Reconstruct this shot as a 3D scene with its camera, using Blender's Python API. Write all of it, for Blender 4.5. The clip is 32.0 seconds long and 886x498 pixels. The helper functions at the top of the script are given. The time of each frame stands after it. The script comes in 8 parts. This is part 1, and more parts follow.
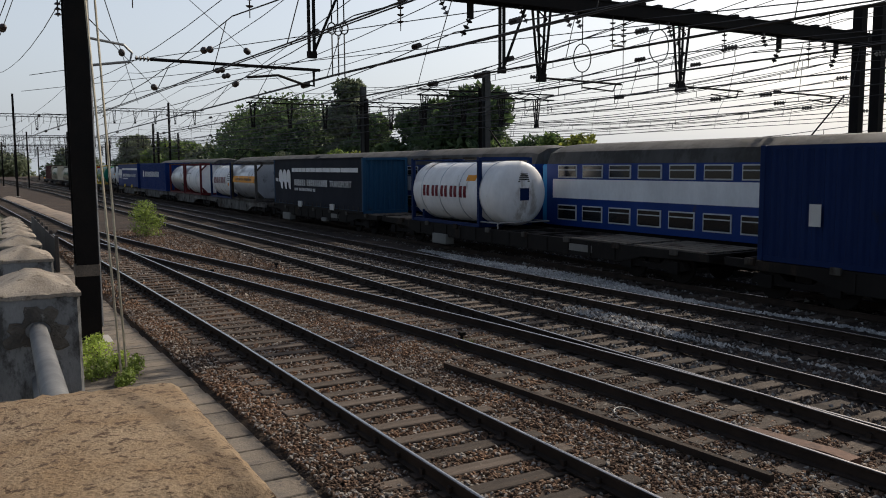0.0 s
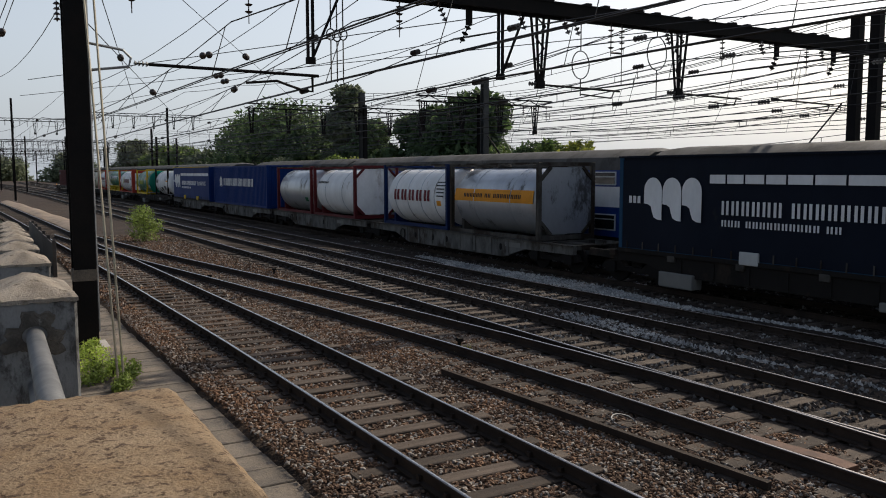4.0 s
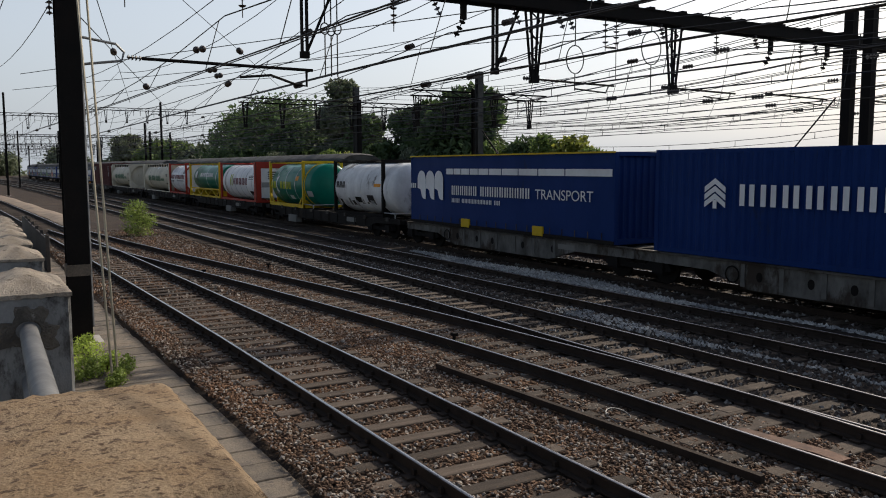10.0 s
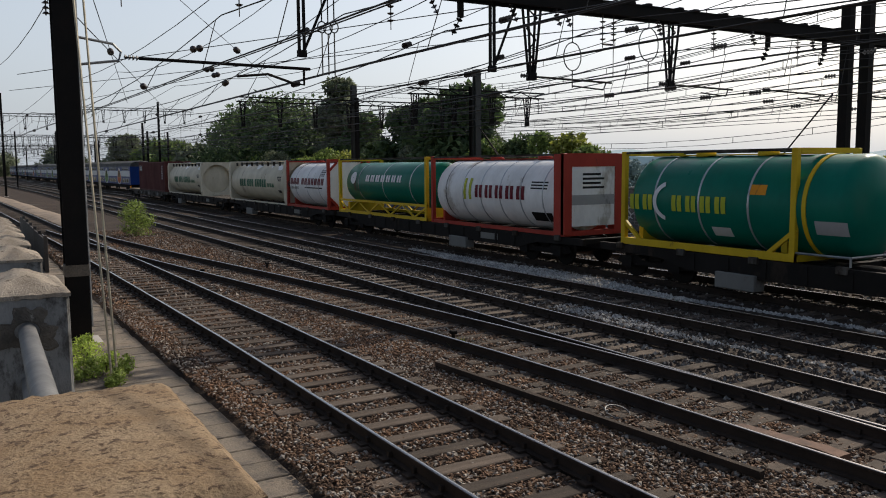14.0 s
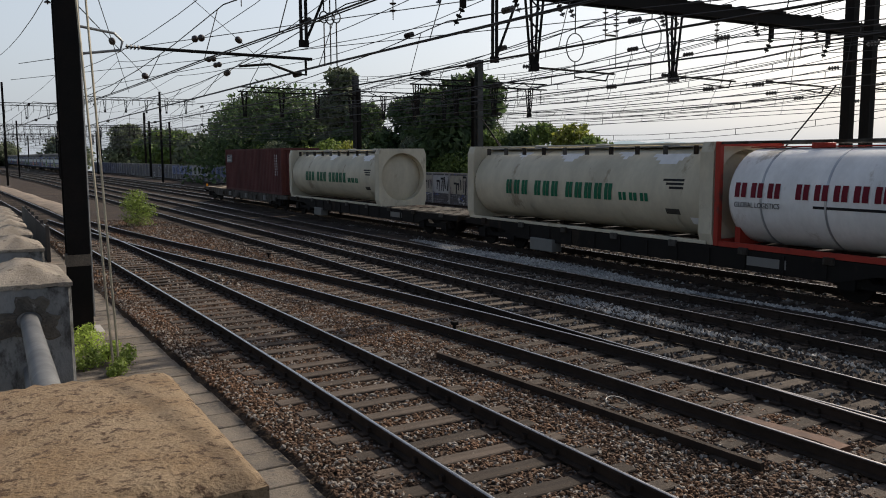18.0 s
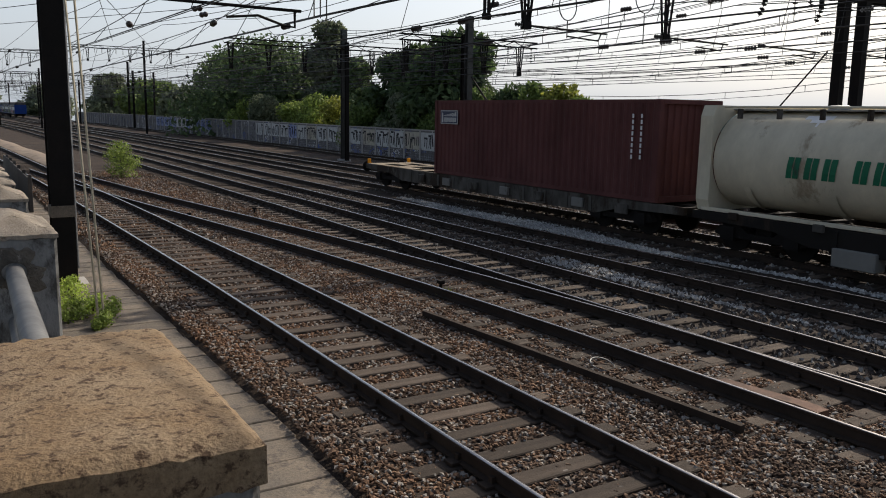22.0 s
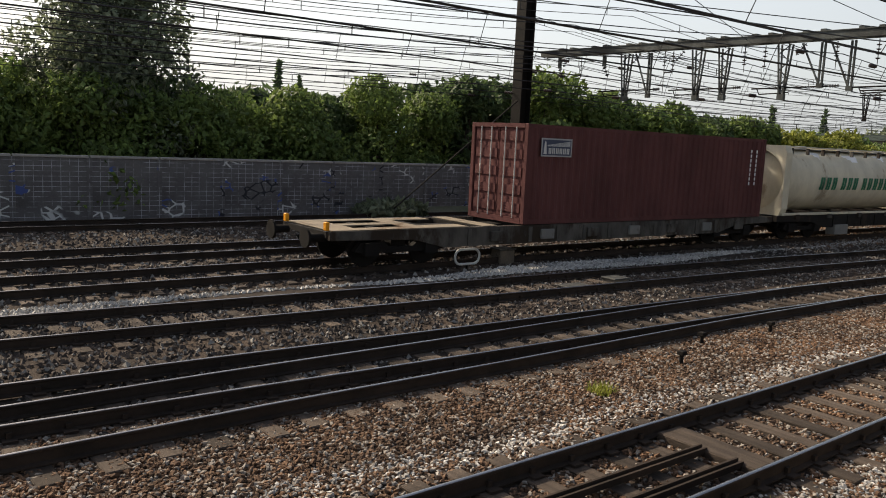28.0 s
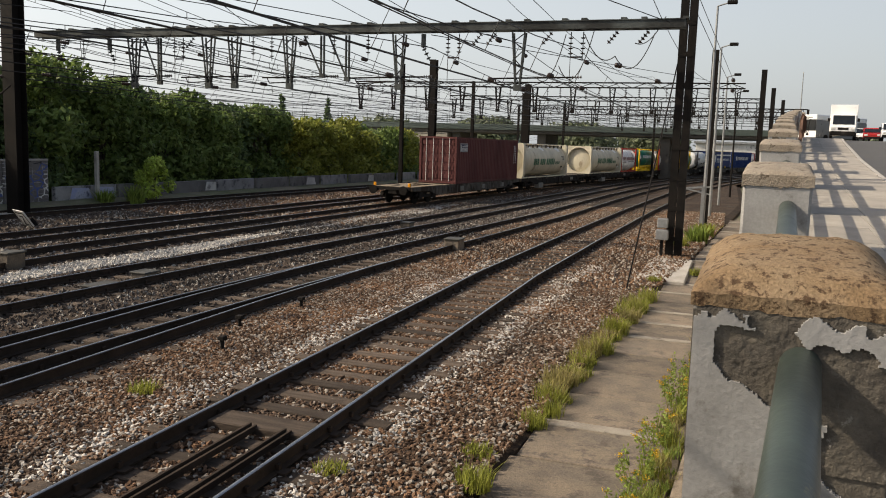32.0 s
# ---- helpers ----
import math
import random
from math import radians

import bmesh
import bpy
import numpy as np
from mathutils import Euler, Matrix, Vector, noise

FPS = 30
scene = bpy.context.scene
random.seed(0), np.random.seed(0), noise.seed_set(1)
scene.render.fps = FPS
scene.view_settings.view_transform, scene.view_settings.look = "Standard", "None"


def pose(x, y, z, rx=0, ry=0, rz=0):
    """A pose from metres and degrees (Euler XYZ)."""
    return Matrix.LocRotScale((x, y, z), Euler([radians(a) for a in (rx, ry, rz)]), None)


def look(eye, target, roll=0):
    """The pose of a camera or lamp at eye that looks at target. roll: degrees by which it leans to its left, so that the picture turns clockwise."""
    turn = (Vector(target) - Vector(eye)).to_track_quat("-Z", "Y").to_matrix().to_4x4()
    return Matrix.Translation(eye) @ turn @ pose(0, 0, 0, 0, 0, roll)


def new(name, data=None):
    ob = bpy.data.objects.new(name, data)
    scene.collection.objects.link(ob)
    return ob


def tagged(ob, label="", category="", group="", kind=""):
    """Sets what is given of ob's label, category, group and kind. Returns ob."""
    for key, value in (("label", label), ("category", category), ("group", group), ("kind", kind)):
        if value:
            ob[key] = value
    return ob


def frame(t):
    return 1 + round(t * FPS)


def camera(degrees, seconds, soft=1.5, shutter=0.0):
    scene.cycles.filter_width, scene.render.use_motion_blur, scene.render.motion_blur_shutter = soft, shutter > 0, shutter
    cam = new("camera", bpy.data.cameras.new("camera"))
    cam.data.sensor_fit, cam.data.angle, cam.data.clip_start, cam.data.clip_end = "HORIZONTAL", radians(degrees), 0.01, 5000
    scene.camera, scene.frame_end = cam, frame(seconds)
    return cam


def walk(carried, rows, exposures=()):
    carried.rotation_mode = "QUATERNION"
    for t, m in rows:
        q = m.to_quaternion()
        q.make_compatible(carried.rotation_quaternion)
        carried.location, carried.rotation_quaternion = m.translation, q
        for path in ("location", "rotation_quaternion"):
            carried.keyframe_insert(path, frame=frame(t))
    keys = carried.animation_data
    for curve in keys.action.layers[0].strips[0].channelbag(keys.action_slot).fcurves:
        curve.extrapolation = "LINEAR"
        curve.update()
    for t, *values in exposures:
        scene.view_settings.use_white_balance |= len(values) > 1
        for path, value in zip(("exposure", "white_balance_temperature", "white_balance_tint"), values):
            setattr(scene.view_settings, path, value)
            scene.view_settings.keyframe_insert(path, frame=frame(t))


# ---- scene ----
# ---- camera ----
cam = camera(56.9, 32.0, soft=1.0)
# seconds, eye, (yaw from +y to the left, pitch up, roll)
PATH = [
    (0, (-4.221, 0.472, 3.257), (-29.91, -5.82, -0.33)),
    (0.5, (-4.221, 0.472, 3.257), (-30.04, -5.99, 0.16)),
    (1, (-4.221, 0.472, 3.257), (-29.90, -6.12, 0.10)),
    (1.5, (-4.221, 0.472, 3.257), (-30.05, -5.98, 0.08)),
    (2, (-4.221, 0.472, 3.257), (-30.11, -5.78, 0.06)),
    (2.5, (-4.221, 0.472, 3.257), (-29.99, -5.76, 0.13)),
    (3, (-4.221, 0.472, 3.257), (-29.98, -5.49, 0.06)),
    (3.5, (-4.221, 0.472, 3.257), (-30.00, -5.37, -0.01)),
    (5.5, (-4.221, 0.472, 3.257), (-30.23, -5.58, -0.32)),
    (6, (-4.221, 0.472, 3.257), (-30.30, -5.82, 0.02)),
    (6.5, (-4.221, 0.472, 3.257), (-30.37, -5.89, 0.09)),
    (7, (-4.221, 0.472, 3.257), (-30.42, -5.92, -0.01)),
    (7.5, (-4.221, 0.472, 3.257), (-30.30, -5.82, -0.03)),
    (8, (-4.221, 0.472, 3.257), (-30.31, -5.75, -0.02)),
    (8.5, (-4.221, 0.472, 3.257), (-30.33, -5.65, -0.13)),
    (9, (-4.221, 0.472, 3.257), (-30.40, -5.69, -0.05)),
    (9.5, (-4.221, 0.472, 3.257), (-30.42, -5.81, 0.02)),
    (10, (-4.221, 0.472, 3.257), (-30.44, -5.77, -0.11)),
    (10.5, (-4.221, 0.472, 3.257), (-30.38, -5.62, -0.27)),
    (11, (-4.221, 0.472, 3.257), (-30.31, -5.63, -0.35)),
    (11.5, (-4.221, 0.472, 3.257), (-30.45, -5.72, -0.42)),
    (12, (-4.221, 0.472, 3.257), (-30.53, -5.72, -0.46)),
    (12.5, (-4.221, 0.472, 3.257), (-30.52, -5.86, -0.49)),
    (13, (-4.221, 0.472, 3.257), (-30.60, -5.92, -0.47)),
    (13.5, (-4.221, 0.472, 3.257), (-30.48, -5.91, -0.42)),
    (14, (-4.221, 0.472, 3.257), (-30.54, -5.91, -0.47)),
    (14.5, (-4.221, 0.472, 3.257), (-30.52, -6.05, -0.50)),
    (16.5, (-4.221, 0.472, 3.257), (-30.45, -6.42, -0.24)),
    (17, (-4.221, 0.472, 3.257), (-30.47, -6.37, -0.21)),
    (17.5, (-4.221, 0.472, 3.257), (-30.45, -6.35, -0.29)),
    (18, (-4.221, 0.472, 3.257), (-30.43, -6.54, -0.27)),
    (18.5, (-4.221, 0.472, 3.257), (-30.35, -6.60, -0.21)),
    (19, (-4.221, 0.472, 3.257), (-30.34, -6.73, -0.07)),
    (19.5, (-4.221, 0.472, 3.257), (-30.41, -6.98, 0.05)),
    (20, (-4.221, 0.472, 3.257), (-30.31, -7.38, 0.06)),
    (20.5, (-4.221, 0.472, 3.257), (-30.16, -7.72, 0.09)),
    (21, (-4.221, 0.472, 3.257), (-29.96, -8.34, 0.17)),
    (21.5, (-4.221, 0.472, 3.257), (-30.10, -9.18, 0.64)),
    (22, (-4.244, 0.519, 3.264), (-31.49, -9.46, 1.04)),
    (22.5, (-4.268, 0.566, 3.270), (-35.36, -9.17, 1.29)),
    (23, (-4.291, 0.614, 3.276), (-39.36, -8.73, 1.38)),
    (23.5, (-4.315, 0.661, 3.283), (-45.25, -8.15, 1.20)),
    (24, (-4.343, 0.650, 3.292), (-49.13, -7.92, 0.40)),
    (24.5, (-4.372, 0.639, 3.302), (-54.38, -7.92, -0.20)),
    (26.5, (-4.251, 0.121, 3.275), (-88.92, -7.18, 1.12)),
    (27, (-4.229, -0.010, 3.262), (-98.60, -7.72, 2.28)),
    (27.5, (-4.206, 0.179, 3.249), (-115.63, -7.82, 2.47)),
    (28, (-4.184, 0.208, 3.236), (-128.33, -7.76, 2.84)),
    (28.5, (-4.161, 0.237, 3.223), (-137.51, -7.37, 3.05)),
    (29, (-4.139, 0.266, 3.210), (-145.39, -6.87, 2.63)),
    (29.5, (-4.139, 0.266, 3.210), (-150.96, -6.77, 2.65)),
    (30, (-4.139, 0.266, 3.210), (-154.16, -6.48, 2.51)),
    (30.5, (-4.139, 0.266, 3.210), (-156.53, -6.43, 2.34)),
    (31, (-4.139, 0.266, 3.210), (-158.25, -6.91, 2.17)),
    (31.5, (-4.139, 0.266, 3.210), (-159.59, -7.20, 2.03)),
    (32, (-4.139, 0.266, 3.210), (-160.87, -7.22, 1.84)),
]


def aim(eye, yaw, pitch, roll):
    y, p = radians(yaw), radians(pitch)
    way = Vector((-math.sin(y) * math.cos(p), math.cos(y) * math.cos(p), math.sin(p)))
    return look(eye, Vector(eye) + way, roll)


walk(cam, [(t, aim(eye, *turn)) for t, eye, turn in PATH], exposures=[(0, 0.02, 6270, 10), (20, 0.03, 6270, 10), (22, 0.14, 6270, 10), (24, -0.04, 6300, 10), (26.5, 0.06, 6500, 10), (28, 0.46, 6850, 10), (32, 0.46, 6850, 10)])

# ---- world, sun ----
SUN_AZ, SUN_EL = 72.0, 36.0
world = bpy.data.worlds.new("world")
scene.world = world
world.use_nodes = True
wn = world.node_tree.nodes
sky = wn.new("ShaderNodeTexSky")
sky.sky_type = "NISHITA"
sky.sun_disc = False
sky.sun_elevation, sky.sun_rotation = radians(SUN_EL), radians(SUN_AZ)
sky.air_density, sky.dust_density, sky.ozone_density = 1.0, 4.5, 1.0
# thin high haze: the clear sky seen through a pale veil
veil = wn.new("ShaderNodeMix")
veil.data_type = "RGBA"
tcw = wn.new("ShaderNodeTexCoord")
sep = wn.new("ShaderNodeSeparateXYZ")
world.node_tree.links.new(tcw.outputs["Generated"], sep.inputs["Vector"])
thick = wn.new("ShaderNodeMapRange")  # haze thins out with height above the horizon
thick.interpolation_type = "SMOOTHSTEP"
thick.inputs["From Min"].default_value, thick.inputs["From Max"].default_value = 0.12, 0.6
thick.inputs["To Min"].default_value, thick.inputs["To Max"].default_value = 0.55, 0.05
world.node_tree.links.new(sep.outputs["Z"], thick.inputs["Value"])
world.node_tree.links.new(thick.outputs["Result"], veil.inputs["Factor"])
# the veil is brightest towards the sun, as forward-scattering haze is
toward = wn.new("ShaderNodeVectorMath")
toward.operation = "DOT_PRODUCT"
toward.inputs[1].default_value = (math.sin(radians(SUN_AZ)) * math.cos(radians(SUN_EL)), math.cos(radians(SUN_AZ)) * math.cos(radians(SUN_EL)), math.sin(radians(SUN_EL)))
world.node_tree.links.new(tcw.outputs["Generated"], toward.inputs[0])
gain = wn.new("ShaderNodeMapRange")
gain.inputs["From Min"].default_value, gain.inputs["From Max"].default_value = -0.5, 0.9
gain.inputs["To Min"].default_value, gain.inputs["To Max"].default_value = 5.2, 10.0
world.node_tree.links.new(toward.outputs["Value"], gain.inputs["Value"])
haze = wn.new("ShaderNodeVectorMath")
haze.operation = "SCALE"
haze.inputs[0].default_value = (0.93, 1.0, 1.07)
world.node_tree.links.new(gain.outputs["Result"], haze.inputs["Scale"])
world.node_tree.links.new(haze.outputs["Vector"], veil.inputs["B"])
world.node_tree.links.new(sky.outputs["Color"], veil.inputs["A"])
world.node_tree.links.new(veil.outputs["Result"], wn["Background"].inputs["Color"])
wn["Background"].inputs["Strength"].default_value = 0.105
sun_data = bpy.data.lights.new("sun", "SUN")
sun_data.energy, sun_data.angle, sun_data.color = 4.2, radians(0.6), (1.0, 0.88, 0.72)
sun = new("sun", sun_data)
_az, _el = radians(SUN_AZ), radians(SUN_EL)
sun.matrix_world = look((60 * math.sin(_az), 60 * math.cos(_az), 60 * math.tan(_el)), (0, 0, 0))

# ---- materials ----
def material(name, colour, rough=0.7, metal=0.0, second=None, scale=3.0, detail=6.0, spread=0.35, bump=0.15,
             fine=40.0, third=None, third_at=0.62, third_scale=1.2, per=0.0, streak=(1, 1, 1), spec=0.5, island=False, fineamp=0.25, mixc=None):
    """Colour with a second colour in large soft patches, fine grain, an optional third for stains, and relief."""
    m = bpy.data.materials.new(name)
    m.use_nodes = True
    nt = m.node_tree
    n, link = nt.nodes, nt.links.new
    b = n["Principled BSDF"]
    b.inputs["Roughness"].default_value, b.inputs["Metallic"].default_value = rough, metal
    b.inputs["Specular IOR Level"].default_value = spec
    tc = n.new("ShaderNodeTexCoord")
    mp = n.new("ShaderNodeMapping")
    mp.inputs["Scale"].default_value = streak
    link(tc.outputs["Object"], mp.inputs["Vector"])

    def noise_node(sc, det=6.0, ro=0.6):
        t = n.new("ShaderNodeTexNoise")
        t.inputs["Scale"].default_value, t.inputs["Detail"].default_value, t.inputs["Roughness"].default_value = sc, det, ro
        link(mp.outputs["Vector"], t.inputs["Vector"])
        return t

    def ramp(src, a, z):
        r = n.new("ShaderNodeMapRange")
        r.inputs["From Min"].default_value, r.inputs["From Max"].default_value = a, z
        link(src, r.inputs["Value"])
        return r.outputs["Result"]

    def mix(fac, a, c, mode="MIX"):
        x = n.new("ShaderNodeMix")
        x.data_type, x.blend_type = "RGBA", mode
        if isinstance(fac, float):
            x.inputs["Factor"].default_value = fac
        else:
            link(fac, x.inputs["Factor"])
        for sock, v in ((x.inputs["A"], a), (x.inputs["B"], c)):
            if isinstance(v, tuple):
                sock.default_value = (*v, 1)
            else:
                link(v, sock)
        return x.outputs["Result"]

    second = second or tuple(c * (1 - spread) for c in colour)
    big, small = noise_node(scale, detail), noise_node(fine, 4.0)
    col = mix(ramp(big.outputs["Fac"], 0.36, 0.64), colour, second)
    if third:
        st = noise_node(third_scale, 8.0, 0.7)
        col = mix(ramp(st.outputs["Fac"], third_at, third_at + 0.08), col, third)
    v = n.new("ShaderNodeMapRange")
    v.inputs["To Min"].default_value, v.inputs["To Max"].default_value = 1 - fineamp, 1 + fineamp
    link(small.outputs["Fac"], v.inputs["Value"])
    hs = n.new("ShaderNodeHueSaturation")
    link(v.outputs["Result"], hs.inputs["Value"])
    link(col, hs.inputs["Color"])
    col = hs.outputs["Color"]
    if per:
        if island:
            rnd = n.new("ShaderNodeNewGeometry").outputs["Random Per Island"]
        else:
            rnd = n.new("ShaderNodeObjectInfo").outputs["Random"]
        if mixc:
            col = mix(ramp(rnd, 0.74, 0.80), col, mixc)
        v2 = n.new("ShaderNodeMapRange")
        v2.inputs["To Min"].default_value, v2.inputs["To Max"].default_value = 1 - per, 1 + per
        link(rnd, v2.inputs["Value"])
        h2 = n.new("ShaderNodeHueSaturation")
        link(v2.outputs["Result"], h2.inputs["Value"])
        link(col, h2.inputs["Color"])
        col = h2.outputs["Color"]
    link(col, b.inputs["Base Color"])
    rr = n.new("ShaderNodeMapRange")
    rr.inputs["To Min"].default_value, rr.inputs["To Max"].default_value = max(0.05, rough - 0.12), min(1, rough + 0.12)
    link(big.outputs["Fac"], rr.inputs["Value"])
    link(rr.outputs["Result"], b.inputs["Roughness"])
    if bump:
        bp = n.new("ShaderNodeBump")
        bp.inputs["Strength"].default_value, bp.inputs["Distance"].default_value = bump, 0.02
        link(small.outputs["Fac"], bp.inputs["Height"])
        link(bp.outputs["Normal"], b.inputs["Normal"])
    return m


def leaf_material(name, colour, second, per=0.45):
    m = material(name, colour, 0.6, second=second, scale=0.35, fine=6.0, bump=0, per=per, island=True, spec=0.3)
    nt = m.node_tree
    b = nt.nodes["Principled BSDF"]
    tr = nt.nodes.new("ShaderNodeBsdfTranslucent")
    mx = nt.nodes.new("ShaderNodeMixShader")
    mx.inputs["Fac"].default_value = 0.42
    nt.links.new(b.inputs["Base Color"].links[0].from_socket, tr.inputs["Color"])
    out = nt.nodes["Material Output"]
    nt.links.new(b.outputs["BSDF"], mx.inputs[1])
    nt.links.new(tr.outputs["BSDF"], mx.inputs[2])
    nt.links.new(mx.outputs["Shader"], out.inputs["Surface"])
    return m


BALLAST = material("ballast", (0.058, 0.043, 0.033), 0.95, second=(0.036, 0.029, 0.025), scale=0.5, fine=26, bump=1.0, third=(0.10, 0.095, 0.087), third_at=0.6, third_scale=0.25, fineamp=0.85, spec=0.1)
STONE = material("ballast_stone", (0.185, 0.109, 0.066), 0.9, second=(0.098, 0.069, 0.051), scale=0.45, fine=30, bump=0.2, per=0.6, island=True, mixc=(0.19, 0.17, 0.147), spec=0.12)
SOOT_STONE = material("sooty_stone", (0.095, 0.075, 0.063), 0.9, second=(0.055, 0.048, 0.043), scale=0.4, fine=30, bump=0.2, per=0.5, island=True, mixc=(0.17, 0.16, 0.145), spec=0.15)
PALE_STONE = material("pale_stone", (0.52, 0.49, 0.445), 0.9, second=(0.29, 0.285, 0.275), scale=0.8, fine=30, bump=0.2, per=0.4, island=True, spec=0.2)
SLEEPER = material("sleeper_wood", (0.046, 0.035, 0.027), 0.9, second=(0.085, 0.066, 0.052), scale=1.5, fine=14, streak=(0.6, 6, 6), bump=0.5, per=0.45, spec=0.2)
RAIL = material("rail_steel", (0.042, 0.030, 0.023), 0.9, 0.0, second=(0.026, 0.020, 0.016), scale=2, fine=30, bump=0.2, spec=0.15)
SHINE = material("rail_head", (0.42, 0.40, 0.385), 0.2, 1.0, scale=3, spread=0.25, fine=20, bump=0.02)
CONCRETE = material("concrete", (0.40, 0.38, 0.35), 0.9, second=(0.28, 0.265, 0.24), scale=1.6, fine=25, bump=0.35, third=(0.12, 0.115, 0.10), third_at=0.6, third_scale=1.3)
SLAB = material("walkway_slab", (0.165, 0.131, 0.095), 0.9, second=(0.10, 0.085, 0.068), scale=1.8, fine=34, bump=0.5, per=0.25, third=(0.07, 0.058, 0.047), third_at=0.54, third_scale=2.6, fineamp=0.55)
WORN_SLAB = material("worn_slab", (0.27, 0.245, 0.205), 0.9, second=(0.19, 0.17, 0.14), scale=2.2, fine=34, bump=0.4, third=(0.11, 0.095, 0.08), third_at=0.55, third_scale=3)
LICHEN = material("lichen_stone", (0.175, 0.118, 0.066), 0.95, second=(0.225, 0.168, 0.108), scale=3.0, fine=70, bump=0.5, third=(0.066, 0.041, 0.024), third_at=0.52, third_scale=24, fineamp=0.65, spec=0.2)
ASPHALT = material("asphalt", (0.055, 0.055, 0.058), 0.85, second=(0.075, 0.073, 0.07), scale=0.6, fine=60, bump=0.3)
PAVING = material("paving", (0.33, 0.30, 0.26), 0.9, second=(0.26, 0.24, 0.21), scale=1.1, fine=40, bump=0.2, per=0.1)
EARTH = material("earth", (0.15, 0.13, 0.09), 0.95, second=(0.09, 0.10, 0.045), scale=0.4, fine=12, bump=0.5)
DARKMAST = material("mast_paint", (0.0085, 0.008, 0.0075), 0.8, 0.0, spec=0.12, second=(0.014, 0.0115, 0.010), scale=2, fine=18, bump=0.15, third=(0.026, 0.017, 0.012), third_at=0.68, third_scale=2.2)
GALV = material("galvanised_steel", (0.30, 0.31, 0.31), 0.55, 0.6, second=(0.22, 0.225, 0.23), scale=2, fine=20, bump=0.05)
WIRE = material("wire", (0.03, 0.028, 0.026), 0.6, 0.4, scale=5, bump=0)
INSUL = material("insulator", (0.035, 0.022, 0.018), 0.3, scale=6, bump=0)
BARK = material("bark", (0.07, 0.055, 0.04), 0.95, second=(0.045, 0.036, 0.028), scale=2, fine=14, streak=(3, 3, 0.6), bump=0.6)
LEAF_DARK = leaf_material("leaf_dark", (0.098, 0.143, 0.056), (0.054, 0.088, 0.033))
LEAF_MID = leaf_material("leaf_mid", (0.165, 0.225, 0.06), (0.09, 0.14, 0.04))
LEAF_BRIGHT = leaf_material("leaf_bright", (0.42, 0.52, 0.10), (0.28, 0.38, 0.07))
LEAF_YELLOW = leaf_material("leaf_yellow", (0.27, 0.28, 0.05), (0.17, 0.20, 0.04))
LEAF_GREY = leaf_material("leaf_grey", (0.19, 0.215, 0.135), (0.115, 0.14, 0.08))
LEAF_LIME = leaf_material("leaf_lime", (0.25, 0.32, 0.07), (0.15, 0.21, 0.045))
FLOWER = leaf_material("flower", (0.55, 0.36, 0.03), (0.45, 0.30, 0.03))
STRAW = leaf_material("straw", (0.32, 0.27, 0.11), (0.22, 0.21, 0.07))
WATER = material("river_water", (0.16, 0.19, 0.20), 0.12, scale=0.05, fine=0.6, bump=0.12, spread=0.1)
RUST = material("rust", (0.13, 0.062, 0.035), 0.9, second=(0.07, 0.038, 0.026), scale=3, fine=25, bump=0.3)
# distance haze is painted into this wood's pale blue-green base colour
HAZE_LEAF = material("haze_tinted_wood", (0.20, 0.26, 0.24), 0.95, second=(0.16, 0.215, 0.205), scale=0.05, fine=0.6, bump=0.0)
HILL = material("haze_tinted_hill", (0.13, 0.18, 0.20), 1.0, second=(0.10, 0.145, 0.15), scale=0.01, fine=0.08, bump=0.0)
_hill = HILL.node_tree.nodes["Principled BSDF"]  # distance haze put into the colour: a faint bluish emission on the hills
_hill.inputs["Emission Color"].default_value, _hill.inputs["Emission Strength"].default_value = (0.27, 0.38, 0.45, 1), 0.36


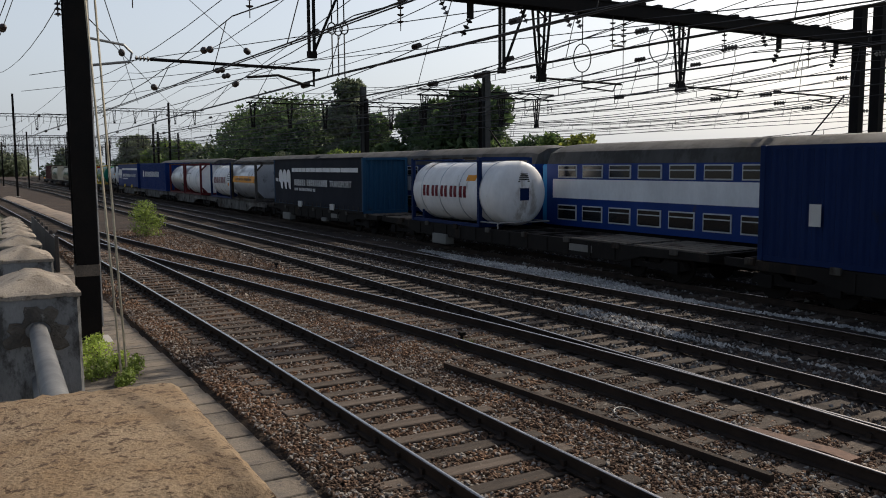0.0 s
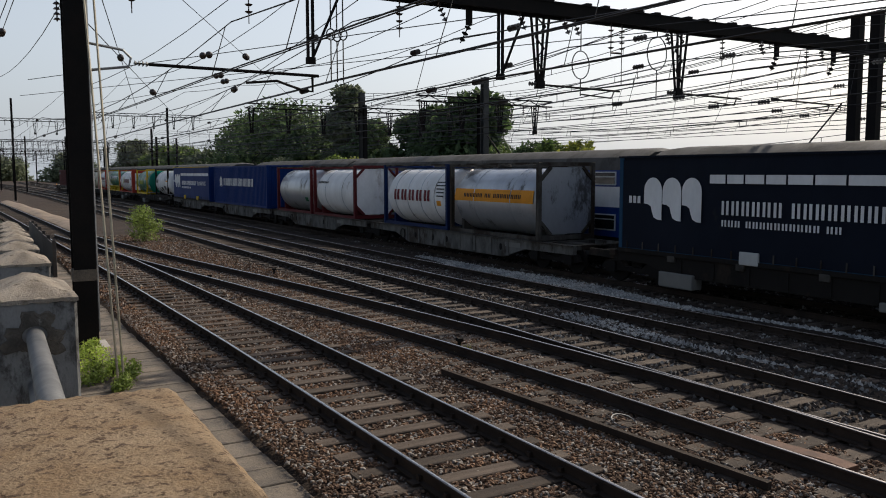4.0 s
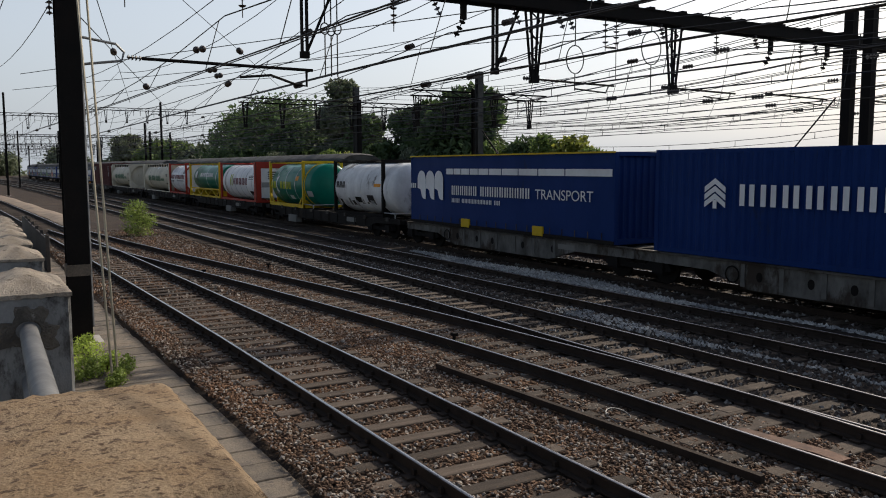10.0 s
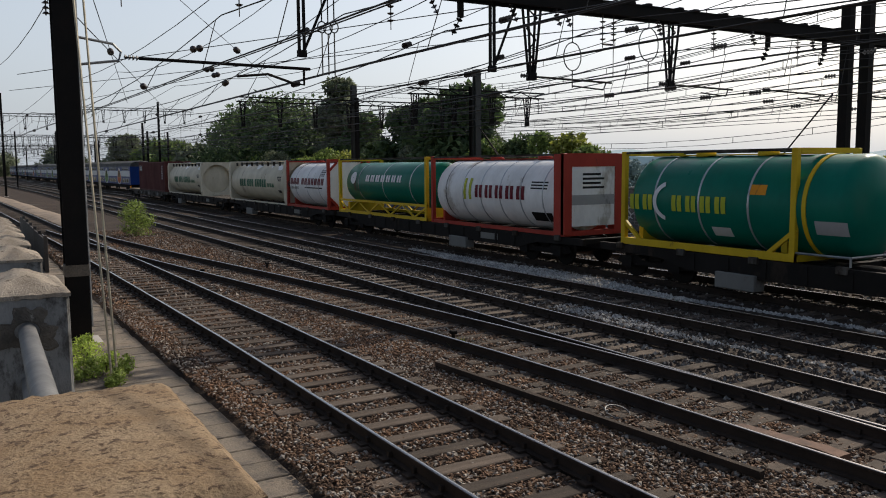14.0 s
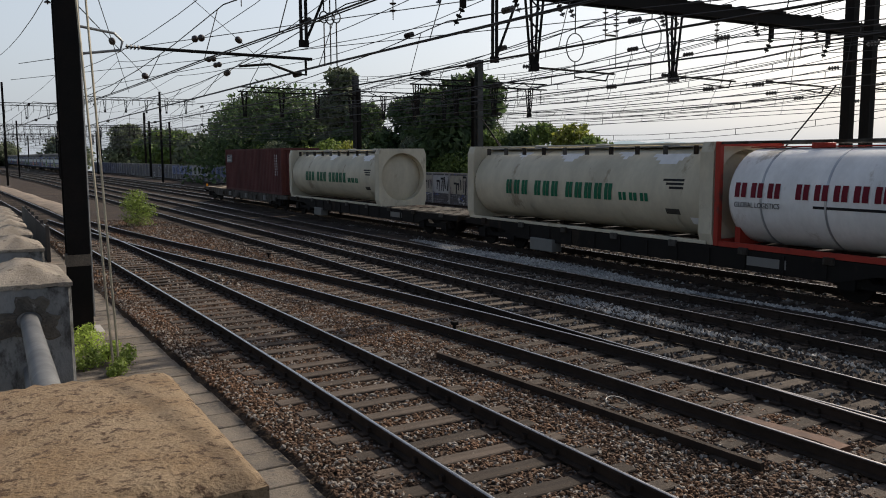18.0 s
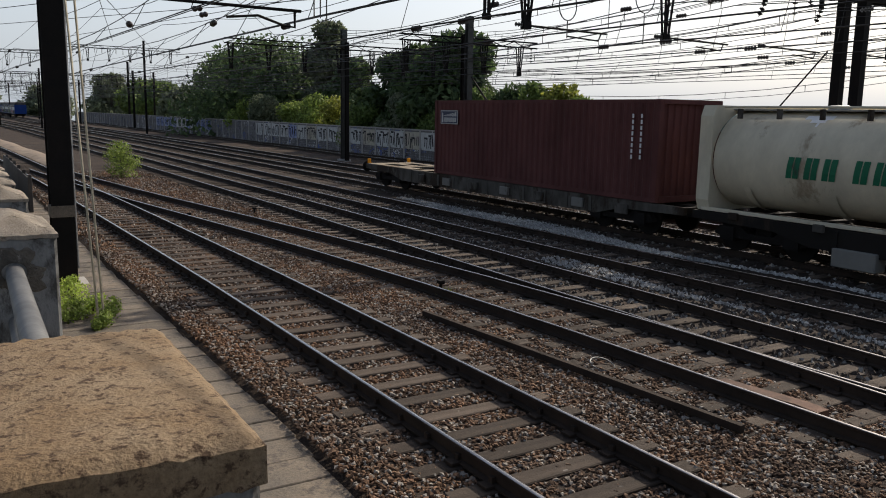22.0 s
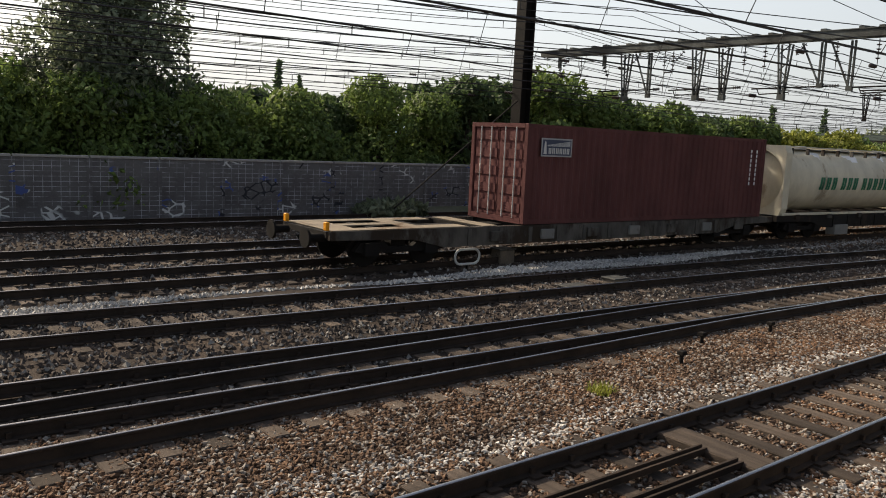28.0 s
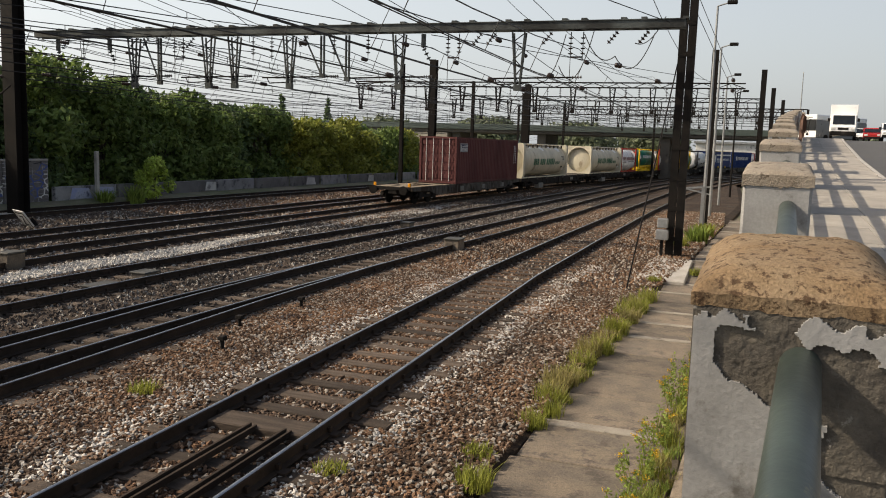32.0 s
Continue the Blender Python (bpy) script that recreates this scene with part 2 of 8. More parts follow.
# ---- mesh helpers ----
class Shape:
    """Vertices and faces gathered piece by piece."""

    def __init__(self):
        self.v, self.f = [], []

    def add(self, verts, faces):
        k = len(self.v)
        self.v.extend(tuple(p) for p in verts)
        self.f.extend([tuple(k + i for i in f) for f in faces])
        return self

    def box(self, x0, x1, y0, y1, z0, z1):
        return self.add([(x, y, z) for z in (z0, z1) for y in (y0, y1) for x in (x0, x1)],
                        [(0, 2, 3, 1), (4, 5, 7, 6), (0, 1, 5, 4), (2, 6, 7, 3), (0, 4, 6, 2), (1, 3, 7, 5)])

    def cbox(self, x0, x1, y0, y1, z0, z1, c=0.02):
        """A box with chamfered edges."""
        pts, ids = [], {}
        lo, hi = (x0, y0, z0), (x1, y1, z1)
        for sx in (0, 1):
            for sy in (0, 1):
                for sz in (0, 1):
                    s = (sx, sy, sz)
                    for a in range(3):
                        p = [(hi[i] if s[i] else lo[i]) if i == a else ((hi[i] - c) if s[i] else (lo[i] + c)) for i in range(3)]
                        ids[s, a] = len(pts)
                        pts.append(p)
        faces = []
        for a in range(3):
            b, d = (a + 1) % 3, (a + 2) % 3
            for side in (0, 1):
                q = []
                for u, w in ((0, 0), (1, 0), (1, 1), (0, 1)):
                    s = [0, 0, 0]
                    s[a], s[b], s[d] = side, u, w
                    q.append(ids[tuple(s), a])
                faces.append(tuple(q if side else q[::-1]))
            for u in (0, 1):
                for w in (0, 1):
                    s0, s1 = [0, 0, 0], [0, 0, 0]
                    s0[a], s1[a] = 0, 1
                    s0[b] = s1[b] = u
                    s0[d] = s1[d] = w
                    q = [ids[tuple(s0), b], ids[tuple(s1), b], ids[tuple(s1), d], ids[tuple(s0), d]]
                    faces.append(tuple(q if u ^ w else q[::-1]))
        for sx in (0, 1):
            for sy in (0, 1):
                for sz in (0, 1):
                    s = (sx, sy, sz)
                    q = [ids[s, 0], ids[s, 1], ids[s, 2]]
                    faces.append(tuple(q if (sx + sy + sz) % 2 else q[::-1]))
        return self.add(pts, faces)

    def tube(self, p, q, r, n=8, r2=None, caps=True):
        p, q = Vector(p), Vector(q)
        d = (q - p).normalized()
        u = d.cross(Vector((0, 0, 1)) if abs(d.z) < 0.9 else Vector((1, 0, 0))).normalized()
        w = d.cross(u)
        r2 = r if r2 is None else r2
        vs = [c + (u * math.cos(6.28319 * i / n) + w * math.sin(6.28319 * i / n)) * rr for c, rr in ((p, r), (q, r2)) for i in range(n)]
        fs = [(i, (i + 1) % n, n + (i + 1) % n, n + i) for i in range(n)]
        if caps:
            fs += [tuple(range(n))[::-1], tuple(range(n, 2 * n))]
        return self.add(vs, fs)

    def path(self, pts, r, n=6, closed=False):
        """One bent tube through the points."""
        P = [Vector(p) for p in pts]
        m = len(P)
        vs, fs = [], []
        for i, p in enumerate(P):
            a = P[i - 1] if i or closed else p
            b = P[(i + 1) % m] if i < m - 1 or closed else p
            d = (b - a).normalized()
            u = d.cross(Vector((0.31, 0.87, 0.38))).normalized()
            w = d.cross(u)
            vs += [p + (u * math.cos(6.28319 * k / n) + w * math.sin(6.28319 * k / n)) * r for k in range(n)]
        for i in range(m if closed else m - 1):
            j = (i + 1) % m
            fs += [(i * n + k, i * n + (k + 1) % n, j * n + (k + 1) % n, j * n + k) for k in range(n)]
        if not closed:
            fs += [tuple(range(n))[::-1], tuple(range((m - 1) * n, m * n))]
        return self.add(vs, fs)

    def beam(self, p, q, w, h):
        """A rectangular bar from p to q, w wide and h high."""
        p, q = Vector(p), Vector(q)
        d = (q - p).normalized()
        u = d.cross(Vector((0, 0, 1)) if abs(d.z) < 0.95 else Vector((0, 1, 0))).normalized() * (w / 2)
        v = u.normalized().cross(d) * (h / 2)
        vs = [c + a * u + b * v for c in (p, q) for a, b in ((-1, -1), (1, -1), (1, 1), (-1, 1))]
        return self.add(vs, [(0, 1, 2, 3), (7, 6, 5, 4), (0, 4, 5, 1), (1, 5, 6, 2), (2, 6, 7, 3), (3, 7, 4, 0)])

    def lathe(self, rings, n=20, axis="y", at=(0, 0, 0)):
        """Rings of (position along the axis, radius)."""
        ox, oy, oz = at
        vs = []
        for s, r in rings:
            for i in range(n):
                a = 6.28319 * i / n
                c, d = r * math.cos(a), r * math.sin(a)
                vs.append((ox + c, oy + s, oz + d) if axis == "y" else (ox + c, oy + d, oz + s) if axis == "z" else (ox + s, oy + c, oz + d))
        k = len(rings)
        fs = [(j * n + i, j * n + (i + 1) % n, (j + 1) * n + (i + 1) % n, (j + 1) * n + i) for j in range(k - 1) for i in range(n)]
        fs += [tuple(range(n))[::-1], tuple(range((k - 1) * n, k * n))]
        return self.add(vs, fs)

    def sheet(self, pts):
        return self.add(pts, [tuple(range(len(pts)))])

    def prism(self, outline, x0, x1):
        """An outline in the y-z plane pushed out along x."""
        n = len(outline)
        vs = [(x, y, z) for x in (x0, x1) for y, z in outline]
        return self.add(vs, [tuple(range(n)), tuple(range(n, 2 * n))[::-1]] + [(i, n + i, n + (i + 1) % n, (i + 1) % n) for i in range(n)])

    def mesh(self, name, mat, smooth=False):
        me = bpy.data.meshes.new(name)
        me.from_pydata(self.v, [], self.f)
        me.materials.append(mat)
        if smooth:
            me.polygons.foreach_set("use_smooth", [True] * len(me.polygons))
            me.set_sharp_from_angle(angle=radians(35))
        me.update()
        bm = bmesh.new()
        bm.from_mesh(me)
        if len(bm.faces) < 4000:
            bmesh.ops.recalc_face_normals(bm, faces=bm.faces)
            bm.to_mesh(me)
        bm.free()
        return me


def part(name, shape, mat, parent=None, label="", smooth=False, at=None):
    ob = new(name, shape.mesh(name, mat, smooth))
    ob.parent = parent
    if at:
        ob.location = at
    return tagged(ob, label)


def thing(name, label, category, at=(0, 0, 0), turn=0.0, group="", kind=""):
    ob = new(name)
    ob.location, ob.rotation_euler = at, (0, 0, turn)
    return tagged(ob, label, category, group, kind)


def again(name, me, parent, at, turn=0.0):
    ob = new(name, me)
    ob.parent, ob.location, ob.rotation_euler = parent, at, (0, 0, turn)
    return ob


# ---- the lie of the tracks: y runs along them, x across ----
def bend(y):
    return -0.0009 * (y + 15) ** 2 if y < -15 else -0.00014 * (y - 60) ** 2 if 60 < y < 170 else -1.694 - 0.01 * (y - 170) if y > 170 else 0.0


def heading(y):
    return math.atan2(-(bend(y + 0.5) - bend(y - 0.5)), 1.0)


TRACK = {"near": 0.75, "main": 6.2, "fourth": 9.75, "freight": 13.35, "suburban": 16.85, "wall": 23.2}


def near_line(y):
    return float(np.interp(y, (-200, -150, -100, -72, -48, -30, -20, -10, -4, 15, 22, 30, 38, 50, 64, 92, 120, 200, 320), (-24, -13, -3.7, -0.5, 0.5, 0.95, 1.1, 0.88, 0.75, 0.72, 0.58, 0.40, 0.15, -0.28, -0.70, -1.72, -2.9, -7.0, -14)))


def main_line(y):
    return float(np.interp(y, (-200, -150, -100, -80, -60, -40, -32, -22, -14, -10, -5, 3, 8, 19, 28, 60, 120, 200, 320), (-20, -9, 0.2, 2.4, 3.6, 4.1, 4.6, 5.2, 5.65, 5.7, 5.85, 5.95, 6.15, 6.3, 6.4, 6.3, 5.8, 3.5, -3.2)))


def fourth_line(y):
    return float(np.interp(y, (-200, -150, -100, -80, -60, -46, -31, -23, -17, -10, 0, 8, 20, 60, 120, 200, 320), (-16, -5.2, 3.8, 5.7, 6.8, 7.4, 8.2, 8.8, 9.1, 9.35, 9.75, 9.6, 9.4, 9.6, 9.1, 6.9, 0.3)))


def straight(x):
    return lambda y: x + bend(y)


def parapet_x(y):
    return float(np.interp(y, (-140, -100, -75, -60, -40, -20, -13.7, -7.8, -2, 3.3, 8.4, 12.8, 17.2, 21.6, 26, 50, 120), (-20, -12, -8.8, -7.5, -6.0, -4.9, -4.55, -4.25, -4.0, -3.55, -3.43, -3.3, -3.15, -2.98, -2.8, -2.2, -2.2)))


def parapet_top(y):
    if y < 3.25:
        return 2.4 - 0.06 * (max(y, -75) - 3.25)
    return float(np.interp(y, (3.25, 8.4, 12.8, 26, 60), (2.4, 2.16, 2.04, 1.51, 0.4)))


def road_z(y):
    return min(parapet_top(y) - 1.85, 4.55 - 0.015 * (62 + y)) if y < 24 else 0.1


def walk_edge(y):
    """The walkway's edge towards the tracks."""
    return float(np.interp(y, (-60, -26, -19, -14, -10, -7, 0, 9, 20, 40), (-5.2, -3.05, -2.45, -2.24, -2.08, -1.9, -1.45, -1.1, -1.25, -1.3)))


# ---- ground, road, river ----
def ground_z(x, y):
    edge = parapet_x(y)
    if x < edge - 0.3:
        return road_z(y) - 0.25
    if x < walk_edge(y) - 0.02:
        return -0.45
    if x < walk_edge(y) + 0.05:
        return -0.33
    if x < 26:
        return -0.21
    if x < 32:
        return -0.20 - (x - 26) * 0.35
    return -2.3 - min(5.2, (x - 32) * 0.2) if x < 700 else -7.5 + min(4, (x - 700) * 0.02)


def build_ground():
    ys = [-1500, -600, -300, -200] + list(range(-140, 141, 4)) + [160, 200, 300, 600, 1500]
    xs_rel = [-0.4, -0.25, 0.0]
    xs_fix = [0.75, 4, 6.2, 9.75, 13.35, 16.85, 19, 21, 23.2, 25, 25.95, 26.05, 29, 32, 40, 58, 120, 300, 700, 850, 1500]
    s, nx = Shape(), 5 + len(xs_rel) + len(xs_fix)
    for y in ys:
        e = parapet_x(y)
        b = bend(y)
        for x in [-1500, -60] + [e + r for r in xs_rel] + [walk_edge(y) - 0.05, walk_edge(y) + 0.01, walk_edge(y) + 0.35] + xs_fix:
            z = ground_z(x, y)
            sh = b if 0.7 < x < 60 else 0
            s.v.append((x + sh, y, z))
    for j in range(len(ys) - 1):
        for i in range(nx - 1):
            k = j * nx + i
            s.f.append((k, k + 1, k + nx + 1, k + nx))
    g = part("ground", s, BALLAST)
    g.data.materials.append(EARTH)
    for p in g.data.polygons:
        c = p.center
        p.material_index = 0 if walk_edge(c.y) - 0.1 < c.x and c.x - bend(c.y) < 25.9 else 1
    tagged(g, "railway bed of brown ballast with earth banks", "ground", kind="structure")
    w = Shape()
    w.sheet([(60, -1400, -6.4), (660, -1400, -6.4), (660, 1400, -6.4), (60, 1400, -6.4)])
    tagged(part("water", w, WATER), "wide calm river reflecting a pale sky", "river", kind="structure")


build_ground()


def build_road():
    s = Shape()
    ys = list(range(-200, 29, 4))
    for y in ys:
        e = parapet_x(y)
        for x in (e - 3.6, e - 18):
            s.v.append((x, y, road_z(y) - 0.12))
    for j in range(len(ys) - 1):
        s.f.append((2 * j, 2 * j + 2, 2 * j + 3, 2 * j + 1))
    tagged(part("road", s, ASPHALT), "grey asphalt road climbing towards a bridge", "road", kind="structure")
    k = Shape()
    for a, b in zip(ys, ys[1:]):
        ea, eb = parapet_x(a) - 3.45, parapet_x(b) - 3.45
        k.add([(ea, a, road_z(a) - 0.3), (ea - 0.15, a, road_z(a) - 0.3), (ea - 0.15, a, road_z(a) + 0.004), (ea, a, road_z(a) + 0.004),
               (eb, b, road_z(b) - 0.3), (eb - 0.15, b, road_z(b) - 0.3), (eb - 0.15, b, road_z(b) + 0.004), (eb, b, road_z(b) + 0.004)],
              [(0, 3, 7, 4), (3, 2, 6, 7), (2, 1, 5, 6)])
    tagged(part("kerb", k, CONCRETE), "pale stone kerb along the pavement", "kerb", kind="structure")


build_road()

# ---- tracks ----
PROFILE = [(-0.07, -0.172), (0.07, -0.172), (0.07, -0.155), (0.012, -0.14), (0.012, -0.045), (0.035, -0.03), (0.035, -0.013), (0.028, -0.006), (-0.028, -0.006), (-0.035, -0.013), (-0.035, -0.03), (-0.012, -0.045), (-0.012, -0.14), (-0.07, -0.155)]


CROWN = [(-0.0255, -0.0048), (-0.019, -0.0012), (-0.010, 0.001), (0.0, 0.0017), (0.010, 0.001), (0.019, -0.0012), (0.0255, -0.0048)]


def rail_shapes(points):
    """A rail along points (x, y): its body and its worn running face."""
    s, h, n = Shape(), Shape(), len(PROFILE)
    for x, y in points:
        s.v.extend((x + a, y, b) for a, b in PROFILE)
        h.v.extend((x + a, y, b) for a, b in CROWN)
    for j in range(len(points) - 1):
        for i in range(n):
            a, b = j * n + i, j * n + (i + 1) % n
            s.f.append((a, b, b + n, a + n))
        c = len(CROWN)
        h.f += [(c * j + i, c * j + i + 1, c * j + i + c + 1, c * j + i + c) for i in range(c - 1)]
    return s, h


def rail(parent, points):
    s, h = rail_shapes(points)
    r = part("rail", s, RAIL, parent)
    part("running_face", h, SHINE, r, "bright worn running face", smooth=True)
    return r


SLEEPER_MESH = Shape().cbox(-1.3, 1.3, -0.125, 0.125, -0.13, 0.0, 0.012).mesh("sleeper", SLEEPER)
CHAIR_MESH = Shape().box(-0.16, 0.16, -0.075, 0.075, -0.005, 0.022).prism([(-0.03, 0.02), (0.03, 0.02), (0.03, 0.085), (-0.03, 0.085)], -0.06, -0.022).prism([(-0.03, 0.02), (0.03, 0.02), (0.03, 0.085), (-0.03, 0.085)], 0.022, 0.06).mesh("rail_chair", RAIL)


def track(label, cx, curve, y0=-190, y1=320, near=(-56, 82), step=0.6, gauge=1.5, chairs=False):
    t = thing("railway_track", label, "railway track", kind="")
    ys = sorted(set(list(np.arange(y0, -40, 8.0)) + list(np.arange(-40, 60, 4.0)) + list(np.arange(60, y1 + 1, 10.0))))
    for side in (-gauge / 2, gauge / 2):
        rail(t, [(curve(y) + side, float(y)) for y in ys])
    rnd = random.Random(int(cx * 10))
    far = Shape()
    y = near[0]
    while y < near[1]:
        again("sleeper", SLEEPER_MESH, t, (curve(y) + rnd.uniform(-0.04, 0.04), y + rnd.uniform(-0.03, 0.03), -0.172 + rnd.uniform(-0.012, 0.004)), rnd.uniform(-0.015, 0.015))
        if chairs and -32 < y < 36:
            for side in (-gauge / 2, gauge / 2):
                again("rail_chair", CHAIR_MESH, t, (curve(y) + side, y, -0.168))
        y += step
    for a, b in ((y0, near[0]), (near[1], min(y1, 200))):
        y = a
        while y < b:
            c = curve(y)
            far.box(c - 1.3, c + 1.3, y - 0.125, y + 0.125, -0.3, -0.172)
            y += step
    tagged(part("distant_timber", far, SLEEPER, t), kind="stuff")
    return t


track("rusty rails on dark wooden sleepers in brown ballast", TRACK["near"], near_line, chairs=True)
track("rails on wooden sleepers joined by a turnout", TRACK["main"], main_line, near=(-50, 70), chairs=True)
track("dark rails half sunk in grey ballast", TRACK["fourth"], fourth_line, near=(-48, 60), gauge=1.58, chairs=True)
track("oily dark rails under the goods train", TRACK["freight"], straight(TRACK["freight"]), near=(-48, 60))
track("rails of the suburban line", TRACK["suburban"], straight(TRACK["suburban"]), near=(-44, 60))
track("rails close under the graffiti wall", TRACK["wall"], straight(TRACK["wall"]), near=(-44, 60))


def cross_line(y):
    return float(np.interp(y, (-20, -14, -8, -4, 0, 3, 7, 10.6, 13.5, 17.8, 20.8, 24.6, 33, 40, 48), (5.35, 5.38, 5.22, 5.15, 4.98, 4.8, 4.68, 4.58, 4.38, 3.95, 3.60, 3.10, 1.92, 1.10, 0.35)))


def crossover():
    """A diagonal track from the near line to the main line, with its own timbers and check rails."""
    t = thing("crossover_track", "diagonal crossover rails between two lines with rusty check rails", "railway track")
    ys = np.arange(-20, 49, 2.0)
    for side in (-0.75, 0.75):
        rail(t, [(cross_line(y) + side, float(y)) for y in ys])
    rnd = random.Random(5)
    y = -12.0
    while y < 31:
        again("sleeper", SLEEPER_MESH, t, (cross_line(y) + rnd.uniform(-0.05, 0.05), y + 0.3, -0.178), rnd.uniform(-0.03, 0.03))
        y += 0.6
    part("check_rail", Shape().beam((2.62, 12.3, -0.125), (3.1, 6.1, -0.125), 0.075, 0.09), RAIL, t, "low worn iron check bar")
    part("end_shoe", Shape().prism([(5.9, -0.17), (7.4, -0.17), (7.4, -0.12), (6.2, -0.05), (5.9, -0.06)], 4.14, 4.36), RUST, t, "rusty steel shoe")
    for y in np.arange(6.6, 12.2, 1.2):
        part("timber_end", Shape().cbox(2.5 + (12.3 - y) * 0.078, 3.25, y - 0.12, y + 0.12, -0.3, -0.165, 0.012), SLEEPER, t)
    for a in (-0.4, 0.06):
        for dx in (-0.035, 0.035):
            part("check_rail", Shape().beam((near_line(-7.7) + a + dx, -7.7, -0.11), (near_line(-2.0) + a + dx, -2.0, -0.11), 0.028, 0.10 if dx > 0 else 0.07), RAIL, t, "dark inner rail of the near track")
    part("tie_baulk", Shape().cbox(near_line(-7.8) - 0.67, near_line(-7.8) + 0.67, -8.1, -7.66, -0.3, -0.10, 0.015), SLEEPER, t, "brown timber baulk across the track")


crossover()


# ---- boundary wall behind the tracks ----
def graffiti_material(name, colour, second, start):
    m = material(name, colour, 0.9, second=second, scale=0.8, fine=20, bump=0.3)
    nt = m.node_tree
    n, link = nt.nodes, nt.links.new
    b = n["Principled BSDF"]
    base = b.inputs["Base Color"].links[0].from_socket
    tc = n.new("ShaderNodeTexCoord")
    mp = n.new("ShaderNodeMapping")
    mp.inputs["Scale"].default_value = (1, 0.9, 1.3)
    link(tc.outputs["Object"], mp.inputs["Vector"])
    rnd = n.new("ShaderNodeObjectInfo")
    off = n.new("ShaderNodeVectorMath")
    off.operation = "SCALE"
    off.inputs[0].default_value = (37, 91, 53)
    link(rnd.outputs["Random"], off.inputs["Scale"])
    link(off.outputs["Vector"], mp.inputs["Location"])
    v = n.new("ShaderNodeTexVoronoi")
    v.feature = "DISTANCE_TO_EDGE"
    v.inputs["Scale"].default_value = 2.6
    link(mp.outputs["Vector"], v.inputs["Vector"])
    big = n.new("ShaderNodeTexNoise")
    big.inputs["Scale"].default_value = 0.7
    link(mp.outputs["Vector"], big.inputs["Vector"])
    lines = n.new("ShaderNodeMapRange")
    lines.inputs["From Min"].default_value, lines.inputs["From Max"].default_value = 0.09, 0.06
    link(v.outputs["Distance"], lines.inputs["Value"])
    area = n.new("ShaderNodeMapRange")
    area.inputs["From Min"].default_value, area.inputs["From Max"].default_value = start, start + 0.02
    link(big.outputs["Fac"], area.inputs["Value"])
    mul = n.new("ShaderNodeMath")
    mul.operation = "MULTIPLY"
    link(lines.outputs["Result"], mul.inputs[0])
    link(area.outputs["Result"], mul.inputs[1])
    hue = n.new("ShaderNodeTexNoise")
    hue.inputs["Scale"].default_value = 0.35
    link(mp.outputs["Vector"], hue.inputs["Vector"])
    cr = n.new("ShaderNodeValToRGB")
    cr.color_ramp.interpolation = "CONSTANT"
    e = cr.color_ramp.elements
    e[0].position, e[0].color = 0.0, (0.55, 0.55, 0.53, 1)
    e[1].position, e[1].color = 0.52, (0.06, 0.09, 0.25, 1)
    x = e.new(0.6)
    x.color = (0.02, 0.02, 0.025, 1)
    link(hue.outputs["Fac"], cr.inputs["Fac"])
    grid = n.new("ShaderNodeTexBrick")  # thin pale joints scrawled in a grid
    sw = n.new("ShaderNodeSeparateXYZ")
    cw = n.new("ShaderNodeCombineXYZ")
    link(tc.outputs["Object"], sw.inputs["Vector"])
    link(sw.outputs["Y"], cw.inputs["X"])
    link(sw.outputs["Z"], cw.inputs["Y"])
    link(cw.outputs["Vector"], grid.inputs["Vector"])
    grid.inputs["Scale"].default_value = 3.2
    grid.inputs["Mortar Size"].default_value = 0.03
    grid.inputs["Brick Width"].default_value, grid.inputs["Row Height"].default_value = 0.9, 0.55
    grid.offset = 0.0
    gm = n.new("ShaderNodeMath")
    gm.operation = "MULTIPLY"
    fade = n.new("ShaderNodeMapRange")
    fade.inputs["From Min"].default_value, fade.inputs["From Max"].default_value = 0.4, 0.6
    fade.inputs["To Max"].default_value = 0.9
    fn = n.new("ShaderNodeTexNoise")
    fn.inputs["Scale"].default_value = 2.5
    link(mp.outputs["Vector"], fn.inputs["Vector"])
    link(fn.outputs["Fac"], fade.inputs["Value"])
    link(fade.outputs["Result"], gm.inputs[0])
    link(grid.outputs["Fac"], gm.inputs[1])
    gx = n.new("ShaderNodeMix")
    gx.data_type = "RGBA"
    link(gm.outputs["Value"], gx.inputs["Factor"])
    link(base, gx.inputs["A"])
    gx.inputs["B"].default_value = (0.42, 0.42, 0.44, 1)
    base = gx.outputs["Result"]
    mx = n.new("ShaderNodeMix")
    mx.data_type = "RGBA"
    link(mul.outputs["Value"], mx.inputs["Factor"])
    link(base, mx.inputs["A"])
    link(cr.outputs["Color"], mx.inputs["B"])
    link(mx.outputs["Result"], b.inputs["Base Color"])
    return m


GRAFFITI = graffiti_material("graffiti_concrete", (0.13, 0.122, 0.12), (0.078, 0.071, 0.07), 0.56)
LOW_WALL = material("low_wall_concrete", (0.15, 0.145, 0.14), 0.9, second=(0.095, 0.092, 0.09), scale=0.9, fine=20, bump=0.3, third=(0.05, 0.05, 0.055), third_at=0.56, third_scale=1.4)
SPRAY_GREY = material("grey_spray", (0.26, 0.26, 0.265), 0.9, second=(0.16, 0.16, 0.165), scale=0.9, fine=20, bump=0.3, third=(0.05, 0.05, 0.06), third_at=0.55, third_scale=1.8)
SPRAY_WHITE = material("white_spray", (0.52, 0.52, 0.50), 0.85, second=(0.38, 0.38, 0.37), scale=1.5, fine=14, bump=0.1, third=(0.16, 0.15, 0.15), third_at=0.58, third_scale=1.2)
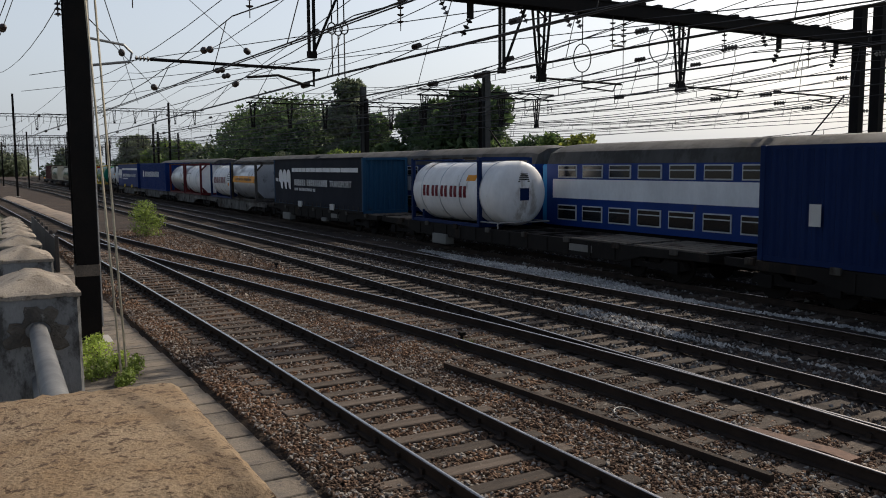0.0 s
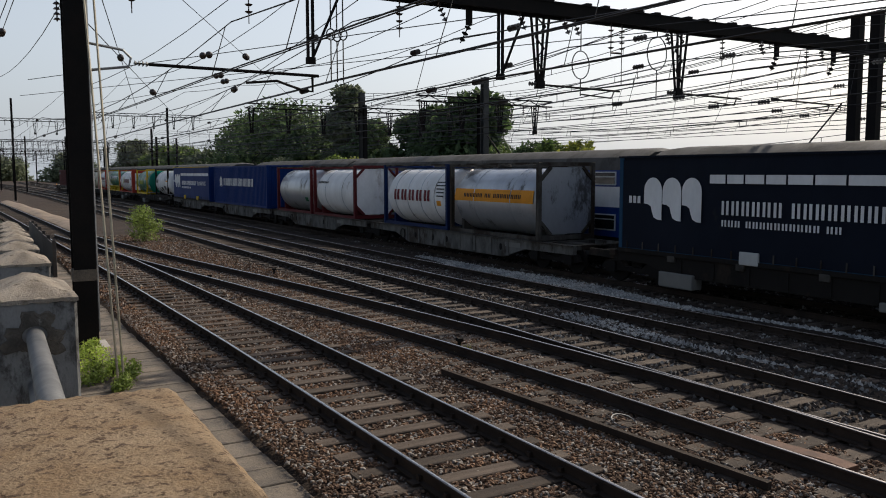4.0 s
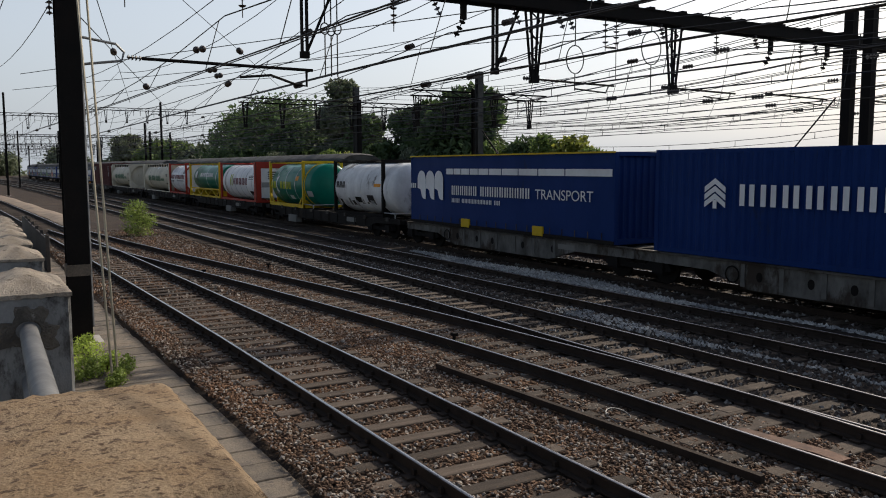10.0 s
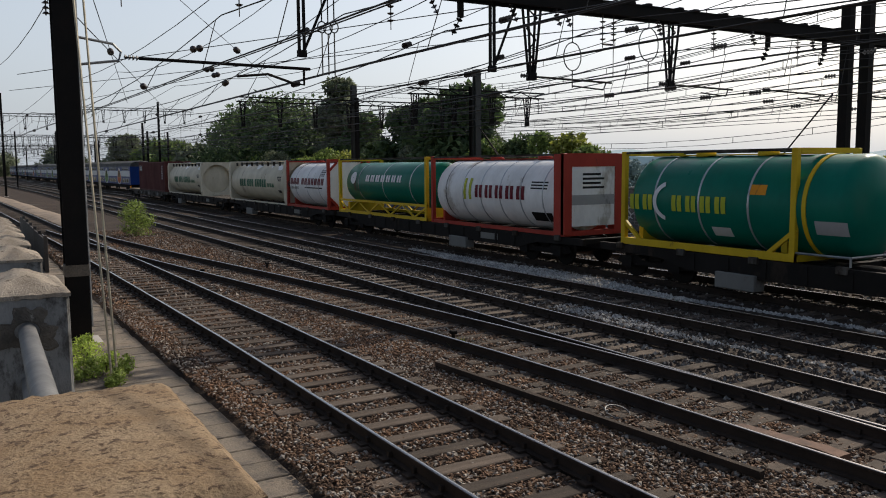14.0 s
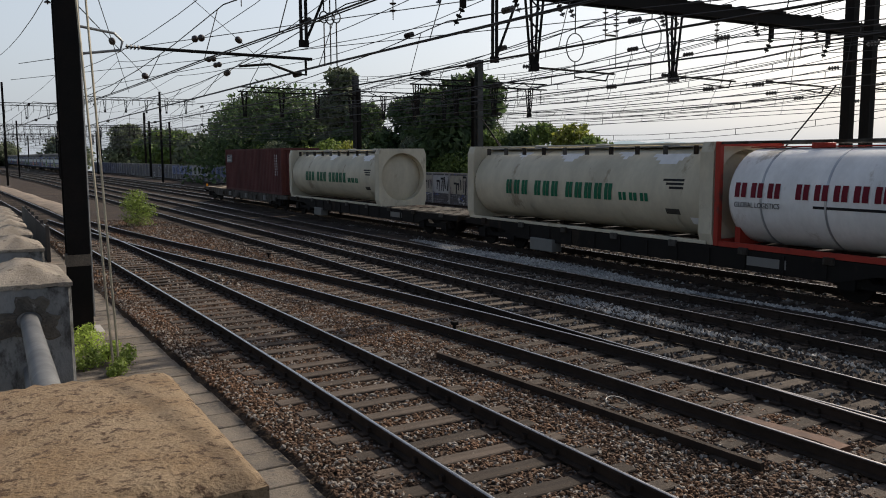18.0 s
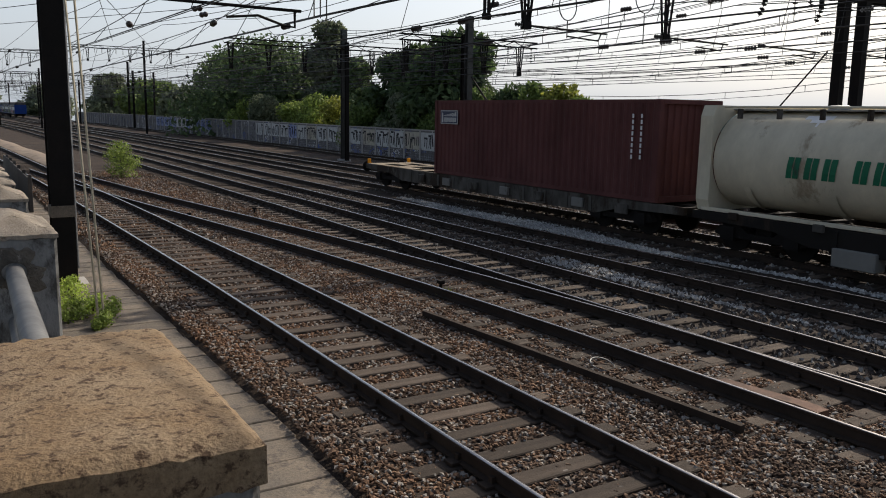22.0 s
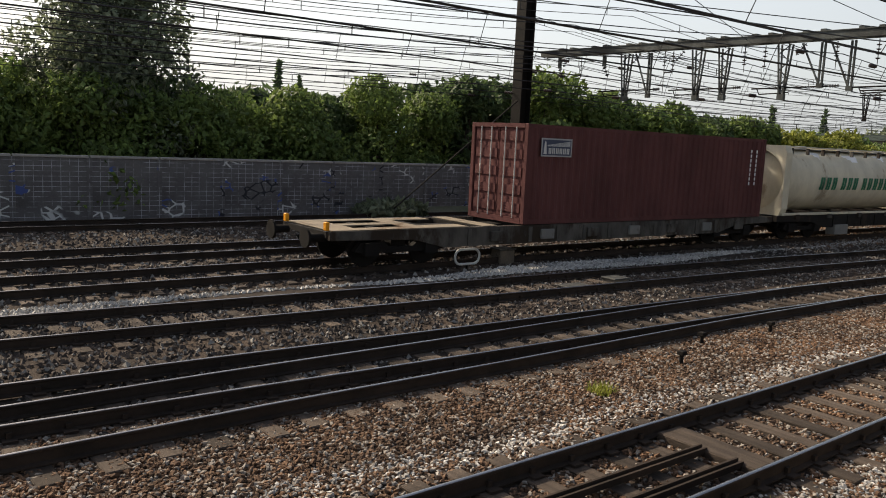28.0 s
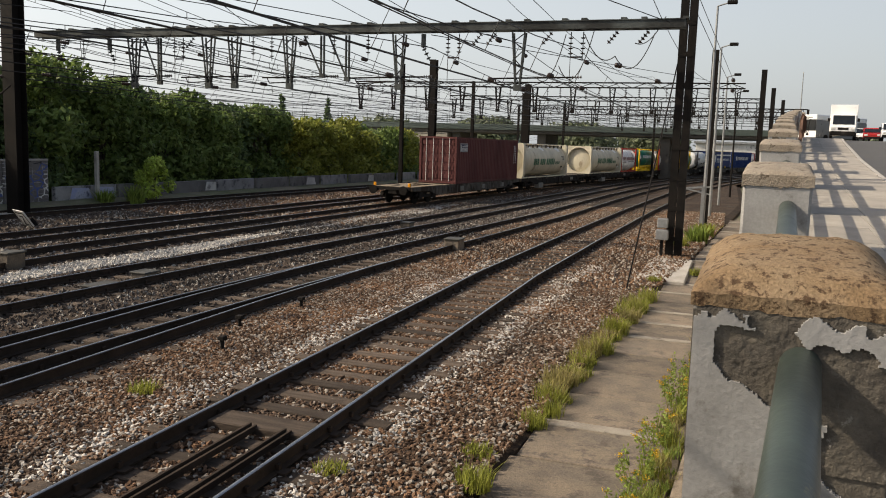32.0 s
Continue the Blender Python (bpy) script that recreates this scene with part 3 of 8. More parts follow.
SPRAY_BLUE = material("blue_spray", (0.16, 0.21, 0.44), 0.85, second=(0.36, 0.38, 0.46), scale=1.2, fine=14, bump=0.1, third=(0.05, 0.06, 0.12), third_at=0.58, third_scale=1.2)
SPRAY_CREAM = material("cream_spray", (0.46, 0.42, 0.32), 0.85, second=(0.30, 0.27, 0.24), scale=1.5, fine=14, bump=0.1, third=(0.14, 0.10, 0.10), third_at=0.56, third_scale=1.4)


def boundary_wall():
    w = thing("wall_east", "weathered concrete panel wall covered in faded graffiti", "wall", kind="structure")
    panel = Shape().cbox(-0.06, 0.06, -1.17, 1.17, -0.3, 2.0, 0.015).mesh("panel", GRAFFITI)
    post = Shape().cbox(-0.11, 0.09, -0.1, 0.1, -0.3, 2.08, 0.02).mesh("post", CONCRETE)
    dull = Shape().cbox(-0.075, 0.09, -0.1, 0.1, -0.3, 2.0, 0.02).mesh("post", GRAFFITI)
    ink = material("black_spray", (0.012, 0.012, 0.014), 0.8, scale=2, bump=0)
    for y, z, ry, rz, hole in ((15.6, 1.0, 0.5, 0.52, 0.55), (-3.4, 0.9, 0.95, 0.6, 0.6), (24.0, 1.0, 0.9, 0.95, 0.7)):
        g = Shape()
        for i in range(24):
            a = 6.28319 * i / 24
            g.v += [(25.43, y + ry * math.cos(a), z + rz * math.sin(a)), (25.43, y + ry * hole * math.cos(a), z + rz * hole * math.sin(a))]
        g.f = [(2 * i, (2 * i + 2) % 48, (2 * i + 3) % 48, 2 * i + 1) for i in range(24)]
        part("sprayed_letter", g, ink, w, "black sprayed ring")
    for y in (22.6, 18.8, 12.2, 10.2, 3.8, 8.2):
        k = 0.35 + 0.2 * math.sin(y * 3)
        part("sprayed_letter", Shape().prism([(y, -0.15), (y + 0.28, -0.15), (y + 0.28 + k, 1.85), (y + k * 0.6, 1.85)], 25.425, 25.435), ink, w, "black sprayed stroke")
    cap = Shape().cbox(-0.1, 0.1, -1.17, 1.17, 2.0, 2.09, 0.015).mesh("coping", CONCRETE)
    fields = [Shape().box(-0.075, -0.062, -1.1, 1.1, 0.62, 1.9).mesh("painted_field", m) for m in (SPRAY_WHITE, SPRAY_BLUE, SPRAY_CREAM)]
    rnd = random.Random(31)
    for i in range(-5, 96):
        y = -16 + i * 2.4
        x = 25.5 + bend(y)
        again("panel", panel, w, (x, y, -0.06))
        again("coping", cap, w, (x, y, -0.06))
        again("post", post if y > 42 else dull, w, (x, y + 1.2, -0.05))
        if 42 < y < 88 or 105 < y < 134:
            again("painted_field", fields[rnd.choice((0, 0, 2)) if y < 76 else rnd.choice((0, 1, 1))], w, (x, y, -0.06))
            st = Shape()
            for k in range(rnd.randint(5, 8)):
                a, q, lean = y - 1.0 + k * 0.3, rnd.uniform(0.06, 0.16), rnd.uniform(-0.25, 0.25)
                z0, z1 = rnd.uniform(0.5, 0.9), rnd.uniform(1.3, 1.8)
                st.prism([(a, z0), (a + q, z0), (a + q + lean, z1), (a + lean, z1)], x - 0.083, x - 0.077)
                if rnd.random() < 0.6:
                    st.prism([(a, z1 - 0.12), (a + 0.4, z1 - 0.12), (a + 0.4, z1 + 0.02), (a, z1 + 0.02)], x - 0.089, x - 0.085)
            tagged(part("sprayed_strokes", st, ink, w, "black sprayed strokes"), kind="stuff")
    for i in range(24):
        y = -31.4 - i * 4
        x = 25.5 + bend(y)
        part("low_wall", Shape().cbox(x - 0.12, x + 0.12, y - 2.0, y + 1.99, -0.3, 0.74, 0.02), LOW_WALL if i % 3 else SPRAY_GREY, w, "low graffiti wall")
    for k, y in enumerate((-31.0, -32.6, -41, -46.5, -52, -55, -61)):
        x = 25.5 + bend(y) - 0.125
        part("sprayed_patch", Shape().prism([(y - 0.7, 0.12), (y + 0.7, 0.15), (y + 0.55, 0.66), (y - 0.5, 0.62)], x - 0.008, x - 0.001), SPRAY_BLUE if k < 2 else SPRAY_WHITE, w, "sprayed blue and white patch")
    v = Shape()
    ys = list(range(-120, -17, 3))
    for y in ys:
        b = bend(y)
        v.v += [(24.3 + b, y, -0.24), (24.75 + b, y, 0.0), (25.4 + b, y, 0.1)]
    for j in range(len(ys) - 1):
        v.f += [(3 * j + i, 3 * j + i + 1, 3 * j + i + 4, 3 * j + i + 3) for i in range(2)]
    tagged(part("verge", v, EARTH), "narrow earth verge before the low wall", "verge", kind="structure")

boundary_wall()


# ---- vegetation ----
def leaves(blobs, count, size, rnd, shell=0.55):
    """Small bent leaf clumps spread through ellipsoids (x, y, z, rx, ry, rz)."""
    r = np.random.RandomState(rnd)
    vol = np.array([b[3] * b[4] * b[5] for b in blobs]) ** 0.8
    pick = r.choice(len(blobs), count, p=vol / vol.sum())
    b = np.array(blobs)[pick]
    d = r.normal(size=(count, 3))
    d /= np.linalg.norm(d, axis=1)[:, None]
    rad = shell + (1.08 - shell) * r.rand(count) ** 0.7
    c = b[:, :3] + d * b[:, 3:] * rad[:, None]
    u = r.normal(size=(count, 3))
    u /= np.linalg.norm(u, axis=1)[:, None]
    w = np.cross(u, d + 0.3 * r.normal(size=(count, 3)))
    w /= np.linalg.norm(w, axis=1)[:, None] + 1e-6
    s = size * (0.55 + 0.9 * r.rand(count))[:, None]
    k = np.cross(u, w) * s * 0.25
    v = np.empty((count, 4, 3))
    v[:, 0], v[:, 1], v[:, 2], v[:, 3] = c - u * s, c - w * s * 0.55 + k, c + u * s * 0.9, c + w * s * 0.55 + k
    out = Shape()
    out.v = [tuple(p) for p in v.reshape(-1, 3)]
    out.f = [f for i in range(0, count * 4, 4) for f in ((i, i + 1, i + 2), (i, i + 2, i + 3))]
    return out


def crown_blobs(w, h, base, n, rnd):
    """Lumps of a crown w wide from height base to h."""
    r = random.Random(rnd)
    out = []
    for i in range(n):
        a, k = r.uniform(0, 6.28), r.random()
        z = base + (h - base) * k
        reach = w / 2 * (0.75 * math.sin(min(1, 0.25 + k * 0.9) * 3.0) ** 0.6)
        q = reach * math.sqrt(r.random())
        s = w * r.uniform(0.14, 0.26)
        out.append((math.cos(a) * q, math.sin(a) * q, min(z, h - s * 0.7), s, s, s * r.uniform(0.7, 0.95)))
    return out


def tree(name, label, x, y, z, w, h, leaf, seed, count=5000, size=0.3, base=0.25, lumps=16, category="tree", group=""):
    t = thing(name, label, category, (x, y, z), group=group)
    r = random.Random(seed)
    s = Shape()
    top = h * 0.6
    s.tube((0, 0, -0.3), (r.uniform(-0.2, 0.2), r.uniform(-0.2, 0.2), top), max(0.03, h * 0.025), 7, h * 0.01)
    blobs = crown_blobs(w, h, h * base, lumps, seed)
    for b in blobs[:9]:
        s.tube((0, 0, top * r.uniform(0.35, 0.9)), b[:3], h * 0.009, 5, 0.012)
    part("trunk", s, BARK, t, smooth=True)
    part("crown", leaves(blobs, count, size, seed), leaf, t)
    return t


def vegetation():
    dark = "tall dark-leaved tree behind the boundary wall"
    far = [(38, 136, 20, 12.0, 0), (34, 110, 25, 12.0, 0), (33, 99, 12, 8.6, 0), (35, 91.0, 7.5, 13.4, 1), (34, 82, 8, 8.6, 0), (31.5, 67, 8.0, 8.4, 0), (31, 56.5, 9.2, 9.2, 0), (31.5, 62, 8, 8.4, 0)]
    for i, (x, y, w, top, k) in enumerate(far):
        tree("tree", dark, x, y, -1.5, w, top + 1.5, (LEAF_DARK, LEAF_GREY, LEAF_MID)[k], 100 + i, 14000 if w > 9 else 8000, 0.36, 0.04 if k != 1 else 0.2, 44 if w > 9 else 28, group="trees behind the wall")
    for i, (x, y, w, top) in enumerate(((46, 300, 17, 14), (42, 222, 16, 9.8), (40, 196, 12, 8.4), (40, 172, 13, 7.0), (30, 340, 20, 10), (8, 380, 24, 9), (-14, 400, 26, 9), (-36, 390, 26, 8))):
        tree("tree", "distant tree beyond the sidings", x, y, -1.5, w, top + 1.5, LEAF_MID if i in (1, 2) else LEAF_GREY, 130 + i, 6000, 0.75, 0.03, 24, group="distant trees")
    hedge = "overgrown leafy bush behind the graffiti wall"
    low = [(98, 4.4), (91.8, 4.8), (84, 3.9), (78.4, 4.7), (73, 4.4), (67.3, 3.8), (59.7, 4.7), (54, 3.3)]
    for i, (y, h) in enumerate(low):
        tree("bush", hedge, 28.3 + bend(y), y, -0.6, 6, h + 0.6, (LEAF_LIME, LEAF_GREY, LEAF_LIME, LEAF_LIME, LEAF_YELLOW, LEAF_MID, LEAF_GREY, LEAF_MID)[i], 160 + i, 5000, 0.17, 0.05, 16, "bush", "bushes behind the wall")
    row = [(49, 4.9, 1), (46.5, 5.2, 0), (44, 5.2, 1), (41.5, 5.0, 2), (39.5, 4.2, 1), (19.9, 3.3, 2), (18.2, 3.6, 1), (9.8, 4.6, 0), (8, 5.2, 3), (6, 5.0, 1), (4.2, 5.0, 3), (2.2, 3.6, 2), (0.8, 4.0, 1)]
    rnd = random.Random(77)
    y = -0.8
    while y > -79:
        top = float(np.interp(y, (-80, -70, -57, -48, -40, -33, -28, -22, -16, -12, -6, -2, 0), (3.6, 4.6, 5.0, 5.6, 6.2, 6.9, 6.2, 5.7, 5.0, 4.6, 5.9, 5.5, 4.6)))
        kind = rnd.choice((0, 0, 1, 1, 1)) if y > -55 else rnd.choice((1, 2, 2))
        row.append((y, top + rnd.uniform(-0.7, 0.25), kind))
        y -= rnd.uniform(1.9, 2.7)
    for i, (y, h, k) in enumerate(row):
        kind = (LEAF_DARK, LEAF_MID, LEAF_YELLOW, LEAF_GREY)[k]
        tree("bush", hedge, 28.7 + rnd.uniform(-0.6, 0.8) + bend(y), y, -0.8, 5.6 if y < 0 else 4.2, h + 0.8, kind, 200 + i, 8000 if -24 < y < 24 else 3800, 0.13 if -24 < y < 24 else 0.19, 0.02, 20, "bush", "bushes behind the wall")
    y, i = -1.5, 0
    while y > -74:
        top = float(np.interp(y, (-74, -69, -58, -49, -41, -35, -29, -23, -17, -10, 0), (4.2, 4.6, 4.7, 5.4, 5.5, 6.1, 6.2, 5.2, 5.0, 5.0, 4.8)))
        tree("bush", hedge, 31.2 + rnd.uniform(-0.5, 0.5) + bend(y), y, -1.0, 6.2, top + 1.2 + rnd.uniform(-0.4, 0.2), LEAF_DARK if y > -52 else LEAF_MID, 260 + i, 2600, 0.26, 0.02, 20, "bush", "bushes behind the wall")
        y -= 3.0
        i += 1
    tree("willow_tree", "tall grey-green poplar rising over the hedge", 31, -9.8, -1.0, 8.5, 12.0, LEAF_GREY, 300, 26000, 0.13, 0.12, 34)
    tree("sapling", "bright green young tree beside the low wall", 24.2, -35.2, -0.2, 2.1, 2.3, LEAF_BRIGHT, 301, 1500, 0.11, 0.15, 12)
    tree("shrub", "grey-leaved wild shrub between the tracks", 3.3, 43.8, -0.25, 2.0, 1.8, LEAF_LIME, 302, 2600, 0.05, 0.02, 30, "shrub")


vegetation()


# ---- walkway, parapet, pavement ----
def walkway():
    w = thing("walkway", "worn concrete slab walkway beside the tracks", "walkway", kind="structure")
    rnd = random.Random(11)
    y = -46.0
    while y < 44:
        d = 0.56 if y > -0.5 else 1.25
        d *= rnd.uniform(0.9, 1.1)
        e, f = walk_edge(y + d / 2), parapet_x(y + d / 2) + (0.5 if y < -0.5 else 0.28)
        if y > -0.5:
            f = max(f, e - 1.75)
        tilt = rnd.uniform(-0.008, 0.008)
        s = Shape().cbox(f, e + rnd.uniform(-0.03, 0.01), y, y + d - 0.02, -0.4, -0.285 + tilt, 0.012)
        part("slab", s, SLAB, w)
        y += d
        if y < -0.5 and rnd.random() < 0.6:
            b = rnd.uniform(0.14, 0.24)
            e, f = walk_edge(y + b / 2), parapet_x(y + b / 2) + 0.5
            part("joint_slab", Shape().cbox(f, e - 0.01, y, y + b - 0.015, -0.4, -0.278, 0.01), WORN_SLAB, w)
            y += b
    k = Shape()
    for a in np.arange(-46, 44, 2.0):
        p, q = parapet_x(a) + 0.02, parapet_x(a + 2) + 0.02
        u, v = (0.44 if a < -1 else 0.24), (0.44 if a + 2 < 0 else 0.24)
        k.add([(p, a, -0.45), (p + u, a, -0.45), (p + u, a, -0.2), (p, a, -0.1), (q, a + 2, -0.45), (q + v, a + 2, -0.45), (q + v, a + 2, -0.2), (q, a + 2, -0.1)],
              [(0, 1, 2, 3), (7, 6, 5, 4), (1, 5, 6, 2), (2, 6, 7, 3)])
    part("cable_trough", k, SLAB, w, "brown cable trough along the wall foot")


walkway()


def lineside_fence():
    f = thing("lineside_fence", "dark weathered panel fence beside the near track", "fence")
    for k in range(6):
        y = 31.0 + k * 2.6
        x = -1.78 + 0.012 * (y - 33)
        part("panel", Shape().cbox(x - 0.03, x + 0.03, y, y + 2.5, -0.35, 0.85, 0.01), WAGON_BOARD, f)
        part("post", Shape().cbox(x - 0.06, x + 0.06, y - 0.08, y + 0.0, -0.4, 0.98, 0.01), WAGON_BOARD, f)


WAGON_BOARD = material("tarred_board", (0.035, 0.031, 0.028), 0.9, second=(0.055, 0.048, 0.042), scale=2, fine=20, bump=0.3, per=0.3)
lineside_fence()


def sandy_strip():
    """A low trodden bank between the near track and the next."""
    s, n = Shape(), 7
    ys = list(range(50, 112, 3))
    for j, y in enumerate(ys):
        a, b = near_line(y) + 1.25, near_line(y) + 1.25 + 1.7 * min(1, j / 4 + 0.25)
        for i in range(n):
            k = i / (n - 1)
            s.v.append((a + (b - a) * k, y, -0.215 + 0.16 * math.sin(math.pi * k) + 0.03 * math.sin(y * 1.7 + i)))
    for j in range(len(ys) - 1):
        s.f += [(j * n + i, j * n + i + 1, (j + 1) * n + i + 1, (j + 1) * n + i) for i in range(n - 1)]
    tagged(part("sandy_bank", s, SAND, smooth=True), "low trodden sandy bank between two tracks", "bank", kind="structure")


SAND = material("trodden_sand", (0.25, 0.19, 0.14), 0.95, second=(0.16, 0.125, 0.09), scale=0.7, fine=18, bump=0.4, third=(0.10, 0.10, 0.045), third_at=0.6, third_scale=0.6)
sandy_strip()
GREY_COPING = material("grey_coping", (0.27, 0.235, 0.19), 0.95, second=(0.20, 0.165, 0.125), scale=3, fine=60, bump=0.7, third=(0.09, 0.07, 0.05), third_at=0.56, third_scale=8, fineamp=0.5)
DIRTY_RENDER = material("dirty_render", (0.20, 0.20, 0.195), 0.9, second=(0.115, 0.118, 0.115), scale=3, fine=45, bump=0.35, third=(0.05, 0.048, 0.045), third_at=0.5, third_scale=3.2, streak=(1, 1, 0.5))
PAINTED = material("painted_render", (0.30, 0.30, 0.295), 0.85, second=(0.215, 0.215, 0.21), scale=2.2, fine=45, bump=0.2, third=(0.13, 0.122, 0.11), third_at=0.55, third_scale=2.6)
ROUGH = material("broken_concrete", (0.125, 0.112, 0.092), 0.95, second=(0.07, 0.063, 0.055), scale=7, fine=50, bump=0.5, third=(0.26, 0.245, 0.22), third_at=0.6, third_scale=9, spec=0.2)
PIPE = material("painted_pipe", (0.036, 0.050, 0.043), 0.42, second=(0.024, 0.034, 0.030), scale=2.4, fine=30, bump=0.08, third=(0.20, 0.175, 0.08), third_at=0.64, third_scale=3)
PIPE_GREY = material("grey_pipe", (0.14, 0.14, 0.135), 0.6, second=(0.09, 0.09, 0.09), scale=3, fine=30, bump=0.1)


def flaking_skin(b, hw, hl):
    """A thin coat of painted render on the face towards the next block, broken away round the pipe and under the coping."""
    r = np.random.RandomState(4)
    c = 0.008
    nx, nz = int(2 * hw / c), 175
    coarse = r.rand(16, 26)

    def patchy(x, z):
        u, v = (x + hw) / (2 * hw) * 14.9, (-z - 0.1) / 1.5 * 24.9
        i, k = int(u), int(v)
        a, b = u - i, v - k
        return (coarse[i, k] * (1 - a) + coarse[i + 1, k] * a) * (1 - b) + (coarse[i, k + 1] * (1 - a) + coarse[i + 1, k + 1] * a) * b
    keep = np.zeros((nx, nz), bool)
    for i in range(nx):
        for k in range(nz):
            x, z = -hw + (i + 0.5) * c, -0.13 - (k + 0.5) * c
            q = math.hypot((x - 0.0) / 1.2, z + 0.36)
            a = math.atan2(z + 0.36, x)
            lim = 0.175 + 0.045 * math.sin(2 * a + 1) + 0.02 * math.sin(5 * a) + 0.012 * math.sin(11 * a + 2)
            top = -0.155 - 0.05 * (0.5 + 0.5 * math.sin(9 * x + 1)) - 0.03 * math.sin(23 * x) - 0.02 * math.sin(41 * x)
            chip = patchy(x, z) > 0.72
            low = x < -0.1 and -0.95 < z < -0.3 and (x + 0.28) ** 2 / 0.03 + (z + 0.6) ** 2 / 0.09 + 0.25 * math.sin(19 * z + 7 * x) < 1
            keep[i, k] = q + 0.1 * (patchy(x, z) - 0.5) > lim and (z < top + 0.08 * (patchy(x, z) - 0.5) or (chip and z < -0.15)) and not low
    jit = r.uniform(-0.0028, 0.0028, (nx + 1, nz + 1, 2))
    s, t = Shape(), 0.022

    def at(i, k, out):
        return (-hw + i * c + jit[i, k, 0] * (0 < i < nx), hl + (t if out else -0.004), -0.13 - k * c + jit[i, k, 1])
    for i in range(nx):
        for k in range(nz):
            if not keep[i, k]:
                continue
            s.add([at(i, k, 1), at(i + 1, k, 1), at(i + 1, k + 1, 1), at(i, k + 1, 1)], [(0, 1, 2, 3)])
            for di, dk, e in ((-1, 0, ((i, k), (i, k + 1))), (1, 0, ((i + 1, k), (i + 1, k + 1))), (0, -1, ((i, k), (i + 1, k))), (0, 1, ((i, k + 1), (i + 1, k + 1)))):
                u, v = i + di, k + dk
                if not (0 <= u < nx and 0 <= v < nz) or not keep[u, v]:
                    s.add([at(*e[0], 1), at(*e[1], 1), at(*e[1], 0), at(*e[0], 0)], [(0, 1, 2, 3)])
    part("render_skin", s, PAINTED, b, "flaking grey-white painted render")
    g = Shape()
    n = 90
    for i in range(n + 1):
        for k in range(n + 1):
            x, z = -hw + 2 * hw * i / n, -0.12 - 0.62 * k / n
            lump = 0.5 + 0.5 * noise.noise(Vector((x * 16, z * 16, 2.0)))
            grain = 0.5 + 0.5 * noise.noise(Vector((x * 60, z * 60, 5.0)))
            g.v.append((x, hl + 0.001 + 0.010 * lump + 0.006 * grain, z + r.uniform(-0.002, 0.002)))
    g.f = [(i * (n + 1) + k, (i + 1) * (n + 1) + k, (i + 1) * (n + 1) + k + 1, i * (n + 1) + k + 1) for i in range(n) for k in range(n)]
    part("exposed_concrete", g, ROUGH, b, "rough exposed aggregate", smooth=True)


def block_half(cy):
    return 0.55 if -4 < cy < 0 else 0.65 if cy < 0 else 0.78


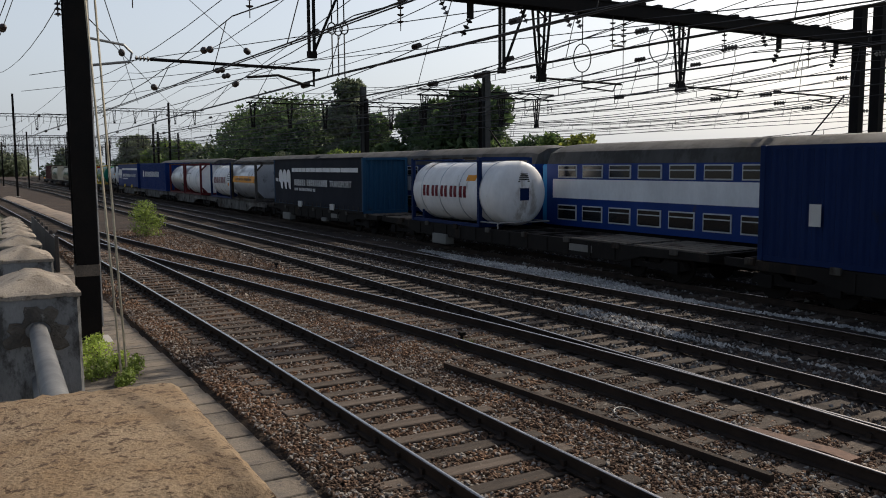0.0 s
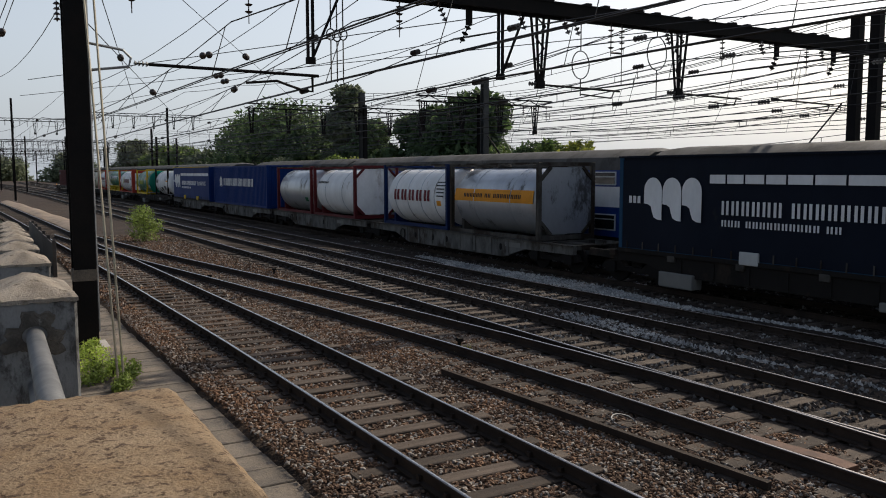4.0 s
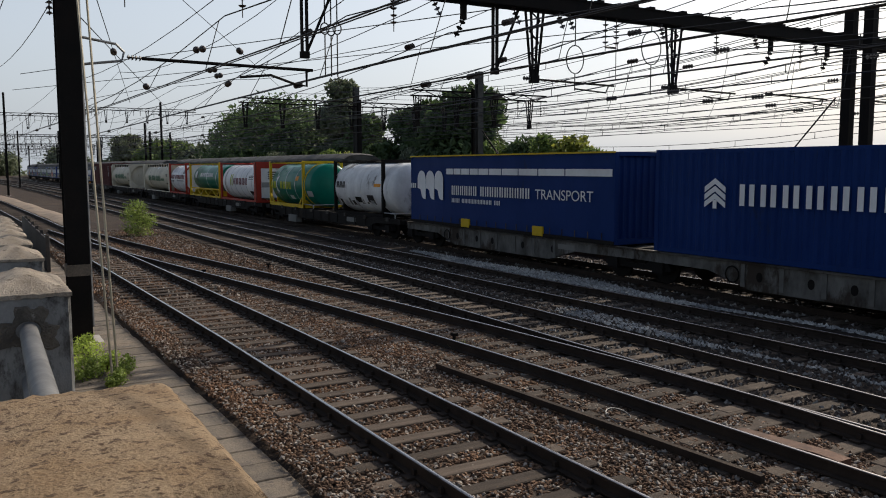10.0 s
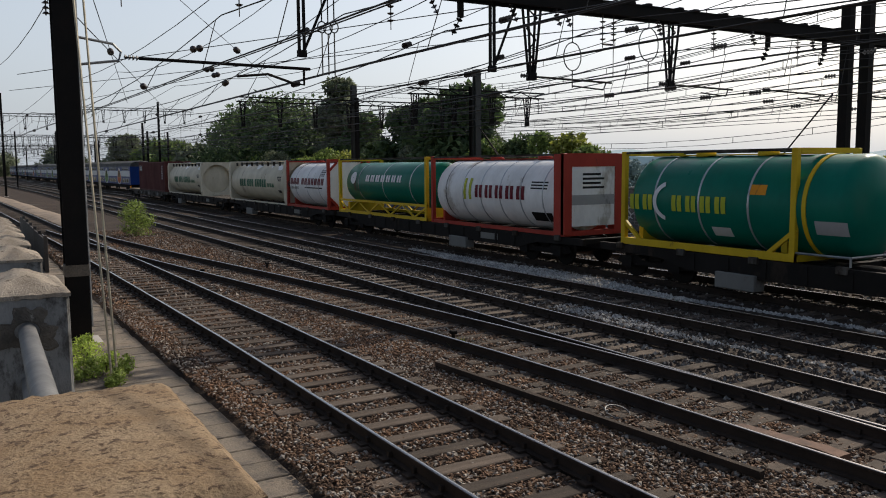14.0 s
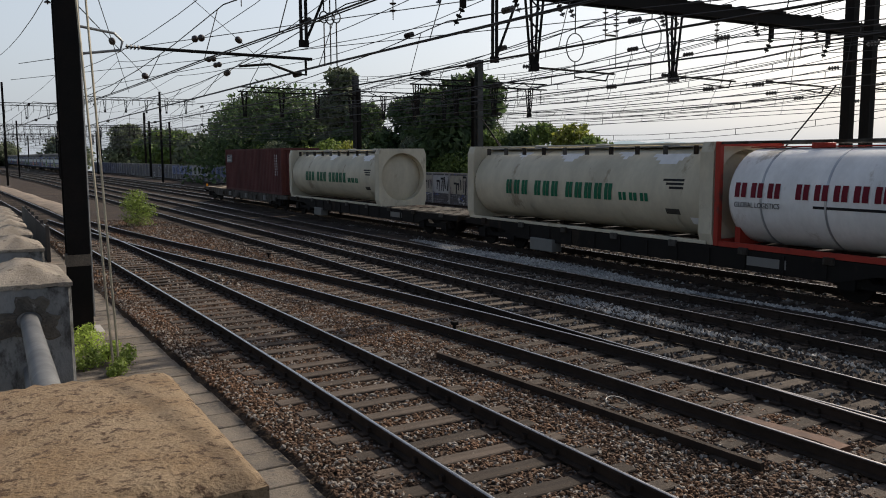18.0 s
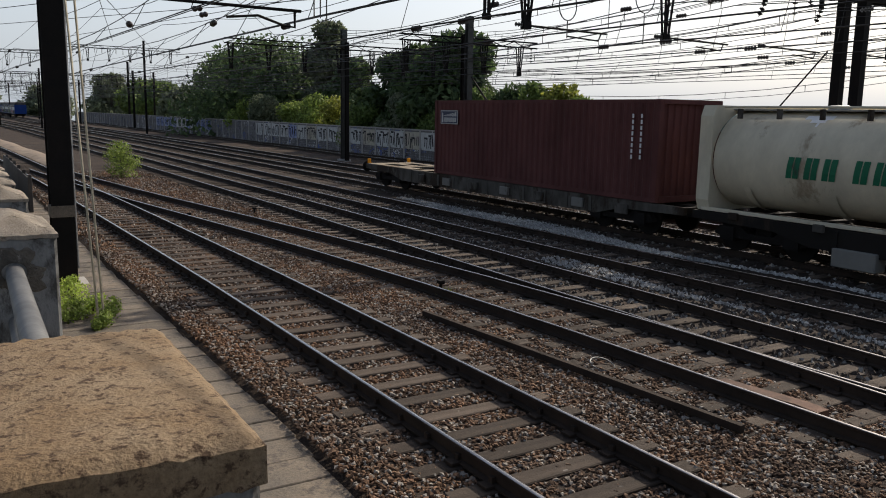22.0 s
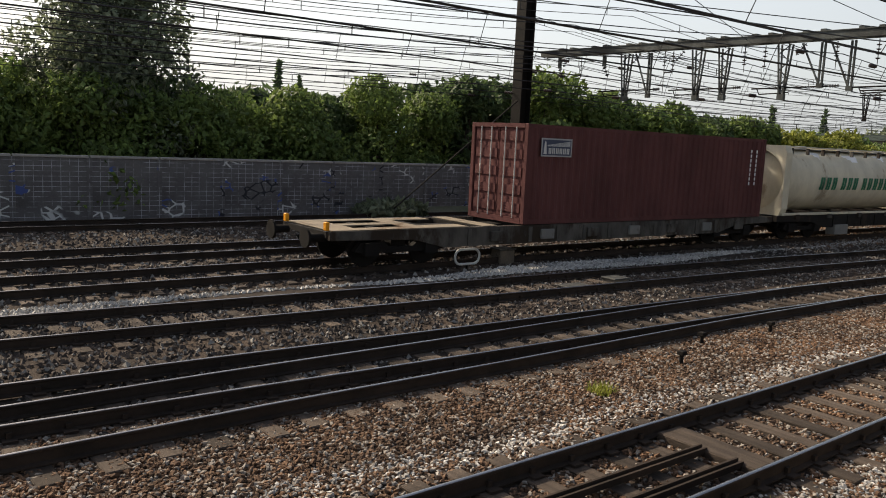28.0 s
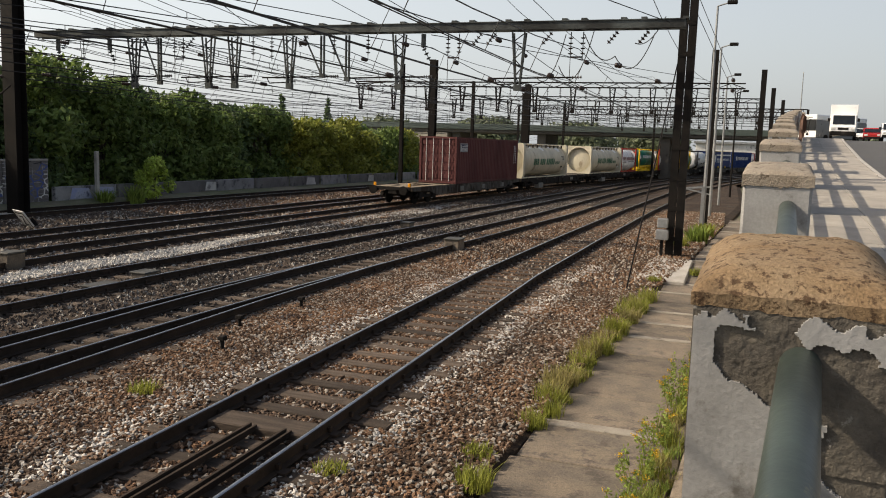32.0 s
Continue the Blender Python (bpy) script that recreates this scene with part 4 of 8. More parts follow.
def parapet_block(cy, seed, broken=False):
    x1, top = parapet_x(cy), parapet_top(cy)
    wide = 0.60 if cy < -5 else 0.74
    x0 = x1 - wide
    xa, xb = parapet_x(cy - 0.75), parapet_x(cy + 0.75)
    b = thing("parapet_block", "weathered concrete parapet block with lichen-brown top", "parapet", ((x0 + x1) / 2, cy, top), group="parapet blocks")
    b.rotation_euler = (math.atan(-0.06 if cy < 5 else -0.037), 0, math.atan2(-(xb - xa), 1.5))
    hw, hl = wide / 2, block_half(cy)
    part("body", Shape().cbox(-hw, hw, -hl, hl, -1.95, -0.09 if cy < 5 else -0.03, 0.025), ROUGH if broken else PAINTED if cy < 0 else DIRTY_RENDER, b, "bare crumbling concrete" if broken else "grey painted render, flaking")
    n, m = 22, 30
    r = np.random.RandomState(seed)
    s = Shape()
    for j in range(m + 1):
        for i in range(n + 1):
            u, v = -1 + 2 * i / n, -1 + 2 * j / m
            rim_w = 0.17 if -5 < cy < 0 else 0.05
            d = min(1.0, (1 - abs(u)) * hw / rim_w, (1 - abs(v)) * hl / rim_w)
            z = 0.03 * (1 - u * u) * (1 - v * v) - (0.085 if -5 < cy < 0 else 0.03) * (1 - d * (2 - d)) + r.normal() * 0.003
            if cy > 5:  # hipped coping with a low ridge
                d = min(1.0, (1 - abs(u)) * hw / 0.33, (1 - abs(v)) * hl / 0.36)
                z = 0.14 * d - 0.015 * (d < 0.02) + r.normal() * 0.003
            s.v.append((u * (hw + 0.012), v * (hl + 0.012), z))
    for j in range(m):
        for i in range(n):
            k = j * (n + 1) + i
            s.f.append((k, k + 1, k + n + 2, k + n + 1))
    rim = [i for i in range(n + 1)] + [j * (n + 1) + n for j in range(1, m + 1)] + [m * (n + 1) + i for i in range(n - 1, -1, -1)] + [j * (n + 1) for j in range(m - 1, 0, -1)]
    k = len(s.v)
    for i in rim:
        x, y, z = s.v[i]
        s.v.append((x, y, (-0.135 if cy < 5 else -0.05) + r.normal() * 0.006))
    for i in range(len(rim)):
        s.f.append((rim[i], rim[(i + 1) % len(rim)], k + (i + 1) % len(rim), k + i))
    part("coping", s, LICHEN if -5 < cy < 5 else GREY_COPING, b, "lichen-covered coping", smooth=True)
    if broken:
        flaking_skin(b, hw, hl)
        return
    # render broken away round the pipes
    for face in ((1, -1) if cy > 5 else (1,)):
        q, N, K = Shape(), 56, 9
        for kk in range(K + 1):
            for i in range(N):
                a = 6.28319 * i / N
                rad = 0.08 + (0.07 + 0.075 * (0.5 + 0.5 * math.sin(3 * a + seed)) + 0.03 * math.sin(7 * a + 1) + 0.012 * math.sin(17 * a)) * kk / K
                depth = 0.004 + 0.011 * (1 if kk < K else 0.1) * (0.6 + 0.8 * r.rand()) * (0.5 if kk == 0 else 1)
                q.v.append((rad * math.cos(a) * 1.25 + 0.02, face * (hl + depth), -0.33 + rad * math.sin(a)))
        for kk in range(K):
            for i in range(N):
                c, d = kk * N + i, kk * N + (i + 1) % N
                q.f.append((c, d, d + N, c + N))
        if seed % 3 == 0 or cy > 5:
            part("broken_render", q, ROUGH, b, "crumbling patch of exposed concrete", smooth=False)


CENTRES = [-14.3 - 5.9 * k for k in range(11, -1, -1)] + [-8.5, -3.5] + [3.25] + [9.15 + 4.42 * k for k in range(8)]
for k, cy in enumerate(CENTRES):
    parapet_block(cy, 20 + k, abs(cy + 3.5) < 0.1)


def parapet_rails():
    for k, (a, b) in enumerate(zip(CENTRES, CENTRES[1:])):
        rl = thing("parapet_rail", "thick painted steel pipes between parapet blocks", "railing", group="parapet rails")
        for drop in (0.33, 0.78, 1.23):
            pa = (parapet_x(a) - 0.37, a + block_half(a) - 0.04, parapet_top(a + block_half(a)) - drop)
            pb = (parapet_x(b) - 0.37, b - block_half(b) + 0.04, parapet_top(b - block_half(b)) - drop)
            part("pipe", Shape().tube(pa, pb, 0.075, 20, caps=False), PIPE if a < 0 else PIPE_GREY, rl, smooth=True)


parapet_rails()


def retaining_wall():
    s = Shape()
    ys = list(np.arange(-110, 50, 2.0))
    for y in ys:
        x, z = parapet_x(y), road_z(y) + 0.05
        s.v += [(x - 0.02, y, -0.5), (x - 0.02, y, max(z, 0.0)), (x - 0.72, y, max(z, 0.0)), (x - 0.72, y, -0.5)]
    for j in range(len(ys) - 1):
        for i in range(4):
            a, b = 4 * j + i, 4 * j + (i + 1) % 4
            s.f.append((a, b, b + 4, a + 4))
    tagged(part("wall_west", s, CONCRETE), "stained concrete retaining wall under the parapet", "wall", kind="structure")


retaining_wall()


def pavement():
    w = thing("pavement", "pale concrete slab pavement beside the road", "pavement", kind="structure")
    y = -78.0
    while y < 20:
        for i in range(2):
            a, b = parapet_x(y + 1) - 0.74 - i * 1.36, parapet_x(y + 1) - 0.74 - (i + 1) * 1.36 + 0.015
            s = Shape()
            z0, z1 = road_z(y), road_z(y + 1.97)
            s.add([(b, y, z0 - 0.1), (a, y, z0 - 0.1), (a, y + 1.97, z1 - 0.1), (b, y + 1.97, z1 - 0.1), (b, y, z0), (a, y, z0), (a, y + 1.97, z1), (b, y + 1.97, z1)],
                  [(0, 3, 2, 1), (4, 5, 6, 7), (0, 1, 5, 4), (1, 2, 6, 5), (2, 3, 7, 6), (3, 0, 4, 7)])
            part("slab", s, PAVING, w)
        y += 2.0


pavement()


# ---- loose stones of the track bed ----
def stones(name, mat, label, area, count, size, seed, keep, shift=True, rich=False):
    r = np.random.RandomState(seed)
    x = r.uniform(area[0], area[1], count)
    y = r.uniform(area[2], area[3], count)
    ok = keep(x, y, r)
    x, y = x[ok], y[ok]
    n = len(x)
    bx = np.array([bend(v) if shift else 0.0 for v in y])
    if rich:  # a blunt stone: a broad foot and a smaller twisted top face
        base = np.array([(1, 0, -0.4), (-0.5, 0.87, -0.4), (-0.5, -0.87, -0.4), (0.33, 0.57, 0.5), (-0.66, 0.0, 0.56), (0.33, -0.57, 0.44)])
        faces = ((3, 4, 5), (0, 3, 5), (0, 1, 3), (1, 4, 3), (1, 2, 4), (2, 5, 4), (2, 0, 5))
    else:
        base = np.array([(1, 0, -0.35), (-0.5, 0.87, -0.3), (-0.5, -0.87, -0.4), (0.1, 0.1, 0.62)])
        faces = ((0, 1, 3), (1, 2, 3), (2, 0, 3))
    m = len(base)
    a = r.uniform(0, 6.28, n)
    s = size * (0.6 + 0.8 * r.rand(n))
    v = base[None] * s[:, None, None] * (0.75 + 0.5 * r.rand(n, m, 1))
    if rich:  # angular chips, longer than wide
        v = v * np.array([1.25, 0.8, 0.85]) * r.uniform(0.75, 1.2, (n, 1, 3))
    t = r.normal(0, 0.3, n)
    ct, st = np.cos(t)[:, None], np.sin(t)[:, None]
    vx, vz = v[:, :, 0] * ct - v[:, :, 2] * st, v[:, :, 0] * st + v[:, :, 2] * ct
    c, q = np.cos(a)[:, None], np.sin(a)[:, None]
    px, py = vx * c - v[:, :, 1] * q, vx * q + v[:, :, 1] * c
    z = -0.20 + (r.uniform(-0.014, 0.014, n) if rich else r.uniform(0, 0.022, n))
    out = Shape()
    out.v = list(map(tuple, np.stack([px + (x + bx)[:, None], py + y[:, None], vz + z[:, None]], -1).reshape(-1, 3).tolist()))
    out.f = [(i + a, i + b, i + c) for i in range(0, m * n, m) for a, b, c in faces]
    ob = part(name, out, mat)
    return tagged(ob, label, "ballast", kind="stuff")


def off_sleepers(cx):
    def keep(x, y, r):
        on = (np.abs(x - cx) < 1.22) & (np.abs((y + 32) % 0.6 - 0.0) < 0.11) | (np.abs(x - cx) < 1.22) & ((y + 32) % 0.6 > 0.5)
        rails = np.abs(np.abs(x - cx) - 0.75) < 0.09
        return ~(on & (r.rand(len(x)) < 0.93)) & ~rails
    return keep


def anywhere(x, y, r):
    return r.rand(len(x)) < 1.1


def beside_walk(x, y, r):
    lim = np.array([walk_edge(v) + 0.03 for v in y])
    mid = np.array([near_line(v) for v in y])
    on = (np.abs(x - mid) < 1.22) & (((y + 32) % 0.6 < 0.15) | ((y + 32) % 0.6 > 0.45))
    return (x > lim) & ~(on & (r.rand(len(x)) < 0.93)) & ~(np.abs(np.abs(x - mid) - 0.75) < 0.09)


def near_bed():
    stones("ballast_stones", STONE, "angular brown ballast stones around the near track", (-1.5, 2.6, 2.5, 22), 56000, 0.029, 1, beside_walk, rich=True)
    stones("ballast_stones", STONE, "brown ballast further up the near tracks", (-1.5, 5.0, 22, 48), 26000, 0.048, 21, beside_walk, False)
    stones("ballast_stones", STONE, "angular brown ballast stones around the near track", (-2.6, 2.6, -20, -3.0), 54000, 0.030, 2, beside_walk, rich=True)
    stones("ballast_stones", STONE, "brown ballast further along the near track", (-4.0, 5.2, -50, -20), 36000, 0.052, 22, beside_walk, False)
    stones("ballast_stones", SOOT_STONE, "sooty ballast further along the middle tracks", (5.2, 12.5, -55, -26), 22000, 0.06, 23, anywhere)
    stones("ballast_stones", STONE, "angular brown ballast stones around the near track", (-2.2, 2.6, -3.0, 2.5), 16000, 0.029, 25, beside_walk, rich=True)

    def beside(x, y, r):
        k = np.abs(np.abs(x - 1.0) - 1.35 - 0.12 * np.sin(y * 1.3))
        return r.rand(len(x)) < np.clip(1.1 - k / 0.35, 0, 1)
    stones("grey_ballast", PALE_STONE, "fresh grey ballast along the near rails", (-1.0, 3.0, -24, -2.0), 34000, 0.029, 12, beside, rich=True)
    stones("ballast_stones", STONE, "brown ballast stones between two tracks", (2.6, 5.0, 0, 26), 40000, 0.030, 3, anywhere, rich=True)
    stones("ballast_stones", STONE, "brown ballast stones between two tracks", (2.6, 5.2, -22, 0), 42000, 0.030, 4, anywhere, rich=True)
    stones("ballast_stones", SOOT_STONE, "sooty dark ballast stones in the middle tracks", (5.2, 11, -26, 34), 42000, 0.047, 5, off_sleepers(6.2))

    def ridge(x, y, r):
        return np.abs(x - 11.55 - 0.15 * np.sin(y * 0.7)) < 0.35 + 0.25 * np.sin(y * 0.31 + 1)
    stones("pale_ballast", PALE_STONE, "ridge of fresh pale grey ballast beside the goods line", (10.6, 12.6, -45, 30), 48000, 0.05, 6, ridge)

    def ridge2(x, y, r):
        return np.abs(x - 8.15 - 0.1 * np.sin(y * 0.9)) < 0.22 + 0.16 * np.sin(y * 0.5)
    stones("pale_ballast", PALE_STONE, "streak of pale grey ballast between lines", (7.4, 8.9, 1, 16), 7000, 0.045, 7, ridge2)
    stones("ballast_stones", SOOT_STONE, "sooty dark ballast of the far tracks", (12, 24, -30, 40), 30000, 0.07, 8, anywhere)
    stones("ballast_stones", STONE, "brown ballast under the low wall", (11, 25.2, -75, -30), 26000, 0.085, 24, anywhere)


near_bed()


# ---- masts and portals of the overhead line ----
PORTAL_GREY = material("portal_paint", (0.080, 0.088, 0.085), 0.55, 0.4, spec=0.25, second=(0.030, 0.031, 0.030), scale=1.2, fine=18, bump=0.15)
DULLMAST = material("dull_mast", (0.05, 0.052, 0.048), 0.7, 0.1, second=(0.035, 0.034, 0.03), scale=2, fine=18, bump=0.15)
def h_mast(x, y, z0, z1, w=0.34, label="dark steel overhead-line mast", at_foot=True, name="mast", mat=None):
    m = thing(name, label, "mast", (x, y, 0), group="overhead line masts")
    a, t, q = w / 2, w / 2 - 0.025, 0.012
    o = [(-a, -a), (a, -a), (a, -t), (q, -t), (q, t), (a, t), (a, a), (-a, a), (-a, t), (-q, t), (-q, -t), (-a, -t)]
    s = Shape().add([(x2, y2, z) for z in (z0, z1) for x2, y2 in o], [tuple(range(12))[::-1], tuple(range(12, 24))] + [(i, (i + 1) % 12, 12 + (i + 1) % 12, 12 + i) for i in range(12)])
    part("column", s, mat or DARKMAST, m)
    if at_foot:
        part("footing", Shape().cbox(-w, w, -w, w, z0 - 0.3, z0 + 0.12, 0.03), CONCRETE, m)
    return m


def lattice_hanger(s, x, y, z0, z1, w=0.42):
    for dx in (-w / 2, w / 2):
        s.beam((x + dx, y - 0.12, z1), (x + dx * 0.35, y - 0.05, z0), 0.05, 0.05)
        s.beam((x + dx, y + 0.12, z1), (x + dx * 0.35, y + 0.05, z0), 0.05, 0.05)
    n = 6
    for i in range(n):
        a, b = i / n, (i + 1) / n
        zs, ze = z1 + (z0 - z1) * a, z1 + (z0 - z1) * b
        wa, wb = w / 2 * (1 - 0.65 * a), w / 2 * (1 - 0.65 * b)
        d = 1 if i % 2 else -1
        s.beam((x + d * wa, y, zs), (x - d * wb, y, ze), 0.03, 0.03)
    s.box(x - 0.12, x + 0.12, y - 0.08, y + 0.08, z0 - 0.2, z0)


def insulator(s, p, q, r=0.08, n=5):
    p, q = Vector(p), Vector(q)
    s.tube(p, q, 0.015, 5)
    for i in range(n):
        c = p + (q - p) * ((i + 0.5) / n)
        d = (q - p).normalized() * 0.018
        s.tube(c - d, c + d, r, 8, r * 0.55)


def portal(y, x0, x1, z, hangers, label, drops, deep=0.55, rnd=1, mat=None):
    mat = mat or DARKMAST
    p = thing("portal_beam", label, "catenary portal", (0, y, 0))
    s = Shape()
    for dy in (-0.22, 0.22):
        s.beam((x0, dy, z - deep * 0.27), (x1, dy, z - deep * 0.27), 0.05, deep * 0.62)
        for dz in (0.02, -deep * 0.56):
            s.beam((x0, dy, z + dz), (x1, dy, z + dz), 0.12, 0.03)
    n = int((x1 - x0) / 0.62)
    for i in range(n):
        a, b = x0 + (x1 - x0) * i / n, x0 + (x1 - x0) * (i + 1) / n
        s.beam((a, -0.22, z), (b, 0.22, z), 0.06, 0.04)
        if i % 3 != 1:
            s.box(a - 0.09, a + 0.09, -0.27, 0.27, z + 0.035, z + 0.10)
    part("girder", s, mat, p)
    r = random.Random(rnd)
    for x in hangers:
        h = Shape()
        lattice_hanger(h, x, 0, z - 2.0, z - 0.3)
        part("hanger", h, mat, p)
    for kind, x in drops:
        h = Shape()
        d = r.uniform(0.9, 1.15)
        if kind == "bar":
            for o in (-0.06, 0.06):
                h.beam((x + o, 0, z - 0.3), (x + o, 0, z - 0.5 - d * 1.3), 0.05, 0.08)
            h.box(x - 0.1, x + 0.1, -0.06, 0.06, z - 0.6 - d * 1.3, z - 0.45 - d * 1.3)
            h.beam((x + 0.75, 0, z - 0.3), (x + 0.06, 0, z - 0.5 - d * 1.25), 0.05, 0.05)
            part("bracket", h, mat, p)
        elif kind == "stub":
            h.beam((x, 0, z - 0.3), (x, 0, z - 0.75), 0.14, 0.1)
            insulator(h, (x, 0, z - 0.75), (x - 0.25, 0, z - 1.2), 0.09, 3)
            part("bracket", h, mat, p)
        elif kind == "slant":
            insulator(h, (x, 0, z - 0.3), (x + 0.3, 0.1, z - 0.7), 0.085, 4)
            part("insulator", h, INSUL, p)
        else:
            for o in ((-0.2, 0.2) if kind == "pair" else (0,)):
                h.tube((x + o, 0, z - 0.3), (x + o, 0, z - 0.42), 0.02, 5)
                insulator(h, (x + o, 0, z - 0.42), (x + o, 0, z - 0.42 - d * 0.62), 0.09, 4)
                h.tube((x + o, 0, z - 0.42 - d * 0.62), (x + o, 0, z - (2.0 if kind == "pair" and o > 0 else 1.2)), 0.012, 5)
            if kind == "pair":
                h.tube((x - 0.2, 0, z - 1.1), (x + 0.2, 0, z - 1.1), 0.03, 5)
            part("insulator", h, INSUL, p)
    return p


near_mast = h_mast(-2.26, 18.5, -0.4, 9.4, 0.42)
part("collar", Shape().box(-0.225, 0.225, -0.225, 0.225, 1.07, 1.3), SLAB, near_mast, "pale band round the mast")
for i in range(5):
    q = Shape()
    insulator(q, (-0.3, -0.1, 6.2 + i * 0.55), (-0.3, -0.1, 6.6 + i * 0.55), 0.07, 4)
    part("insulator", q, INSUL, near_mast)
part("cable", Shape().tube((0.23, -0.12, 0.0), (0.23, -0.12, 9.2), 0.03, 6), GALV, near_mast)
dm = thing("double_mast", "twin-column dark steel portal mast", "mast", (22.5, 17.8, 0), group="overhead line masts")
for dy in (-0.36, 0.36):
    part("column", Shape().box(-0.15, 0.15, dy - 0.17, dy + 0.17, -0.3, 8.6), DARKMAST, dm)
bm_ = thing("mast", "dark steel box mast close beside the walkway", "mast", (-2.045, 0.98, 0), group="overhead line masts")
part("column", Shape().cbox(-0.15, 0.15, -0.165, 0.165, -0.4, 9.6, 0.012), DARKMAST, bm_)
part("footing", Shape().cbox(-0.3, 0.3, -0.32, 0.32, -0.6, -0.24, 0.03), CONCRETE, bm_)
portal(18.2, -2.2, 27.5, 7.65, (9.0, 14.08, 25.5, 26.7), "dark steel girder carrying insulators across the tracks",
       [("ins", -1.2), ("slant", 0.4), ("ins", 1.2), ("bar", 2.6), ("ins", 4.85), ("slant", 5.9), ("stub", 6.8), ("bar", 7.75), ("slant", 8.3), ("slant", 10.1), ("slant", 9.75), ("pair", 11.65), ("slant", 13.5), ("ins", 15.9), ("slant", 17.6), ("stub", 18.4), ("ins", 19.9), ("slant", 20.6), ("stub", 21.3), ("ins", 23.6)], rnd=3)
wm = thing("double_mast", "twin-channel dark steel mast on the walkway", "mast", (-2.52, -27.9, 0), group="overhead line masts")
for dx in (-0.14, 0.14):
    part("column", Shape().box(dx - 0.125, dx + 0.125, -0.17, 0.17, -0.4, 9.0), DARKMAST, wm)
for k in range(9):
    part("batten", Shape().box(-0.24, 0.24, 0.171, 0.185, 0.3 + k * 1.0, 0.45 + k * 1.0), DARKMAST, wm)
part("footing", Shape().cbox(-0.5, 0.5, -0.42, 0.42, -0.7, -0.26, 0.03), CONCRETE, wm)
h_mast(23.1, -25.4, -0.2, 10.5, 0.6)
portal(-26.8, -2.5, 23.2, 7.3, (2.8, 7.1, 11.45, 13.8, 14.95, 18.4), "weathered steel girder carrying insulators across the tracks",
       [("slant", -1.4), ("slant", -0.43), ("pair", 0.87), ("slant", 1.7), ("slant", 3.6), ("slant", 4.1), ("pair", 5.1), ("stub", 6.2), ("ins", 8.3), ("bar", 9.1), ("ins", 9.64), ("bar", 10.1), ("slant", 10.7), ("ins", 12.2), ("ins", 13.0), ("slant", 15.6), ("pair", 16.3), ("bar", 17.2), ("slant", 17.7), ("stub", 19.6), ("ins", 20.9), ("slant", 21.6), ("stub", 22.2)], rnd=7, mat=PORTAL_GREY, deep=0.40)
h_mast(20.5, 38.6, -0.2, 8.4, 0.34, "weathered grey overhead-line mast", mat=DULLMAST)
h_mast(20.0, 53.7, -0.2, 8.8, 0.36, "weathered grey overhead-line mast", mat=DULLMAST)
lm = thing("lattice_mast", "grey-green battened steel mast before the wall", "mast", (24.1, -1.3, 0), group="overhead line masts")
for dy in (-0.24, 0.24):
    part("column", Shape().box(-0.14, 0.14, dy - 0.05, dy + 0.05, -0.3, 10.5), DULLMAST, lm)
for i in range(13):
    part("batten", Shape().box(-0.155, -0.142, -0.19, 0.19, 0.3 + i * 0.8, 0.55 + i * 0.8), DULLMAST, lm)
part("footing", Shape().cbox(-0.4, 0.4, -0.5, 0.5, -0.5, -0.08, 0.03), CONCRETE, lm)
for y, x in ((-40.5, -3.1),):
    h_mast(x, y, -0.3, 8.0, 0.3)


# ---- the overhead line's further supports, arms and wires ----
def t_mast(x, y, left, right, z, top, label="slender dark mast with a cross arm"):
    m = h_mast(x, y, -0.3, top, 0.24, label)
    s = Shape()
    for dz in (0, -0.3):
        s.beam((left - x, 0, z + dz), (right - x, 0, z + dz), 0.08, 0.08)
    n = max(2, int((right - left) / 0.8))
    for i in range(n):
        a, b = left - x + (right - left) * i / n, left - x + (right - left) * (i + 1) / n
        s.beam((a, 0, z if i % 2 else z - 0.3), (b, 0, z - 0.3 if i % 2 else z), 0.04, 0.04)
    part("cross_arm", s, DARKMAST, m)
    r = random.Random(int(y * 7))
    for i in range(n):
        xx = left - x + (right - left) * (i + 0.5) / n
        q = Shape()
        if i % 3 == 0:
            lattice_hanger(q, xx, 0, z - 1.7, z - 0.3, 0.34)
            part("hanger", q, DARKMAST, m)
        else:
            insulator(q, (xx, 0, z - 0.3), (xx, 0, z - 0.8 - r.random() * 0.4))
            part("insulator", q, INSUL, m)
    return m


t_mast(20.0, 53.2, 11.5, 29, 7.7, 7.9)
t_mast(20.5, 39.1, 16.5, 25.5, 7.3, 7.5)
t_mast(0.7, 113, -4.5, 6.8, 9.8, 12.2)
t_mast(18.9, 113, 9.2, 23.5, 10.8, 11.7)
h_mast(26.2, 163, -0.3, 11.5, 0.34, at_foot=False)
for y, a, b, z in ((140, 1, 24, 8.2), (160, -3, 32, 8.9), (178, -6, 22, 7.6), (200, -8, 26, 8.4), (230, -12, 20, 8.0), (262, -16, 16, 8.6), (300, -20, 12, 8.2)):
    k = bend(y)
    t_mast(a + k + 9, y, a + k, b + k, z, z + 0.6)
    h_mast(b + k - 0.5, y, -0.3, z + 0.8, 0.3, at_foot=False)
for i, (y, a, b) in enumerate(((-52, -4, 22), (-66, -5, 21), (-80, -7, 18), (-95, -9, 14))):
    k = bend(y)
    t_mast(18 + k * 0.6, y, a + k * 0.5, b + k, 7.4, 8.6)
    h_mast(parapet_x(y) + 1.3, y, -0.3, 8.2, 0.3, at_foot=False)
for x, y, top in ((18.9, -58, 9.5), (17.0, -74, 9.0)):
    h_mast(x + bend(y), y, -0.2, top, 0.5, "thick dark overhead-line mast")


